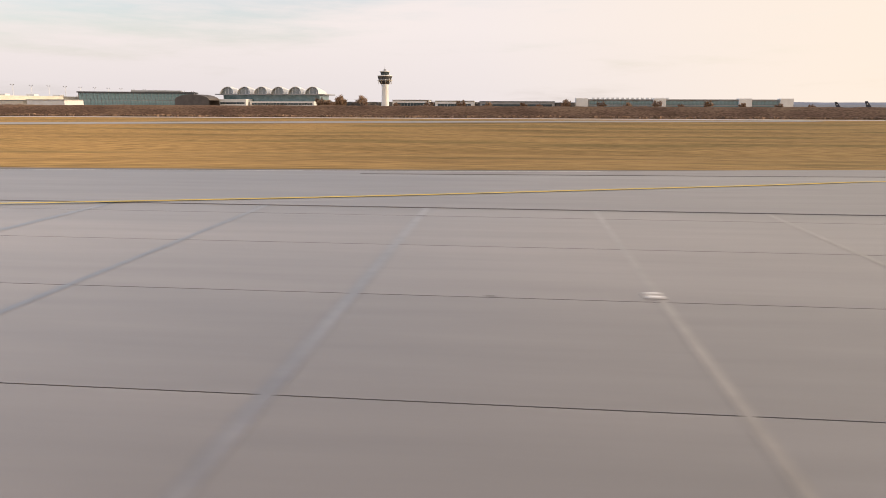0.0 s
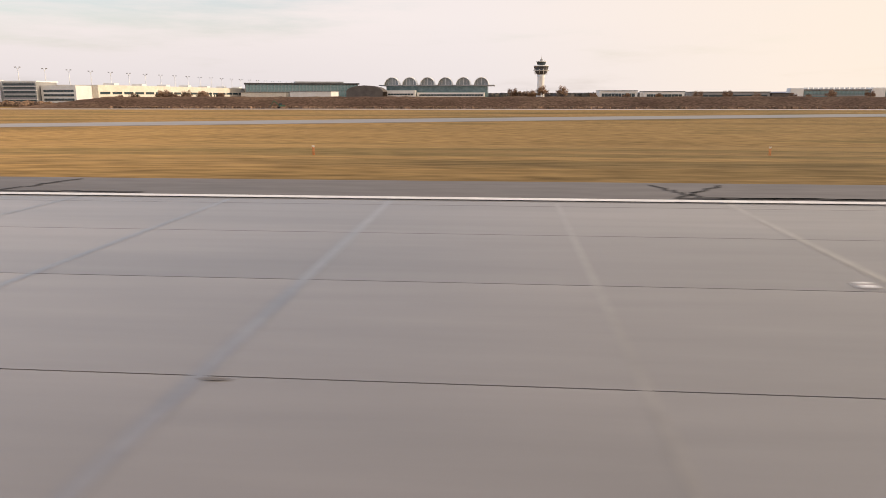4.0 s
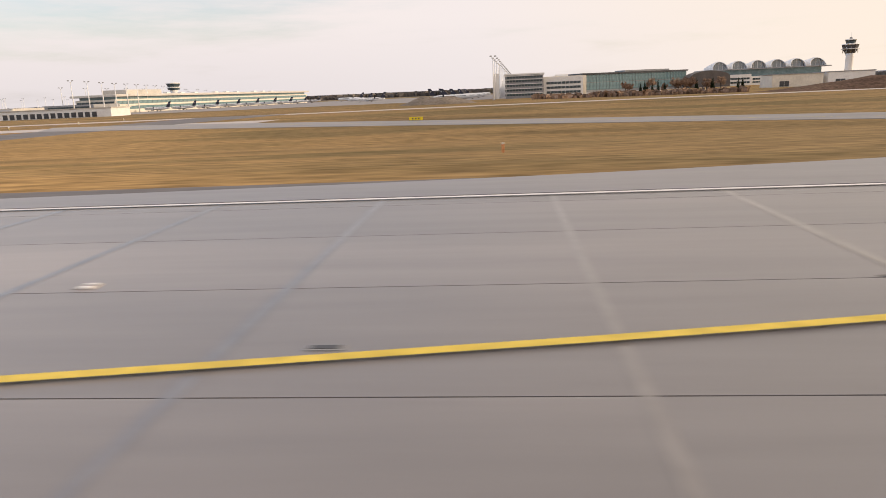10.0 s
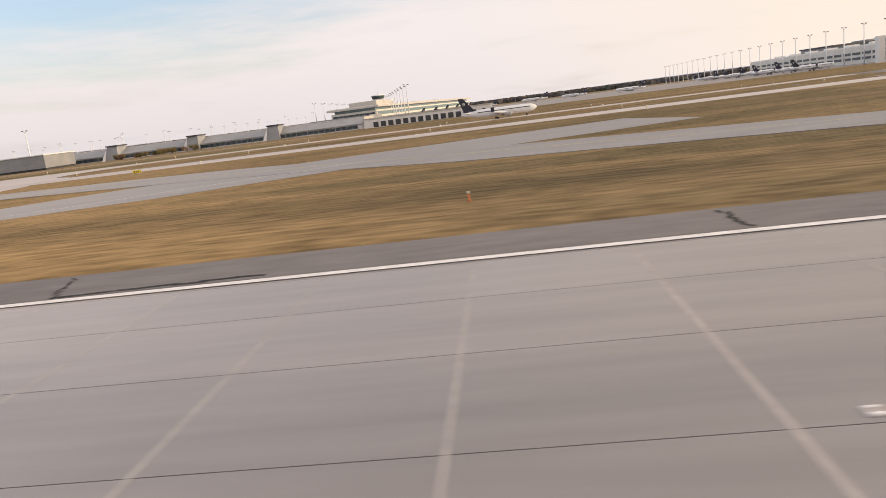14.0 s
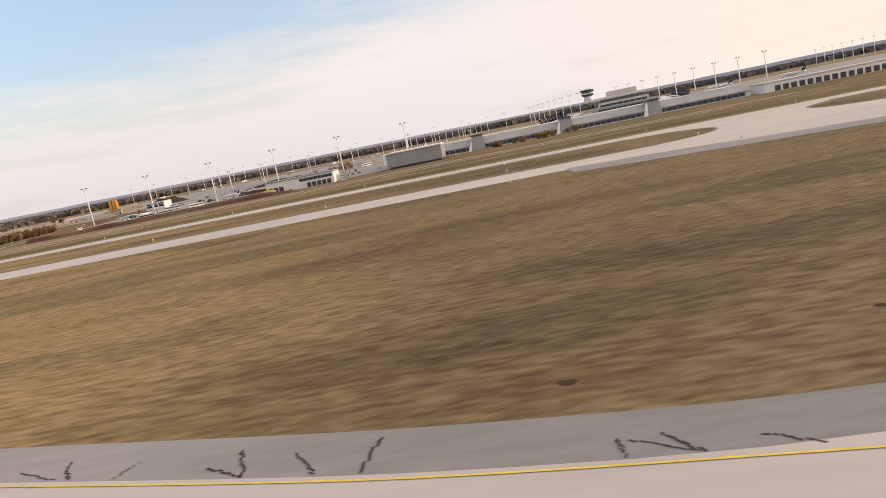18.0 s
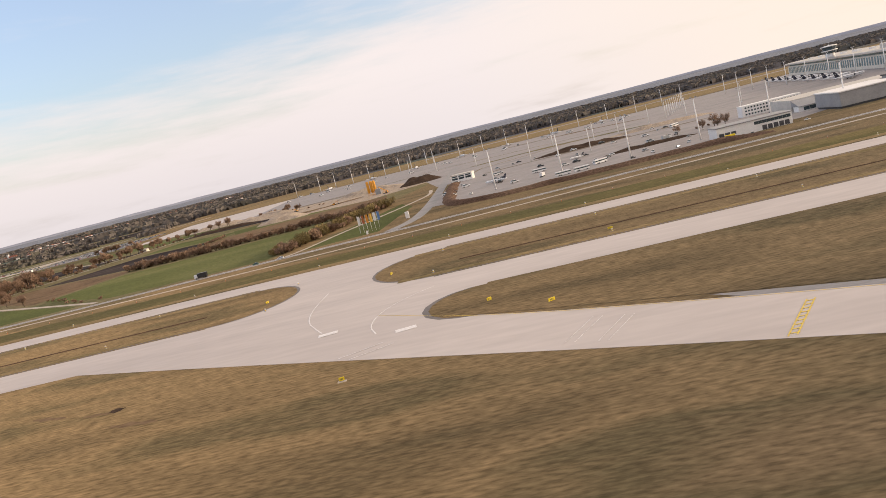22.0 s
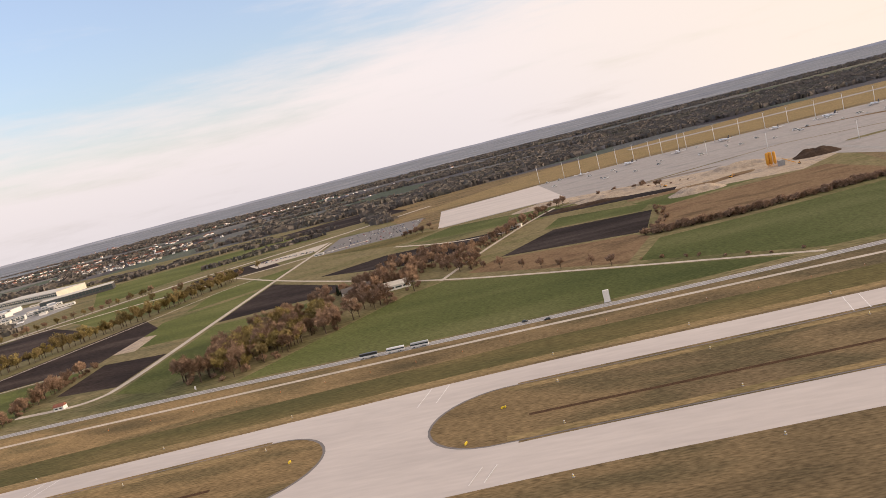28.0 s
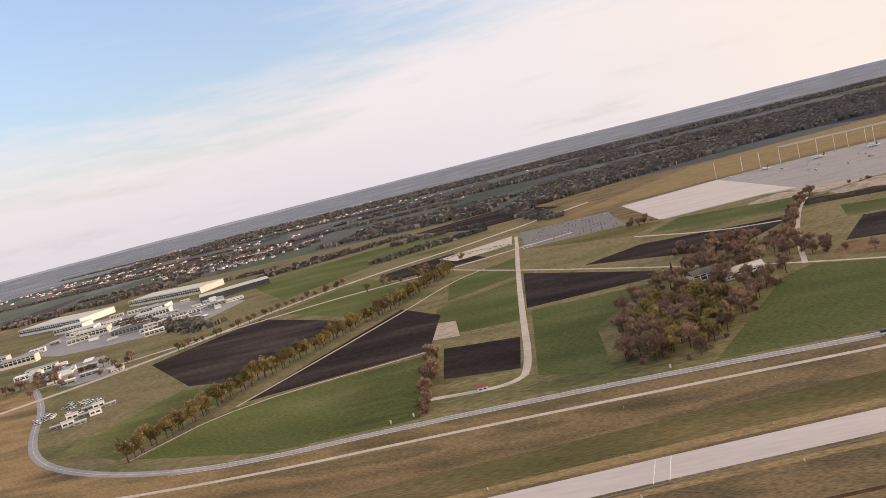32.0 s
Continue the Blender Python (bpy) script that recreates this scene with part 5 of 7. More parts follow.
def arched_terminal():
    t = empty("arched_terminal", "terminal hall under six white arched glass vaults", "terminal")
    x0, x1, y0, y1 = -500, -342, 1050, 1110
    box("hall", x0 + 4, x1 - 4, y0 + 6, y1, -0.5, 21.5, TEAL, t, "green-grey glass hall")
    box("eave_slab", x0 - 6, x1 + 6, y0 - 2, y1 + 2, 21.5, 23.0, GREY, t, c=0.4)
    w = (x1 - x0) / 6
    N = 12
    for k in range(6):
        c = x0 + w * (k + .5)
        vs, fs = [], []
        # a thin shell that tapers and sinks towards the back
        rows = ((y0 - 6, 1.0), (y0 + 6, 1.06), (y0 + 26, 0.9), (y1, 0.55))
        for inner in (0, 0.7):
            for yy, f in rows:
                for i in range(N + 1):
                    a = math.pi * i / N
                    vs.append((c + (w * .41 * f - inner) * math.cos(a), yy + (8 * math.sin(a) if yy < y0 else 0), 23.0 + (w * .41 * f - inner) * math.sin(a)))
        m, q = N + 1, 4 * (N + 1)
        for j in range(3):
            for i in range(N):
                p = j * m + i
                fs += [(p, p + 1, p + m + 1, p + m), (q + p + 1, q + p, q + p + m, q + p + m + 1)]
        for i in range(N):
            fs += [(i + 1, i, q + i, q + i + 1), (3 * m + i, 3 * m + i + 1, q + 3 * m + i + 1, q + 3 * m + i)]
        v = obj("vault", vs, fs, WHITE_STEEL, t, "white arched roof vault", smooth=False)
        g = [(c + w * .395 * math.cos(math.pi * i / N), y0 + 4, 23.0 + w * .395 * math.sin(math.pi * i / N)) for i in range(N + 1)]
        obj("gable_glass", g + [(p[0], p[1] + .4, p[2]) for p in g], [tuple(range(N + 1)), tuple(reversed(range(N + 1, 2 * N + 2)))] + [(i + 1, i, N + 1 + i, N + 2 + i) for i in range(N)], SKYLIGHT, v)
        for i in range(2, N, 2):
            x, z = g[i][0], g[i][2]
            box("glazing_bar", x - .22, x + .22, y0 + 3.6, y0 + 4, 23.0, z, WHITE_STEEL, v)
    box("white_block", x0 + 8, x0 + 50, y0 - 22, y0 + 5.9, -0.5, 15, PAINTW, t)
    windows(t, x0 + 10, x0 + 48, y0 - 22, 3, 5.5, 9)
    windows(t, x0 + 10, x0 + 48, y0 - 22, 8, 10.5, 9)
    box("white_block", x0 + 52, x1 - 8, y0 - 12, y0 + 5.9, -0.5, 12, PAINTW, t)
    windows(t, x0 + 55, x1 - 10, y0 - 12, 3, 5, 22)
    windows(t, x0 + 55, x1 - 10, y0 - 12, 7, 9.5, 22)
    # the low curved hall in front
    vs, fs = [], []
    for i in range(13):
        a = math.pi * i / 12
        for yy in (y0 - 24, y0 - 60):
            vs.append((x0 - 16 + 26 * math.cos(a), yy, 13 + 8.5 * math.sin(a)))
    obj("curved_roof", vs + [(x0 + 10, y0 - 24, -.5), (x0 + 10, y0 - 60, -.5), (x0 - 42, y0 - 24, -.5), (x0 - 42, y0 - 60, -.5)],
        [(2 * i, 2 * i + 1, 2 * i + 3, 2 * i + 2) for i in range(12)] + [tuple([27, 29] + [2 * i + 1 for i in range(12, -1, -1)]), tuple([28, 26] + [2 * i for i in range(13)])], SLATE, t, "dark curved hall roof")


def hangar():
    t = empty("glass_hangar", "long flat hangar with a green-grey glazed front", "hangar", x=-685, y=984, turn=20)
    L = 160
    box("body", 0, L, 0.6, 55, -0.5, 23.5, GREY, t)
    box("roof_edge", -1.5, L + 1.5, -1.5, 56, 23.5, 25.3, DARK, t, c=0.3)
    windows(t, 1, L - 1, 0.4, 3, 12.5, 32, TEAL, 0.3, 0.5, name="glass_panel")
    windows(t, 1, L - 1, 0.4, 13.2, 23, 32, TEAL, 0.3, 0.5, name="glass_panel")
    box("roof_plant", 70, 140, 12, 40, 25.3, 27.6, GREY, t)


def white_halls():
    for x0, x1, h, m, lab in ((-562, -520, 10.5, CREAM, "cream flat-roofed hall behind the hedge"), (-516, -478, 11, PAINTW, "white flat-roofed hall behind the hedge")):
        t = empty("flat_hall", lab, "hall")
        box("body", x0, x1, 640, 670, -0.5, h, m, t, c=0.2)
        box("roof_edge", x0 - .5, x1 + .5, 639.5, 670.5, h, h + .6, GREY, t)
        windows(t, x0 + 6, x0 + 14, 640, 0.5, 5, 2, DARK, name="gate")


def long_terminal():
    """The pier whose end wall faces the runway and whose side runs back from it."""
    t = empty("long_terminal", "pale office block and long cream terminal pier behind it", "terminal")
    box("block", -790, -757, 636, 668, -0.5, 20, GREY, t, "grey office block of five storeys")
    box("parapet", -791, -756, 635.4, 669, 20, 21.2, PAINTW, t)
    for z in (2.2, 6.2, 10.2, 14.0, 17.2):
        windows(t, -789, -758, 635.9, z, z + 1.7, 12, GLASS)
        windows(t, 637, 667, -790.1, z, z + 1.7, 10, GLASS, facing="x")
        box("spandrel", -790.5, -756.5, 635.3, 635.9, z + 1.9, z + 2.4, PAINTW, t)
    box("white_wing", -756.5, -722, 642, 700, -0.5, 17, PAINTW, t)
    for z in (3, 7, 11):
        windows(t, -754, -724, 641.9, z, z + 2, 9, GLASS)
    vs, fs = [], []
    pts = [(-762, 669, -770), (-756, 880, -700), (-749, 1100, -640)]
    prof = [(0, -.5), (0, 16.5), (0.5, 18), (46, 18), (46, -.5)]
    for x, y, _ in pts:
        vs += [(x + dx, y, z) for dx, z in prof]
    for i in range(2):
        fs += [(i * 5 + k + 1, i * 5 + k, i * 5 + 5 + k, i * 5 + 6 + k) for k in range(4)]
    fs += [tuple(range(5)), tuple(range(14, 9, -1))]
    obj("pier", vs, fs, CREAM, t, "long cream-coloured pier")
    for k in range(20):
        f = k / 20
        for side in (-0.35, 46.05):
            for z in (4.0, 9.0):
                at(box("window", -0.1, 0.3, 0, 17, 0, 2.4, GLASS, t), -762 + 13 * f + side, 672 + 426 * f, z, -1.7)
    box("lift_tower", -801, -795.5, 640, 646, -0.5, 22.0, PAINTW, t, "white lift tower")
    for k in range(7):
        at(box("roof_box", 0, 12, 0, 9, 18, 20.4, PAINTW, t), -740 + 1.6 * k, 720 + 55 * k)


def satellite():
    t = empty("satellite_terminal", "long cream satellite terminal with glazed floors", "terminal", x=-1296, y=850, turn=81)
    L, W = 560, 58
    box("body", 0, L, -W / 2, W / 2, -0.5, 17, CREAM, t)
    box("roof", -4, L + 4, -W / 2 - 4, W / 2 + 4, 20.2, 23.0, ROOF, t, "wide cream roof", c=1.0)
    box("clerestory", 4, L - 4, -W / 2 + 3, W / 2 - 3, 17, 20.2, TEAL, t)
    for z in (4.5, 11.0):
        windows(t, 3, L - 3, -W / 2, z, z + 4, 56, TEAL, name="glass_panel")
    vs, fs = box_vf(4.5, 9.2, 0, 0.4, 4.5, 15)
    for k in range(56):
        at(obj("glass_panel", vs, fs, TEAL, t), 3 + k * 9.8, W / 2)
    windows(t, -W / 2 + 2, W / 2 - 2, -0.1, 3, 7.5, 8, GLASS, facing="x")
    windows(t, -W / 2 + 2, W / 2 - 2, -0.1, 9.5, 14.5, 8, GLASS, facing="x")
    box("low_block", -46, -0.5, -W / 2 - 6, W / 2 + 8, -0.5, 12, GREY, t)
    windows(t, -W / 2, W / 2, -46.1, 3, 5.5, 9, GLASS, facing="x")
    windows(t, -W / 2, W / 2, -46.1, 7.5, 10, 9, GLASS, facing="x")
    box("roof_hall", 36, 110, -18, 18, 23.0, 29, ROOF, t, c=0.6)
    for k in range(9):
        at(box("roof_box", 0, 8, 0, 7, 23.0, 25.4, PAINTW, t), 140 + 42 * k, -6 + 5 * (k % 3))
    tw = empty("apron_tower", "squat white apron control tower with dark glazing", "tower", x=-1303, y=1083)
    lathe("shaft", [(6.5, 23), (6.2, 30)], PAINTW, tw, n=12)
    lathe("lower_ring", [(8.5, 30), (9.2, 33)], GLASS, tw, n=12, smooth=False)
    lathe("gallery", [(10.2, 33), (10.4, 34.2), (8.0, 34.4)], PAINTW, tw, n=12)
    lathe("glass_cab", [(8.4, 34.4), (10.4, 39.2)], GLASS, tw, n=12, smooth=False)
    lathe("cab_roof", [(10.9, 39.2), (10.9, 40.2), (3, 41.2)], PAINTW, tw, n=12)
    lathe("antenna", [(0.2, 41), (0.08, 46)], STEEL, tw, n=5)


def terminal_glazed():
    t = empty("glazed_terminal", "low terminal with blue-grey glazing between white stair towers", "terminal")
    x0, x1, y = 37, 278, 900
    box("body", x0, x1, y + .5, y + 40, -0.5, 13.8, GREY, t)
    box("roof_edge", x0 - 1, x1 + 1, y - .5, y + 41, 13.8, 15, GREY, t)
    for z in (3.0, 8.6):
        windows(t, x0 + 2, x1 - 2, y + .4, z, z + 4.2, 50, TEAL, name="glass_panel")
    for x in (22, 116, 217, 265):
        box("stair_tower", x, x + 15, y - 3, y + 10, -0.5, 16.2, PAINTW, t, c=0.3)
    for k in range(16):
        box("roof_vent", x0 + 6 + 6 * k, x0 + 9 + 6 * k, y + 8, y + 12, 15, 17, PAINTW, t)
    for a, b, h, m in ((-96, -4, 11.5, GREY), (-2, 20, 10, SLATE), (-152, -104, 12, PAINTW), (-206, -160, 13, PAINTW)):
        u = empty("service_hall", "low flat-roofed service hall among bare trees", "hall")
        box("body", a, b, y - 10, y + 18, -0.5, h, m, u, c=.2)
        box("roof_edge", a - .6, b + .6, y - 10.6, y + 18.6, h, h + .7, DARK, u)
        windows(u, a + 3, b - 3, y - 10, 3, h - 3, 10, GLASS)


def freight_hall():
    """A long low hall with a sloping dark roof under a pale flat one, and slanted stair towers."""
    t = empty("freight_hall", "long low white freight hall with a grey sloping roof", "hall")
    x0, x1, y0 = -1545, -1240, 606
    box("front_wall", x0, x1, y0, y0 + 10, -0.5, 4.6, PAINTW, t)
    windows(t, x0 + 4, x1 - 4, y0, 0.8, 3.6, 60, GLASS)
    obj("sloping_roof", [(x0, y0 - 1, 4.6), (x1, y0 - 1, 4.6), (x1, y0 + 14, 9.6), (x0, y0 + 14, 9.6), (x0, y0 - 1, 4.2), (x1, y0 - 1, 4.2), (x1, y0 + 14, 4.2), (x0, y0 + 14, 4.2)],
        [(0, 1, 2, 3), (4, 5, 1, 0), (7, 4, 0, 3), (5, 6, 2, 1)], GREY, t, "grey sloping roof")
    box("upper_hall", x0, x1, y0 + 14, y0 + 60, -0.5, 10.2, ROOF, t, "pale flat roof", c=0.3)
    for cx in (-1466, -1391, -1318):
        s = obj("stair_tower", [(cx - 6, y0 - 5, -.5), (cx + 6, y0 - 5, -.5), (cx + 6, y0 + 15, -.5), (cx - 6, y0 + 15, -.5), (cx - 4.6, y0 - 1.5, 12), (cx + 4.6, y0 - 1.5, 12), (cx + 4.6, y0 + 15, 12), (cx - 4.6, y0 + 15, 12)],
                [(3, 2, 1, 0), (4, 5, 6, 7), (0, 1, 5, 4), (1, 2, 6, 5), (2, 3, 7, 6), (3, 0, 4, 7)], GREY, t)
        obj("slanted_wall", [(cx - 9.5, y0 - 6, -.5), (cx - 6.2, y0 - 6, -.5), (cx - 4.8, y0 - 2, 11), (cx - 9.5, y0 + 3, -.5), (cx - 6.2, y0 + 3, -.5), (cx - 4.8, y0 + 3, 11)],
            [(0, 1, 2), (5, 4, 3), (0, 2, 5, 3), (1, 4, 5, 2)], PAINTW, s)
        box("cap", cx - 5.4, cx + 5.4, y0 - 2.4, y0 + 16, 12, 13, DARK, s)
    u = empty("truck_hall", "long white hall with a row of dark truck gates", "hall")
    box("body", -1235, -1128, 588, 620, -0.5, 7.2, PAINTW, u, c=.2)
    box("roof_edge", -1236, -1127, 587.5, 621, 7.2, 8.0, ROOF, u)
    windows(u, -1228, -1140, 588, 0.3, 4.6, 14, DARK, gap=2.0, name="gate")
    g = empty("grey_hall", "plain grey box-shaped hall beside the perimeter road", "hall")
    box("body", -1537, -1494, 550, 592, 1.6, 12.0, GREY, g, c=.3)
    box("base", -1536, -1495, 551, 591, -0.5, 1.6, DARK, g)
    box("roof_edge", -1537.6, -1493.4, 549.4, 592.6, 12.0, 12.8, PAINTW, g)
    w = empty("site_office", "white three-storey office building", "office")
    box("body", -1562, -1508, 690, 704, -0.5, 10.5, PAINTW, w, c=.2)
    for z in (1.5, 4.6, 7.6):
        windows(w, -1560, -1510, 690, z, z + 1.4, 18, GLASS, gap=1.2)
    l = empty("vehicle_hall", "low white vehicle hall with a dark window band", "hall")
    box("body", -1632, -1578, 535, 556, -0.5, 8.5, PAINTW, l, c=.2)
    box("roof_edge", -1632.6, -1577.4, 534.4, 556.6, 8.5, 9.2, GREY, l)
    windows(l, -1605, -1579, 535, 5.2, 7.4, 9, GLASS, gap=.15)
    windows(l, -1631, -1618, 535, 0.2, 4.4, 3, DARK, gap=.8, name="gate")
    windows(l, -1600, -1580, 535, 0.2, 3.6, 5, DARK, gap=.8, name="gate")
    f = empty("fire_station", "white-walled depot on the apron's edge", "hall")
    box("body", -1290, -1262, 640, 664, -0.5, 9.5, CREAM, f, c=.2)
    box("roof_edge", -1290.5, -1261.5, 639.5, 664.5, 9.5, 10.2, ROOF, f)
    windows(f, -1288, -1264, 640, 1, 5, 6, DARK)


for build in (control_tower, arched_terminal, hangar, white_halls, long_terminal, satellite, terminal_glazed, freight_hall):
    build()


def earth_bank(pts, width, h, label):
    """A long low bank with a rounded top, laid along a line."""
    pts = dense(rounded(pts), 6)
    prof = ((-.5, -.3), (-.36, .45), (-.2, .9), (0, 1), (.2, .92), (.36, .5), (.5, -.3))
    vs, fs, n = [], [], len(prof)
    for i, (x, y) in enumerate(pts):
        (xa, ya), (xb, yb) = pts[max(0, i - 1)], pts[min(len(pts) - 1, i + 1)]
        d = math.hypot(xb - xa, yb - ya)
        e = min(1, i / 4, (len(pts) - 1 - i) / 4)
        for o, z in prof:
            w = width * o * (1 + .25 * noise.noise((x * .05, y * .05, o)))
            vs.append((x - (yb - ya) / d * w, y + (xb - xa) / d * w, max(-.3, h * z * e * (1 + .3 * noise.noise((x * .04, y * .04, 5.0))))))
    for i in range(len(pts) - 1):
        fs += [(i * n + k + 1, i * n + k, i * n + n + k, i * n + n + k + 1) for k in range(n - 1)]
    setting(obj("bank", vs, fs, SCRUB, smooth=True), label, "bank")


earth_bank([(-1847, 770), (-1844, 640), (-1838, 545), (-1818, 521), (-1760, 518), (-1660, 522), (-1600, 512)], 13, 3.2, "low dark bank between the road and the apron")


# ---- masts ----
def mast_source(h):
    t = empty("floodlight_mast", "tall pale floodlight mast", "mast", "floodlight masts")
    lathe("pole", [(0.66, -0.3), (0.50, h * .5), (0.32, h)], WHITE_STEEL, t, n=8)
    for s in (-1, 1):
        obj("arm", *limb_vf((0, 0, h - .8), (1.9 * s, 0, h + .9), .13, .10, 5), STEEL, t)
        obj("lamp", *box_vf(1.9 * s - .85, 1.9 * s + .85, -.6, .2, h + .6, h + 1.5, .15), GREY, t)
    obj("foot", *box_vf(-.9, .9, -.9, .9, -.2, .5, .15), GREY, t)
    return t


MAST, first_mast = mast_source(33), True


def mast(x, y, size=1.0, turn=0.0):
    global first_mast
    m = Matrix.Translation((x * U, y * U, 0)) @ Matrix.Rotation(radians(turn), 4, "Z")
    if first_mast:
        first_mast = False
        MAST.matrix_basis = m
        ob = MAST
    else:
        ob = copy_thing(MAST, m)
    ob.scale = (size,) * 3


for k in range(6):
    mast(-1800 + 55.5 * k, 575)
for x in (-2245, -2192, -2157, -2118, -2081, -2046, -2013, -1988, -1954, -1939, -1882, -1832, -1782, -1737, -1684, -1630, -1571, -1512, -1459, -1420):
    mast(x, 1480, 1.0)
for k in range(25):
    mast(-800 + 1.2 * k, 592 + 39.5 * k, 1.03, 20)
for k in range(9):
    mast(-1205 - 9 * k, 659 + 42 * k, 1.0, 20)
    mast(-1345 - 4 * k, 860 + 60 * k, 1.0, 20)
for x, y in ((-1760, 800), (-1680, 860), (-1640, 930), (-1590, 980), (-1720, 1000), (-1540, 760), (-1560, 900), (-1480, 940), (-1700, 740), (-1830, 980), (-1900, 1120), (-1960, 1240)):
    mast(x, y, 0.75)
for k in range(11):
    mast(-1560 + 9 * k, 1010 + 26 * k, 0.7)


# ---- aircraft ----
def airliner():
    t = empty("airliner", "white parked airliner with a dark blue tail fin", "aircraft", "parked airliners")
    lathe("fuselage", [(0.15, 19), (1.0, 18.2), (1.75, 16.5), (2.0, 14), (2.0, -8), (1.6, -12), (0.9, -16), (0.25, -19)], JET, t, n=14, cx=0, cy=3.6, axis="x")
    for s in (1, -1):
        v = [(4, 1.5 * s, 2.9), (-3.5, 1.5 * s, 2.9), (-6.5, 16.5 * s, 3.9), (-4.6, 16.8 * s, 3.9)]
        obj("wing", v + [(x, y, z - .45) for x, y, z in v], [(0, 1, 2, 3)[::s], (4, 5, 6, 7)[::-s]] + [(a, 4 + a, 4 + (a + 1) % 4, (a + 1) % 4)[::s] for a in range(4)], JET, t)
        v = [(-14.5, 0.5 * s, 4.3), (-17.5, 0.5 * s, 4.3), (-18.6, 6.0 * s, 4.7), (-17.4, 6.2 * s, 4.7)]
        obj("stabiliser", v + [(x, y, z - .25) for x, y, z in v], [(0, 1, 2, 3)[::s], (4, 5, 6, 7)[::-s]] + [(a, 4 + a, 4 + (a + 1) % 4, (a + 1) % 4)[::s] for a in range(4)], JET, t)
        e = lathe("engine", [(0.75, 5.4), (1.05, 4.6), (1.0, 2.2), (0.6, 0.9)], GREY, t, n=10, cx=5.6 * s, cy=1.9, axis="x")
        obj("winglet", *box_vf(-6.4, -4.8, 16.6 * s - .12, 16.6 * s + .12, 3.8, 6.0), NAVY, t)
        lathe("main_wheel", [(0.55, 3.2 * s - .5), (0.55, 3.2 * s + .5)], TYRE, t, n=8, cx=-1.5, cy=0.55, axis="y")
        obj("gear_leg", *box_vf(-1.65, -1.35, 3.1 * s - .12, 3.1 * s + .12, .5, 3.0), STEEL, t)
    v = [(-12.2, 5.2), (-17.8, 5.0), (-20.2, 11.8), (-17.6, 11.8)]
    obj("tail_fin", [(x, y, z) for y in (-.22, .22) for x, z in v], [(0, 1, 2, 3), (7, 6, 5, 4)] + [(a, 4 + a, 4 + (a + 1) % 4, (a + 1) % 4) for a in range(4)], NAVY, t, "dark blue tail fin")
    lathe("crest", [(0.8, -.25), (0.8, .25)], GREY, t, "round pale emblem", n=12, cx=-17.6, cy=8.9, axis="y")
    lathe("nose_wheel", [(0.42, -.3), (0.42, .3)], TYRE, t, n=8, cx=13.6, cy=0.42, axis="y")
    obj("gear_leg", *box_vf(13.5, 13.7, -.1, .1, .4, 2.2), STEEL, t)
    for s in (1, -1):
        obj("window_line", *box_vf(-11, 15.2, 1.93 * s - .1, 1.93 * s + .1, 4.0, 4.35), GLASS, t)
    obj("cockpit_window", *box_vf(16.6, 17.6, -.9, .9, 4.1, 4.65, .15), GLASS, t)
    return t


JETS, first_jet = airliner(), True


def jet(x, y, turn, size=1.0):
    global first_jet
    m = Matrix.Translation((x * U, y * U, 0.1 * U)) @ Matrix.Rotation(radians(turn), 4, "Z")
    ob = JETS if first_jet else copy_thing(JETS, m)
    first_jet = False
    ob.matrix_basis = m
    ob.scale = (size,) * 3


jet(-1122, 360, 8, 1.0)
for k in range(8):
    jet(-842 + 1.4 * k + 4 * (k % 2), 668 + 54 * k, 4 + 3 * (k % 3), 1.0)
for k in range(9):
    jet(-1232 + 11 * k, 880 + 52 * k, 172, 1.0)
    jet(-1375 + 9 * k, 880 + 52 * k, 10, 1.0)
for k in range(7):
    jet(-2160 + 95 * k, 1440 - 12 * (k % 3), 90 + 20 * (k % 2), 0.9)
jet(-960, 900, 190)
jet(-1010, 1080, 182)
jet(-1060, 1250, 185, 1.2)
jet(318, 830, 5)
jet(-1800, 640, 160, 0.55)
jet(-1720, 690, 200, 0.4)
jet(360, 850, 8, 1.1)


# ---- vehicles ----
def car(paint, kind="car"):
    t = empty("parked_car", "parked car", "car", "cars")
    b = obj("body", *join(box_vf(-2.1, 2.1, -.88, .88, .32, .88, .12)), paint, t)
    obj("cabin", [(-1.7, -.78, .86), (1.0, -.78, .86), (1.0, .78, .86), (-1.7, .78, .86), (-1.25, -.62, 1.45), (.35, -.62, 1.45), (.35, .62, 1.45), (-1.25, .62, 1.45)],
        [(4, 5, 6, 7), (0, 1, 5, 4), (1, 2, 6, 5), (2, 3, 7, 6), (3, 0, 4, 7)], GLASS, t)
    obj("roof", *box_vf(-1.22, .32, -.6, .6, 1.44, 1.5, .03), paint, t)
    for sx in (-1.3, 1.3):
        obj("axle", *join(*[lathe_vf([(.32, sy - .11), (.32, sy + .11)], 8, sx, .32, "y") for sy in (-.8, .8)]), TYRE, t, "pair of black wheels")
    return t


CARS = []
for p, lab in zip(CAR_COLS, ("white", "silver grey", "black", "red", "dark blue", "green")):
    c = car(p)
    c["label"] = lab + " parked car on the asphalt"
    CARS.append(c)
used_cars = set()
traffic = random.Random(3)


def park(x, y, turn, which=None, size=1.0, z=0.09):
    src = CARS[which if which is not None else traffic.choice((0, 0, 1, 1, 1, 2, 2, 3, 4))]
    m = Matrix.Translation((x * U, y * U, z * U)) @ Matrix.Rotation(radians(turn), 4, "Z")
    ob = src if src.name not in used_cars else copy_thing(src, m)
    used_cars.add(src.name)
    ob.matrix_basis = m
    ob.scale = (size,) * 3


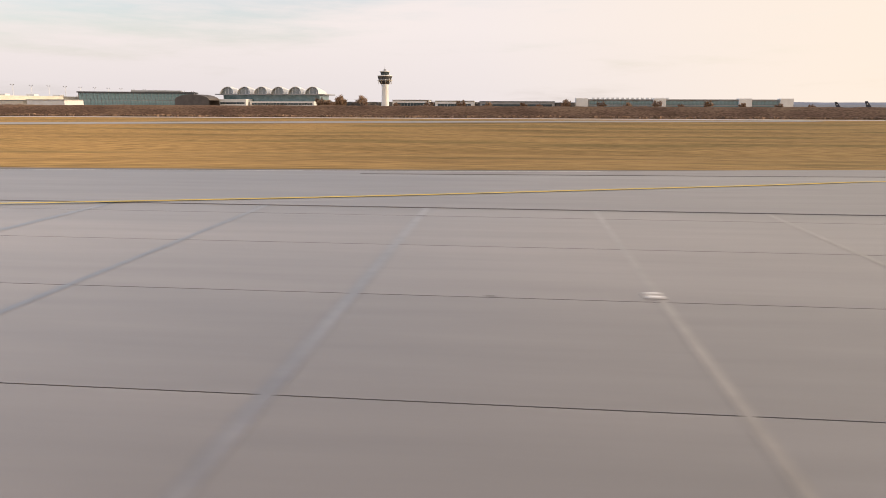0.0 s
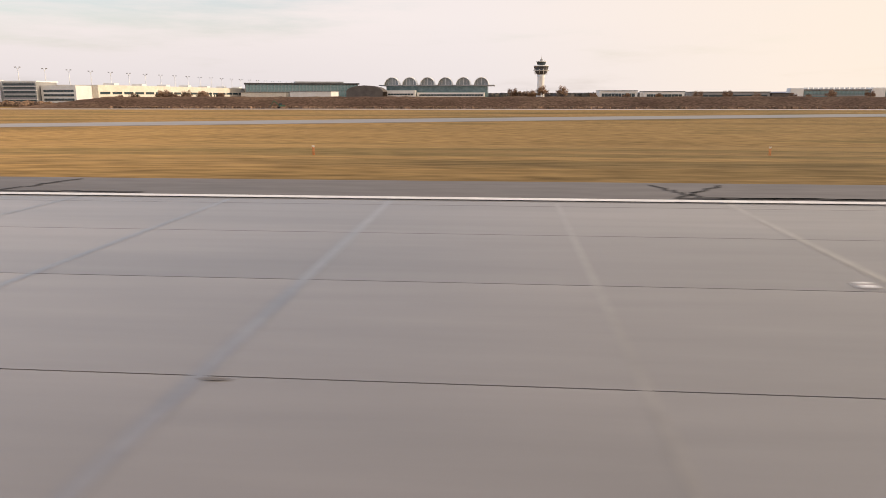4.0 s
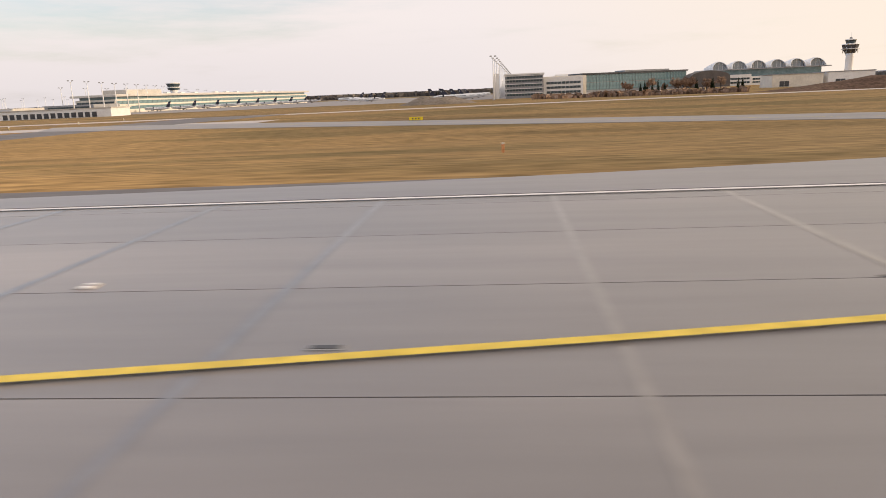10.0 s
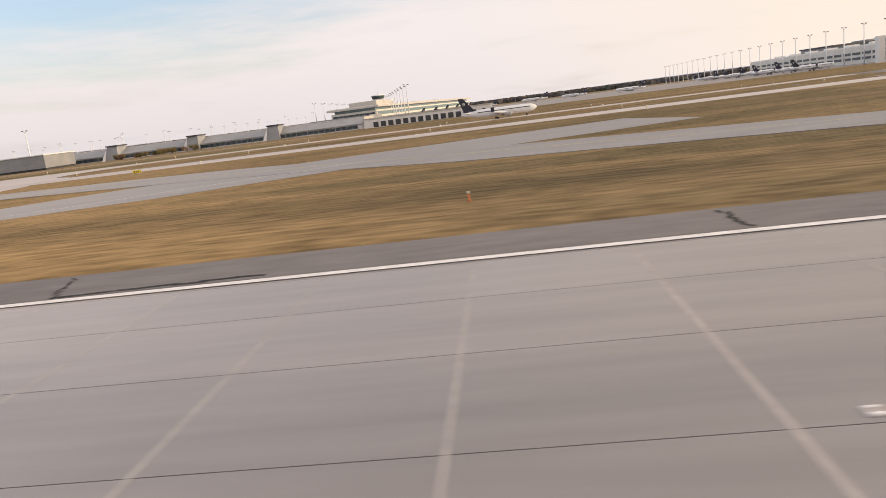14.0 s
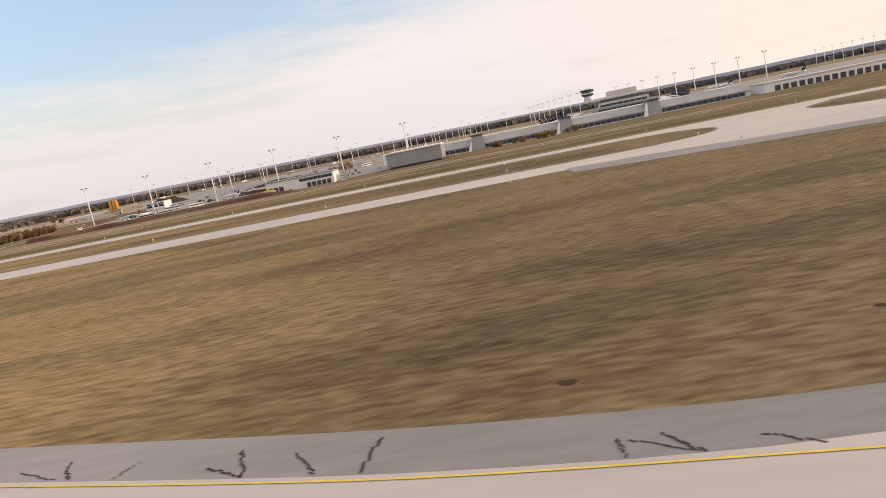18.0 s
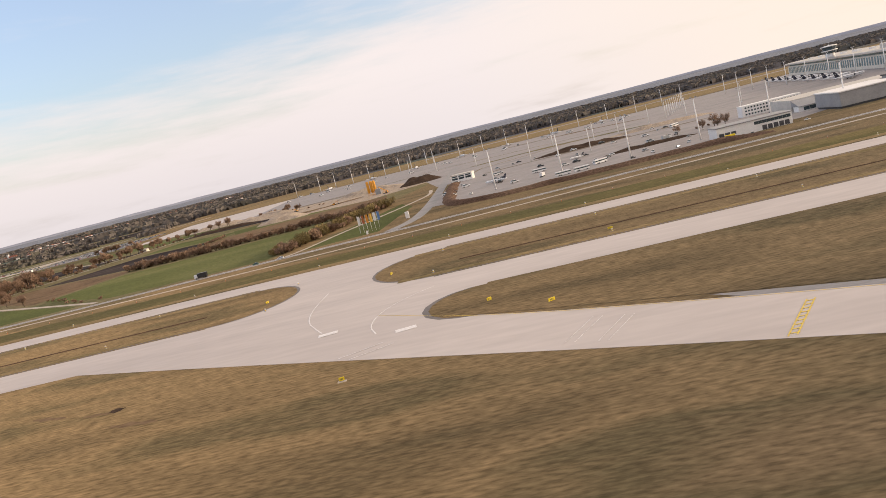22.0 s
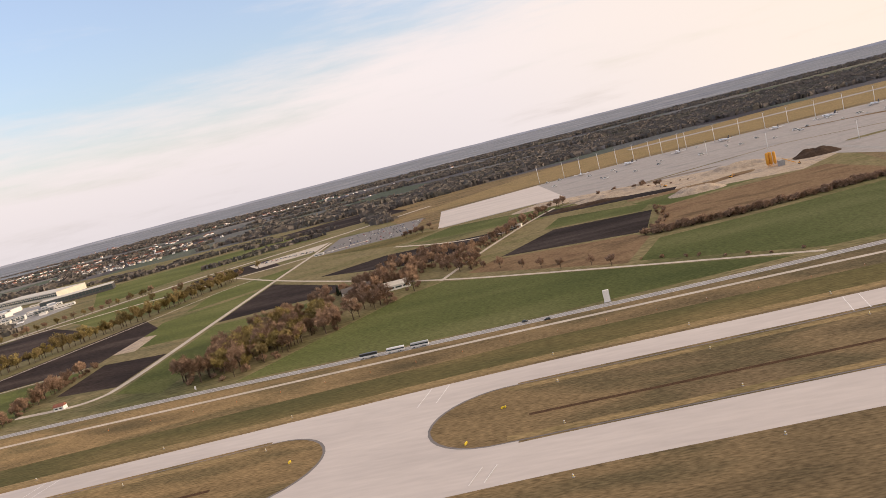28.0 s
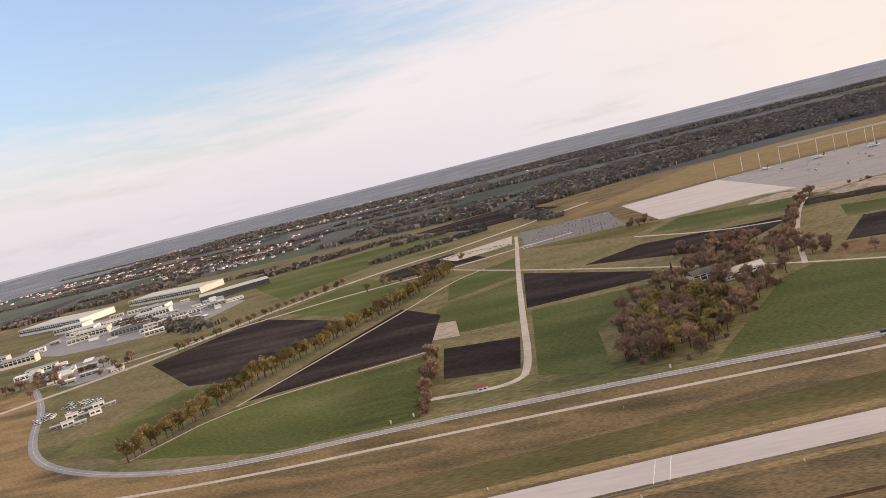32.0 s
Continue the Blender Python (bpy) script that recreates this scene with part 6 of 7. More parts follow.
for j, y in enumerate((1140, 1160, 1190, 1210, 1245, 1265, 1300, 1320)):
    for k in range(24):
        x = -2630 + 6.2 * k + 0.05 * (y - 1120)
        if traffic.random() < 0.62:
            park(x, y, 84 + traffic.uniform(-3, 3))
for k in range(34):
    park(-2670 - 3.4 * k, 1202 + 0.55 * k * 0 + traffic.choice((0, 14)), 80)
for x, y, a, w in ((-1968, 456.5, 176, 5), (-1950, 457.5, 176, 0), (-2290, 441, 0, 2), (-2275, 435, 180, 2), (-1640, 520, 20, 0), (-1655, 560, 40, 1), (-1610, 525, 0, 1), (-1570, 530, 20, 0), (-1580, 545, 70, 2),
                   (-1555, 620, 10, 1), (-1545, 640, 10, 2), (-1548, 660, 15, 0), (-1700, 620, 10, 1), (-1715, 600, 10, 0), (-1690, 560, 0, 2)):
    park(x, y, a, w)
for k in range(12):
    park(-1600 + 5 * (k % 6), 600 + 22 * (k // 6), 75)
for k in range(26):
    park(-3130 - traffic.uniform(0, 60), 640 + traffic.uniform(0, 70), traffic.uniform(0, 90), traffic.choice((0, 0, 1)), 1.7)


for k in range(46):
    park(-1850 + traffic.uniform(0, 260), 560 + traffic.uniform(0, 330), traffic.choice((0, 15, 80)), traffic.choice((0, 0, 1, 2)), traffic.uniform(1.0, 1.9))
for k in range(40):
    park(-2230 + traffic.uniform(0, 700), 1250 + traffic.uniform(0, 200), traffic.choice((0, 15, 80)), traffic.choice((0, 0, 0, 1)), traffic.uniform(1.2, 2.4))


def coach(paint, label):
    t = empty("coach", label, "coach", "coaches in a line on the road")
    box("body", -6.2, 6.2, -1.28, 1.28, .45, 1.9, CAR_COLS[0], t, c=.05)
    box("window_band", -6.15, 6.15, -1.25, 1.25, 1.9, 2.75, GLASS, t)
    box("roof", -6.2, 6.2, -1.28, 1.28, 2.75, 3.55, paint, t, c=.25)
    box("windscreen", 6.1, 6.28, -1.1, 1.1, 1.4, 3.1, GLASS, t)
    for sx in (-3.6, -2.3, 4.0):
        for sy in (-1.15, 1.15):
            lathe("wheel", [(.5, sy - .15), (.5, sy + .15)], TYRE, t, n=10, cx=sx, cy=.5, axis="y")
    return t


for x, y, paint, lab, a in ((-2398, 435.4, CAR_COLS[2], "white and black touring coach on the road", 180), (-2379, 435.6, CAR_COLS[0], "white touring coach on the road", 180), (-2362, 435.8, CAR_COLS[1], "silver-roofed touring coach on the road", 180)):
    at(coach(paint, lab), x, y, 0.09, a)
for x, y, a in ((-1745, 560, 10), (-1730, 562, 10), (-1712, 585, 30), (-1760, 640, 5), (-1600, 800, 40)):
    b = coach(CAR_COLS[0], "white apron bus parked on the concrete")
    b["group"] = "apron buses"
    at(b, x, y, 0.09, a)


def lorry(x, y, a, paint, label):
    t = empty("lorry", label, "lorry", x=x, y=y, z=0.09, turn=a)
    box("box_body", -5.0, 1.6, -1.25, 1.25, 1.0, 3.7, paint, t, c=.05)
    box("cab", 1.9, 4.0, -1.2, 1.2, .6, 3.0, CAR_COLS[0], t, c=.2)
    box("windscreen", 3.9, 4.06, -1.0, 1.0, 1.7, 2.7, GLASS, t)
    box("chassis", -5.0, 3.8, -.5, .5, .5, 1.0, DARK, t)
    for sx in (-4.0, -2.8, 2.8):
        for sy in (-1.05, 1.05):
            lathe("wheel", [(.5, sy - .16), (.5, sy + .16)], TYRE, t, n=10, cx=sx, cy=.5, axis="y")


lorry(-2008, 455, 178, CAR_COLS[2], "white lorry with a dark box body on the road")
lorry(-1625, 523, 10, SIGN_Y, "yellow airport vehicle before the hall")
lorry(-1760, 590, 70, CAR_COLS[0], "white supply truck on the apron")
lorry(-1640, 660, 20, CAR_COLS[1], "grey supply truck on the apron")


def excavator(x, y, a, paint):
    t = empty("excavator", "tracked excavator on the building site", "excavator", x=x, y=y, z=0.1, turn=a)
    for s in (-1.3, 1.3):
        box("track", -2.2, 2.2, s - .35, s + .35, 0, .9, TYRE, t, c=.3)
    box("cab", -.6, 1.2, .2, 1.2, .9, 3.0, GLASS, t, c=.1)
    box("engine_house", -2.3, .9, -1.3, 1.3, .9, 1.9, paint, t, c=.15)
    obj("boom", *limb_vf((1.0, 0, 1.5), (4.2, 0, 4.6), .35, .25, 4), paint, t)
    obj("stick", *limb_vf((4.2, 0, 4.6), (6.4, 0, 1.2), .25, .18, 4), paint, t)
    obj("bucket", *box_vf(5.9, 7.0, -.6, .6, .1, 1.2, .2), DARK, t)


excavator(-455, 421, 200, mat("plant_green", [(0.04, 0.10, 0.06), (0.06, 0.13, 0.08)], 2, 0.5))
for x, y, a in ((-2020, 900, 30), (-2090, 960, 140), (-1945, 880, 250), (-2150, 1050, 20)):
    excavator(x, y, a, SILO_Y)


# ---- silos, flags, pillars and small buildings ----
def silos():
    t = empty("silo_group", "group of orange-yellow cement silos", "silo")
    for k, (dx, dy) in enumerate(((0, 0), (4.4, .6), (8.8, 0), (4.2, 5))):
        s = lathe("silo", [(0.6, 3.0), (1.9, 5.6), (1.9, 17.6), (1.2, 18.6), (0.4, 18.9)], SILO_Y, t, n=12, cx=-1972 + dx, cy=908 + dy)
        for a in (0, 1.57, 3.14, 4.71):
            lathe("leg", [(.14, -.2), (.14, 6)], SILO_Y, s, n=5, cx=-1972 + dx + 1.6 * math.cos(a), cy=908 + dy + 1.6 * math.sin(a))
    box("mixer", -1962, -1955, 898, 904, -.2, 7, GREY, t, "grey mixing plant", c=.2)
    obj("conveyor", *limb_vf((-1944, 895, .8), (-1957, 901, 8.5), .6, .6, 4), SILO_Y, t)


silos()
FLAGC = [mat("flag_" + n, [c, [q * 1.1 for q in c]], 2, 0.9, 0.0, vary=0.05) for n, c in (("white", (.7, .68, .66)), ("rust", (.36, .12, .05)), ("orange", (.6, .26, .05)), ("amber", (.62, .38, .08)), ("pale", (.62, .64, .66)), ("blue", (.12, .22, .42)))]
for k, c in enumerate(FLAGC):
    t = empty("flagpole", "tall flagpole with a hanging banner on the grass", "flagpole", "flagpoles", x=-1899 + 2.7 * k, y=489 + 1.1 * k)
    lathe("pole", [(.12, -.2), (.07, 13)], WHITE_STEEL, t, n=6)
    vs = [(.12 + .9 * i + 0, .18 * math.sin(i * 2.1 + k), 12.8 - z * 1.5 - .12 * i) for z in range(5) for i in range(3)]
    vs += [(x, y + .05, z) for x, y, z in vs]
    fs = [(z * 3 + i, z * 3 + i + 1, z * 3 + i + 4, z * 3 + i + 3) for z in range(4) for i in range(2)]
    obj("banner", vs, fs + [tuple(15 + q for q in reversed(f)) for f in fs], c, t)

t = empty("sign_pillar", "tall white box-shaped sign pillar beside the road", "sign", x=-2234, y=447)
box("pillar", -2.0, 2.0, -1.1, 1.1, .3, 8.2, PAINTW, t, c=.15)
box("plinth", -2.3, 2.3, -1.4, 1.4, -.2, .3, GREY, t)
t = empty("sign_pillar", "white box-shaped sign pillar beside the service road", "sign", x=-1868, y=520)
box("pillar", -1.4, 1.4, -.8, .8, .3, 5, PAINTW, t, c=.12)
box("plinth", -1.6, 1.6, -1.0, 1.0, -.2, .3, GREY, t)
for x, y in ((-2532, 446), (-2728, 441), (-1890, 470), (-2712, 446)):
    t = empty("marker_post", "small white marker board at the roadside", "post", "roadside boards", x=x, y=y)
    box("board", -.6, .6, -.12, .12, 1.0, 3.6, PAINTW, t, c=.05)
    box("stake", -.08, .08, -.05, .05, -.2, 1.0, STEEL, t)


def shed(x, y, w, d, h, wall, roof, turn, label, name="shed", pitched=True):
    t = empty(name, label, "building", x=x, y=y, turn=turn)
    box("wall_block", -w / 2, w / 2, -d / 2, d / 2, -.3, h, wall, t)
    if pitched:
        r = h + d * .32
        obj("roof", [(-w / 2 - .4, -d / 2 - .5, h - .1), (w / 2 + .4, -d / 2 - .5, h - .1), (w / 2 + .4, d / 2 + .5, h - .1), (-w / 2 - .4, d / 2 + .5, h - .1), (-w / 2 - .4, 0, r), (w / 2 + .4, 0, r)],
            [(0, 1, 5, 4), (2, 3, 4, 5), (3, 0, 4), (1, 2, 5), (3, 2, 1, 0)], roof, t)
    else:
        box("roof", -w / 2 - .4, w / 2 + .4, -d / 2 - .4, d / 2 + .4, h, h + .6, roof, t)
    n = max(2, int(w / 7))
    windows(t, -w / 2 + .6, w / 2 - .6, -d / 2, h * .35, h * .65, n, GLASS, .06, 1.4)
    if w > 20 and h > 6:
        windows(t, -w / 2 + .6, w / 2 - .6, -d / 2, h * .72, h * .9, n, GLASS, .06, 1.4)
    return t


shed(-2459, 664, 30, 12, 9, CREAM, SLATE, 20, "old cream farm building among trees", "farm_house")
shed(-2424, 664, 40, 11, 5, PAINTW, ROOF, 12, "long white barn with a pale roof", "barn")
shed(-2440, 650, 8, 8, 4, PAINTW, SLATE, 12, "small white outbuilding beside the barn", "outbuilding")
shed(-2664, 477, 8, 6, 3.2, PAINTW, TILE, 8, "small white hut with a red roof by the lane", "hut")
shed(-1838, 772, 24, 14, 7.5, PAINTW, ROOF, -8, "white boxy building on the apron's edge", "apron_building", False)
shed(-2295, 905, 14, 5, 3, CREAM, ROOF, -20, "small pale shed by the field lane", "hut")
shed(-2636, 1125, 16, 6, 3.2, PAINTW, ROOF, 10, "white cabin by the car park", "cabin", False)
for k in range(9):
    shed(-3100 - 14 * (k % 3), 610 + 26 * (k // 3), 12, 5, 3 + (k % 2) * 2.8, PAINTW if k % 2 else GREY, ROOF, 35, "stacked site cabin by the roundabout", "site_cabin", False)
# industrial park
for x, y, w, d, h, m, a, lab in (
        (-3820, 1560, 210, 110, 15, PAINTW, -12, "large white logistics hall with a grey roof"), (-3560, 1640, 240, 90, 15, CREAM, -14, "long pale logistics hall"), (-3300, 1430, 150, 60, 13, DARK, 28, "long dark-walled factory hall"),
        (-3440, 1330, 70, 40, 12, PAINTW, 20, "white office building in the industrial park"), (-3520, 1240, 60, 34, 14, CREAM, 18, "cream office building in the industrial park"), (-3610, 1330, 60, 40, 11, PAINTW, 15, "white workshop hall in the industrial park"),
        (-3400, 1180, 70, 24, 10, GREY, 20, "grey workshop hall in the industrial park"), (-3560, 1080, 60, 24, 14, CREAM, 20, "yellowish office block with rows of windows"), (-3640, 1120, 40, 22, 16, CREAM, 20, "yellowish office block with rows of windows"),
        (-3340, 1240, 60, 18, 8, PAINTW, 25, "white row of small workshops"), (-3500, 1440, 60, 40, 10, PAINTW, 5, "white factory building in the industrial park"), (-3700, 1420, 70, 45, 12, PAINTW, 5, "white factory building in the industrial park"),
        (-3420, 960, 46, 18, 9, PAINTW, 30, "low white office building"), (-3360, 900, 40, 16, 8, GREY, 30, "low grey building by the industrial park"), (-3480, 880, 50, 18, 10, PAINTW, 30, "low white office building")):
    shed(x, y, w, d, h, m, ROOF if w > 100 else random.Random(x).choice((ROOF, GREY, SLATE)), a, lab, "industrial_hall", False)
ir = random.Random(41)
PARK = [(-3225, 1080), (-3200, 1260), (-3470, 1500), (-3690, 1490), (-3660, 1190), (-3480, 1080)]
YARD = [(-3185, 830), (-3260, 805), (-3440, 940), (-3330, 990)]
patch("factory_yard", PARK, 0.085, ROAD, "grey paved yards of an industrial park", "yard")
patch("factory_yard", YARD, 0.085, ROAD, "grey paved yards of an industrial park", "yard")
for poly, n in ((PARK, 58), (YARD, 14)):
    k = 0
    while k < n:
        x, y = ir.uniform(-3700, -3180), ir.uniform(800, 1520)
        if inside(x, y, poly):
            k += 1
            m = ir.choice((PAINTW, PAINTW, CREAM, GREY))
            shed(x, y, ir.uniform(14, 42), ir.uniform(8, 18), ir.uniform(3, 10), m, ir.choice((ROOF, PAINTW, ROOF, GREY)), 28 + ir.choice((0, 0, 90)), "pale flat-roofed workshop in the industrial park", "workshop", False)
# the villages beyond
vr = random.Random(21)
HOUSES = [shed(0, 0, 12, 9, 5.5, PAINTW, TILE, 0, "white village house with a red tiled roof", "village_house"), shed(0, 0, 15, 10, 5.5, CREAM, SLATE, 0, "cream village house with a dark roof", "village_house"), shed(0, 0, 10, 9, 5.5, PAINTW, SLATE, 0, "white village house with a dark roof", "village_house")]
fresh = [True] * 3


def house(x, y, a, size=1.0):
    k = vr.randrange(3)
    m = Matrix.Translation((x * U, y * U, 0)) @ Matrix.Rotation(radians(a), 4, "Z")
    ob = HOUSES[k] if fresh[k] else copy_thing(HOUSES[k], m)
    fresh[k] = False
    ob.matrix_basis, ob.scale = m, (size,) * 3
    ob["group"] = "village houses"


for cx, cy, sx, sy, n in ((-3750, 2420, 300, 170, 95), (-3620, 2200, 160, 60, 40)):
    for _ in range(n):
        house(cx + vr.gauss(0, sx * .55), cy + vr.gauss(0, sy * .55), vr.uniform(0, 180), vr.uniform(.75, 1.15))
vs, fs = [], []
for cx, cy, sx, sy, n in ((-4300, 2900, 700, 250, 120), (-3900, 3800, 700, 300, 90), (-5200, 3400, 600, 250, 60), (-4600, 4600, 1200, 400, 100), (-2600, 4400, 1200, 400, 50)):
    for _ in range(n):
        x, y, a = cx + vr.gauss(0, sx * .6), cy + vr.gauss(0, sy * .6), vr.uniform(0, 3.14)
        w, d, h = vr.uniform(4, 10), vr.uniform(3, 6), vr.uniform(3, 6)
        for v, f in (box_vf(-w, w, -d, d, -.3, h), ([(-w, -d, h), (w, -d, h), (w, d, h), (-w, d, h), (-w, 0, h + d * .6), (w, 0, h + d * .6)], [(0, 1, 5, 4), (2, 3, 4, 5), (3, 0, 4), (1, 2, 5)])):
            k = len(vs)
            vs += [(x + p * math.cos(a) - q * math.sin(a), y + p * math.sin(a) + q * math.cos(a), r) for p, q, r in v]
            fs += [(tuple(e + k for e in g), len(v) == 6) for g in f]
ob = obj("far_houses", vs, [g for g, _ in fs], [PAINTW, TILE])
for f, (_, r) in zip(ob.data.polygons, fs):
    f.material_index = int(r)
tagged(ob, "distant scattered white houses with red roofs", "houses", kind="stuff")
t = empty("village_church", "white church with a dark spire in the village", "church", x=-3620, y=2380)
box("nave", -14, 14, -6, 6, -.3, 9, PAINTW, t)
obj("nave_roof", [(-14.5, -6.5, 9), (14.5, -6.5, 9), (14.5, 6.5, 9), (-14.5, 6.5, 9), (-14.5, 0, 15), (14.5, 0, 15)], [(0, 1, 5, 4), (2, 3, 4, 5), (3, 0, 4), (1, 2, 5), (3, 2, 1, 0)], TILE, t)
box("steeple", -20, -14, -3, 3, -.3, 22, PAINTW, t)
lathe("spire", [(4.2, 22), (2.2, 27), (0.1, 36)], SLATE, t, n=8, cx=-17)


# ---- heaps of the building site ----
def heap(name, x, y, w, d, h, material, label, seed):
    rng = random.Random(seed)
    N, M = 22, 12
    vs = []
    for j in range(M + 1):
        for i in range(N + 1):
            u, v = i / N * 2 - 1, j / M * 2 - 1
            r = max(0.0, 1 - (abs(u) ** 2.4 + abs(v) ** 2.4) ** (1 / 2.4))
            vs.append((x + u * w / 2, y + v * d / 2, -.4 + h * min(1, r * 1.9) * (0.75 + 0.5 * noise.noise((u * 3 + seed, v * 3, 0))) + (r > 0) * .2))
    fs = [(j * (N + 1) + i, j * (N + 1) + i + 1, (j + 1) * (N + 1) + i + 1, (j + 1) * (N + 1) + i) for j in range(M) for i in range(N)]
    return tagged(obj(name, vs, fs, material, smooth=True), label, "heap")


for x, y, w, d, h, m, lab in ((-838, 500, 56, 34, 5.5, SPOIL, "grey-brown heap of excavated gravel"), (-2075, 850, 70, 40, 8, SAND, "heap of sand on the building site"), (-2150, 1000, 120, 50, 7, SAND, "long heap of pale gravel"),
                              (-1985, 980, 110, 40, 8, SAND, "heap of grey gravel beside the apron"), (-1905, 930, 60, 40, 9, EARTH, "heap of dark excavated earth"), (-2250, 1060, 110, 40, 6, SAND, "long heap of pale sand on the site"), (-2200, 960, 120, 24, 4, EARTH, "bank of dark earth"),
                              (-1660, 640, 90, 16, 3, EARTH, "low bank of dark earth"), (-1700, 830, 120, 30, 5, EARTH, "bank of excavated earth"), (-1600, 880, 140, 26, 5, SAND, "long bank of gravel")):
    heap("spoil_mound", x, y, w, d, h, m, lab, int(abs(x)) % 97)


# ---- airfield signs and lights ----
SIGN_BACK = mat("sign_back", [(0.42, 0.27, 0.12), (0.50, 0.33, 0.16)], 3, 0.7, 0.1, fine=0.5, vary=0.15)


def taxi_sign(x, y, turn, w=2.4, face=None, label="yellow taxiway sign board on the grass", legend=True):
    z = ground_z(x, y)
    t = empty("taxiway_sign", label, "sign", "taxiway signs", x=x, y=y, z=z, turn=turn)
    box("board", -w / 2, w / 2, -.14, .14, .25, 1.15, face or SIGN_Y, t, c=.03)
    box("frame", -w / 2 - .08, w / 2 + .08, -.1, .1, .18, .25, DARK, t)
    for s in (-w * .35, w * .35):
        box("leg", s - .05, s + .05, -.05, .05, -.1, .18, STEEL, t)
    box("slab", -w / 2 - .5, w / 2 + .5, -.8, .8, -.15, .03, GRAVEL, t)
    for k in range(3 if legend else 0):
        box("legend_bar", -w * .3 + k * w * .22, -w * .3 + k * w * .22 + w * .1, -.17, -.13, .45, .95, DARK, t)


for x, y, a, w in ((-732, 82, 10, 1.8), (-818, 205, 10, 4), (-1244, 228, 12, 2.8), (-1306, 182, 10, 2.2), (-1231.6, 128.4, 10, 2.4), (-1781, 198, 30, 2.2), (-1800, 215, 30, 1.6), (-2099, 222, 10, 1.8),
                   (-1750, 288, 0, 2), (-1846, 300, 80, 2), (-1905, 300, 80, 2), (-2318, 268, 70, 2.4), (-2302, 300, 20, 2.6), (-2405, 285, 80, 2), (-1838, 166, 10, 1.4)):
    taxi_sign(x, y, a, w)
for x, y, w in ((-979, 143, 5), (-913, 139, 5.5), (-910, 98, 5), (-480, 118, 3), (-520, 96, 3), (-546, 80, 3)):
    taxi_sign(x, y, 4, w, FLAGC[0] if w > 4 else DARK, "long plain white board on the grass" if w > 4 else "dark sign board seen from behind on the grass", w < 4)


for x, y, a in ((-1630, 123.6, 20), (-1585, 101.8, 24)):
    taxi_sign(x, y, a, 2.3, SIGN_BACK, "tan back of a low taxiway sign on the grass", False)


def small_light(name, paint, label):
    t = empty(name, label, "light", "airfield lights")
    lathe("base", [(.28, -.05), (.26, .12)], GREY, t, n=8)
    lathe("stem", [(.07, .1), (.07, .42)], paint, t, n=6)
    lathe("lens", [(.13, .42), (.15, .55), (.05, .66)], WHITE_STEEL, t, n=8)
    return t


ELIGHT = small_light("edge_light", SIGN_Y, "small yellow-stemmed taxiway edge light in the grass")
POST = empty("marker_stake", "orange and white marker stake in the grass", "stake", "marker stakes")
lathe("stake", [(.10, -.1), (.08, 1.0)], ORANGE, POST, n=6)
lathe("cap", [(.11, 1.0), (.10, 1.25)], WHITE_STEEL, POST, n=6)
first_small = {ELIGHT.name: True, POST.name: True}


def put(src, x, y, size=1.0):
    m = Matrix.Translation((x * U, y * U, ground_z(x, y) * U))
    ob = src if first_small[src.name] else copy_thing(src, m)
    first_small[src.name] = False
    ob.matrix_basis, ob.scale = m, (size,) * 3


for k in range(26):
    x = -1000 - 75 * k
    for y in (283, 333, 375, 236):
        if not (y == 236 and -1990 < x < -1500) and not (-1900 < x < -1850) and not (-2400 < x < -2320):
            put(ELIGHT, x, y + drift(x), 2.0)
sr = random.Random(8)
for k in range(46):
    put(POST, -60 - 46 * k + sr.uniform(-9, 9), sr.choice((48, 52, 56, 62)) + sr.uniform(-4, 4), 0.6) if k not in (0, 1, 10, 11, 12, 13, 14, 15, 18, 19, 20, 25, 26, 27, 28, 30, 31, 32) else None
for k in range(40):
    put(POST, -1400 - 30 * k, 408 + drift(-1400 - 30 * k) * .3, 1.0)
LAMP = empty("inset_light", "pair of pale inset lights in the runway concrete", "light", "inset runway lights")
for dy in (-.17, .09):
    box("lens", -.15, .15, dy, dy + .09, .0, .035, WHITE, LAMP, c=.012)
box("steel_plate", -.2, .2, -.2, .2, -.02, .010, SEAL, LAMP)
PLATE = empty("drain_cover", "dark steel cover plate in the runway shoulder", "cover", "cover plates")
box("plate", -.22, .22, -.07, .07, 0, .02, DARK, PLATE, c=.006)
box("rim", -.27, .27, -.11, .11, -.02, .008, GREY, PLATE)
for k in range(51):
    x = float(np.interp(k, (0, 1, 2, 3, 4, 5, 12, 13, 14, 15, 16, 19, 22, 26, 27, 28, 29, 30, 31, 34, 50), (-48.8, -73.5, -101.4, -126.5, -151.7, -179.7, -367.5, -394.6, -419.5, -449.6, -474.2, -560.3, -638.8, -748.9, -772.5, -801.6, -825.6, -854.2, -877.5, -957.7, -1380)))
    copy_thing(LAMP, Matrix.Translation((x * U, 13.6 * U, (crown(x) + .012) * U))) if k else at(LAMP, x, 13.6, crown(x) + .012)
for k, (x, y) in enumerate(((-558.3, 25.9), (-489, 26.6), (-622.8, 26.1), (-628, 32.9), (-117.5, 13.7), (-120.3, 13.3), (-108.6, 13.6), (-795.7, 9.9), (-879.4, 10.3), (-963.6, 16.9), (-962.4, 16.8))):
    z = crown(x) + (.05 if y > 20 else .012)
    copy_thing(PLATE, Matrix.Translation((x * U, y * U, z * U))) if k else at(PLATE, x, y, z)
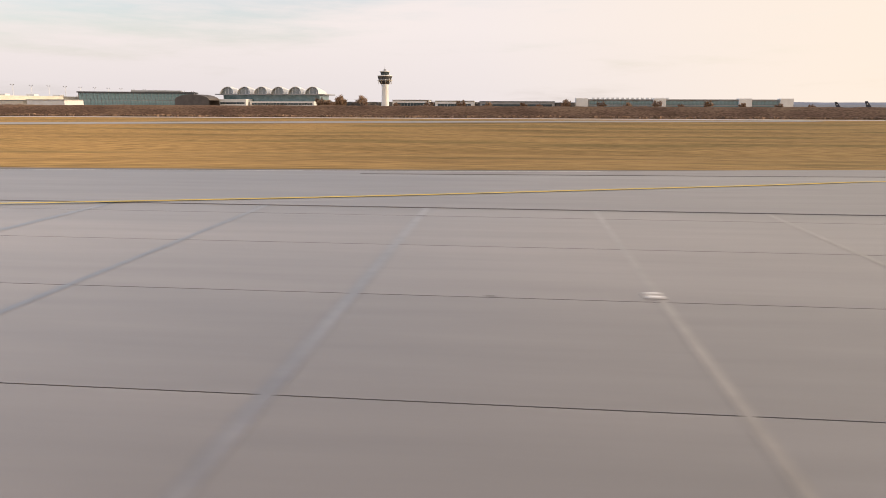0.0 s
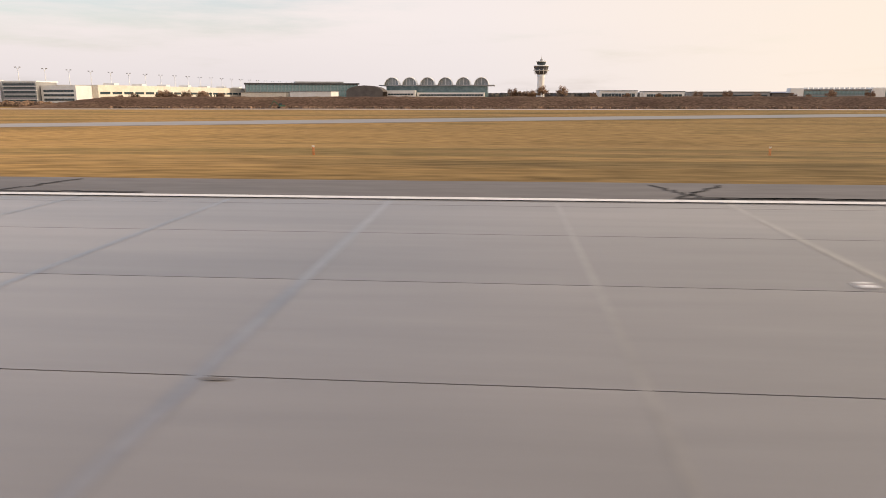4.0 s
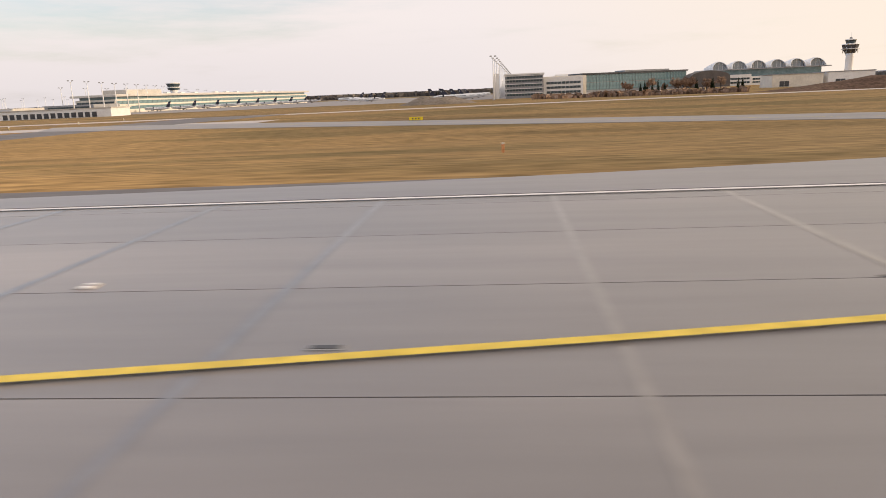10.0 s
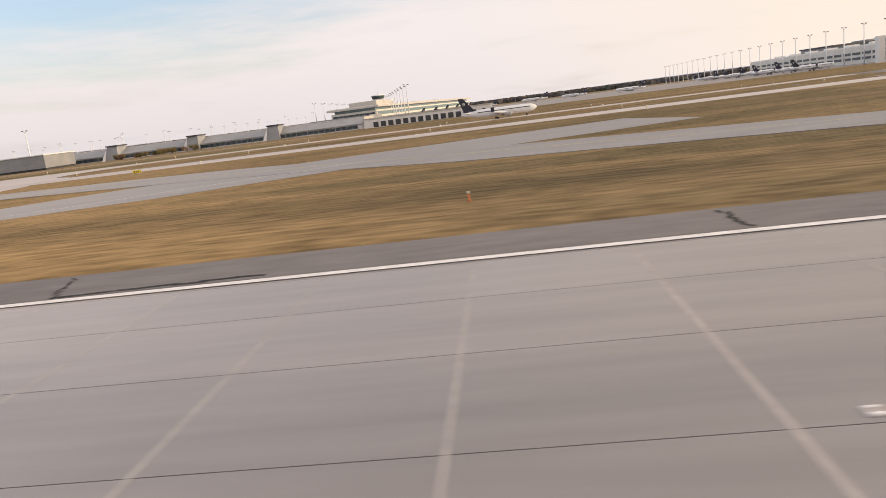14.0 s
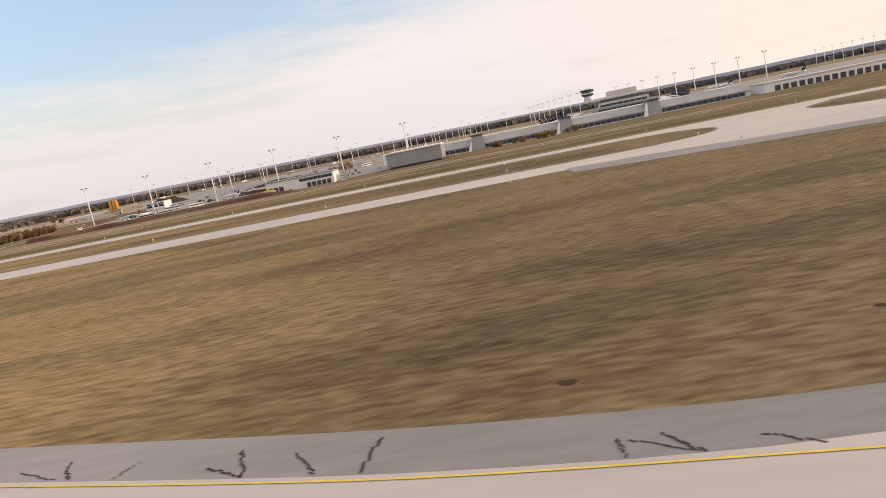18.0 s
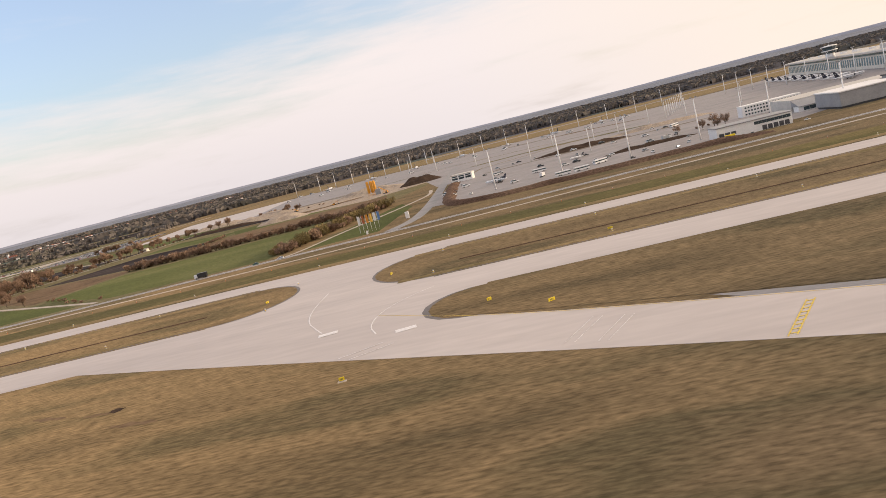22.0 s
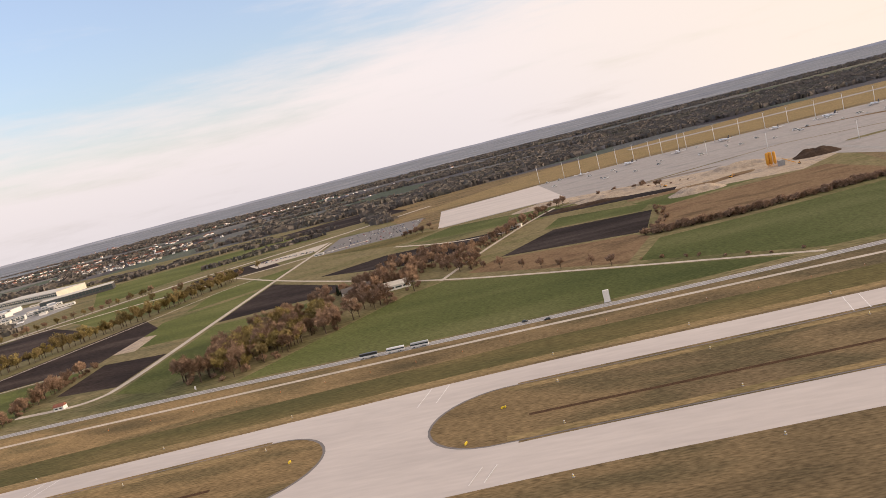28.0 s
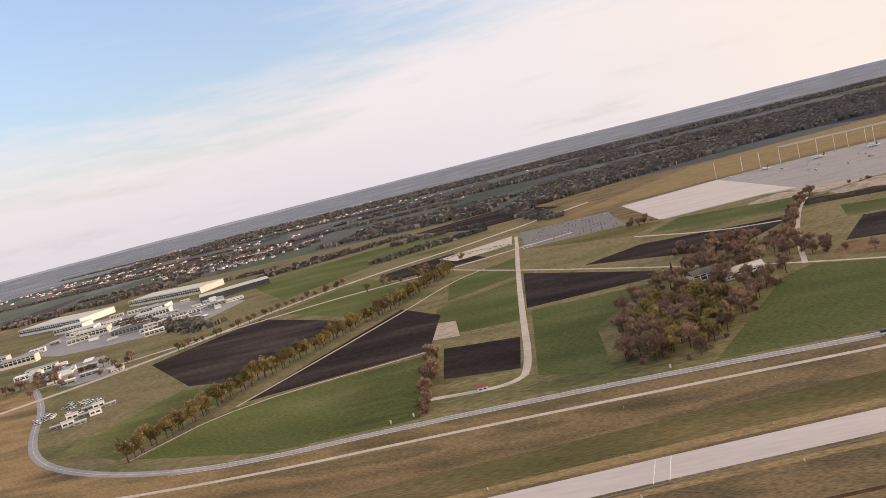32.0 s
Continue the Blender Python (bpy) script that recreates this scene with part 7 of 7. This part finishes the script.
for x, y, s in ((-1590.4, 90, .8), (-1542.5, 69.5, .8), (-1635, 116, .8), (-1686, 141, .8), (-1233.3, 32.0, 1.0), (-1056.6, 31.0, 0.9), (-1256.5, 31.2, 0.5)):
    t = empty("cover_slab", "pale square cover slab in the asphalt shoulder", "cover", "cover slabs", x=x, y=y, z=ground_z(x, y) + .02)
    box("slab", -.9 * s, .9 * s, -.6 * s, .6 * s, -.1, .03, WHITE, t, c=.02)
    box("rim", -1.25 * s, 1.25 * s, -.85 * s, .85 * s, -.12, .01, DARK, t)
t = empty("marker_lamp", "white lamp post on a pale concrete base in the grass", "light", x=-1235.4, y=44.0, z=ground_z(-1235.4, 44))
box("base", -1.0, 1.0, -.9, .9, -.15, .16, GRAVEL, t, c=.06)
lathe("post", [(.17, .15), (.13, .8)], PAINTW, t, n=8)
lathe("lamp_head", [(.2, .8), (.24, 1.0), (.1, 1.2)], PAINTW, t, n=8)
box("ring", -1.5, 1.5, -1.3, 1.3, -.2, .03, EARTH, t, "bare earth round the base")
t = empty("marker_box", "white square marker box standing in the grass", "marker", x=-1062, y=47, z=ground_z(-1062, 47))
box("box_body", -.45, .45, -.3, .3, .15, 1.0, PAINTW, t, c=.06)
box("foot", -.3, .3, -.2, .2, -.1, .15, GREY, t)

# ---- runway slabs ----
def slab_vf(x, y, z, s=5.0, g=0.035, d=0.25, w=5.0):
    a = g / 2
    e = 0.006
    t = [(x + e, y + a), (x + s - e, y + a), (x + s - e, y + w - a), (x + e, y + w - a)]
    return [(px, py, z - d) for px, py in t] + [(px, py, z) for px, py in t], [(4, 5, 6, 7), (0, 1, 5, 4), (1, 2, 6, 5), (2, 3, 7, 6), (3, 0, 4, 7)]


RUN = setting(obj("runway", [(420, -30.5, 3.72), (420, 29.4, 3.72), (-850, 29.4, 3.72), (-850, -30.5, 3.72)], [(0, 1, 2, 3)], JOINT), "grey concrete runway of square slabs with dark joints", "runway")
vs, fs = [], []
Y0 = 8.2 - 5 * 8


def slab_x(k):
    """Where the k-th joint crosses the runway; the bays are about 5.8 long."""
    return float(np.interp(k, (-82, 0, 11, 22, 59, 99, 113, 127, 140, 155, 169, 211, 320), (431, -48.7, -114.6, -179.6, -394.6, -628.2, -711.5, -791.4, -867.6, -952.5, -1035.8, -1281, -1915)))


near = [(k, y) for k in range(-12, 137) for y in (Y0 + 35, Y0 + 40)]
keep = set(near)
for i in range(-80, 318):
    x1, x = slab_x(i), slab_x(i + 1)
    za, zb = crown(x), crown(x1)
    for j in range(13 if x < -870 else 12):
        y, w = (Y0 + 5 * j, 5.0) if 0 < j < 12 else ((-30.0, 3.2) if j == 0 else (28.2, 1.9))
        if (i, y) in keep:
            continue
        v, f = slab_vf(x, y, 0, s=x1 - x, w=w)
        k = len(vs)
        vs += [(a, b, c + za + (zb - za) * (a - x) / (x1 - x)) for a, b, c in v]
        fs += [tuple(q + k for q in e) for e in f]
tagged(obj("slab_field", vs, fs, CONCRETE, RUN), kind="stuff")
v, f = slab_vf(0, 0, 0, s=5.8)
me = None
for i, y in near:
    x = slab_x(i + 1)
    if me is None:
        ob = obj("slab", v, f, CONCRETE, RUN)
        me = ob.data
    else:
        ob = new("slab", me)
        ob.parent = RUN
    ob.location, ob.scale = (x * U, y * U, 4.0 * U), ((slab_x(i) - x) / 5.8, 1, 1)

# smooth sealed joints across the runway; the western ones carry a painted pale glint
jr = random.Random(12)
for low, high, surface, label in ((-80, 181, GLOSSY_SEAL, "smooth sealed joints across the runway slabs"), (181, 318, SEAL, "sealed joints across the newer slabs, glint painted pale")):
    vs, fs = [], []
    for i in range(low, high):
        x = slab_x(i)
        w = jr.uniform(.05, .13)
        z = crown(x) + .008
        k = len(vs)
        vs += [(x - w, -30, z), (x + w, -30, z), (x + w, 28.0, z), (x - w, 28.0, z)]
        fs.append((k, k + 1, k + 2, k + 3))
    setting(obj("sealed_joint", vs, fs, surface), label, "joint")
# rubber left by tyres turning off
for a, b, c in (((-484, 10.5), (-481, 10.05), (-478, 9.6)), ((-477, 9.4), (-471.6, 8.9), (-465, 8.0)), ((-486, 12.4), (-478, 11.6), (-468, 10.5))):
    ribbon("rubber_mark", [a, b, c], 0.24, 0.014, RUBBER, "dark curved tyre mark on the runway", "marking", cuts=1, gap=2)

# dark spalls and tar spots along the joints
vs, fs = [], []
for i in range(200):
    x, y = jr.uniform(-1250, 300), 8.2 + 5 * jr.choice((-2, -1, 0, 0, 1, 1, 2, 3)) + jr.uniform(-.15, .15)
    z, n = crown(x) + .011, 7
    k = len(vs)
    rx, ry = jr.uniform(.08, .3), jr.uniform(.03, .09)
    vs += [(x + rx * math.cos(q * 6.283 / n) * jr.uniform(.6, 1.2), y + ry * math.sin(q * 6.283 / n) * jr.uniform(.6, 1.2), z) for q in range(n)]
    fs.append(tuple(range(k, k + n)))
setting(obj("tar_spot", vs, fs, ASPHALT), "small dark tar spots and spalls along the joints", "spots")
# tar-sealed cracks across the asphalt shoulders
vs, fs = [], []


def crack(x, y, dx, dy, w, lift):
    n = 7
    for q in range(n):
        a = (x + dx * q / n + jr.uniform(-.2, .2), y + dy * q / n + jr.uniform(-.12, .12))
        b = (x + dx * (q + 1.1) / n + jr.uniform(-.2, .2), y + dy * (q + 1.1) / n + jr.uniform(-.12, .12))
        d = math.hypot(b[0] - a[0], b[1] - a[1])
        ux, uy = -(b[1] - a[1]) / d * w, (b[0] - a[0]) / d * w
        k = len(vs)
        vs.extend((px, py, ground_z(px, py) + lift) for px, py in ((a[0] - ux, a[1] - uy), (b[0] - ux, b[1] - uy), (b[0] + ux, b[1] + uy), (a[0] + ux, a[1] + uy)))
        fs.append((k, k + 1, k + 2, k + 3))


for i in range(150):
    x = jr.uniform(-1262, 250)
    if not (-1030 < x < -850 or -830 < x < -440 or -150 < x):
        crack(x, edge(x) + .7, jr.uniform(-3, 3), jr.choice((2, 4, 4.4)), jr.uniform(.05, .12), .03)
        if i % 2:
            crack(x, edge(x) + jr.uniform(.6, 1.0), jr.uniform(4, 12), jr.uniform(-.1, .5), jr.uniform(.06, .16), .034)
for (x0, y0), (x1, y1) in zip(R6_FAR[:12], R6_FAR[1:13]):
    for _ in range(4):
        f = jr.random()
        x, y = x0 + (x1 - x0) * f, y0 + (y1 - y0) * f
        crack(x - .4, y + .4, jr.uniform(-5, 1), jr.uniform(2, 5), jr.uniform(.06, .12), .085)
for k in range(16):
    crack(-1256.5 - jr.uniform(0, 7), 30.4 + jr.uniform(0, 3), jr.uniform(-3, 2), jr.uniform(-.5, .8), jr.uniform(.06, .16), .085)
    crack(-1027.5 - jr.uniform(0, 22), 31 + jr.uniform(0, 2.8), jr.uniform(-7, 5), jr.uniform(-.5, .8), jr.uniform(.06, .16), .12)
setting(obj("sealed_crack", vs, fs, JOINT), "black tar-sealed cracks in the asphalt shoulder", "cracks")
# bare earth streaks of an old trench and hollows in the airfield grass
for pts, w in (([(-2172, 186.8), (-2144, 188.4), (-2116, 190.6), (-2085, 191.2), (-2054, 193.7)], 1.6), ([(-2028, 194), (-2004, 194.9), (-1975, 195.4)], 0.9), ([(-1946, 192.7), (-1931, 187.6)], 2.2), ([(-1923, 184), (-1912, 182.7)], 2.0), ([(-1906, 169.6), (-1890, 166.5)], 2.6)):
    ribbon("bare_earth", pts, lambda f, w=w: w * (0.25 + math.sin(math.pi * f)) * (0.8 + 0.4 * math.sin(f * 19)), 0.03, STUBBLE, "bare brown earth streak in the grass", "earth", cuts=2, gap=3)
for x, y, w, d in ((-1912, 184, 3, 2.2), (-1451, 52.4, 0.9, 0.7), (-1426, 57.4, 0.7, 0.5), (-1693, 108.2, 1.5, 0.8), (-1602, 62.9, 1.0, 0.6)):
    patch("hollow", [(x + w * math.cos(q * 0.524) * jr.uniform(.6, 1.1), y + d * math.sin(q * 0.524) * jr.uniform(.6, 1.1)) for q in range(12)], ground_z(x, y) + 0.035, EARTH, "dark bare hollow in the grass", "earth")
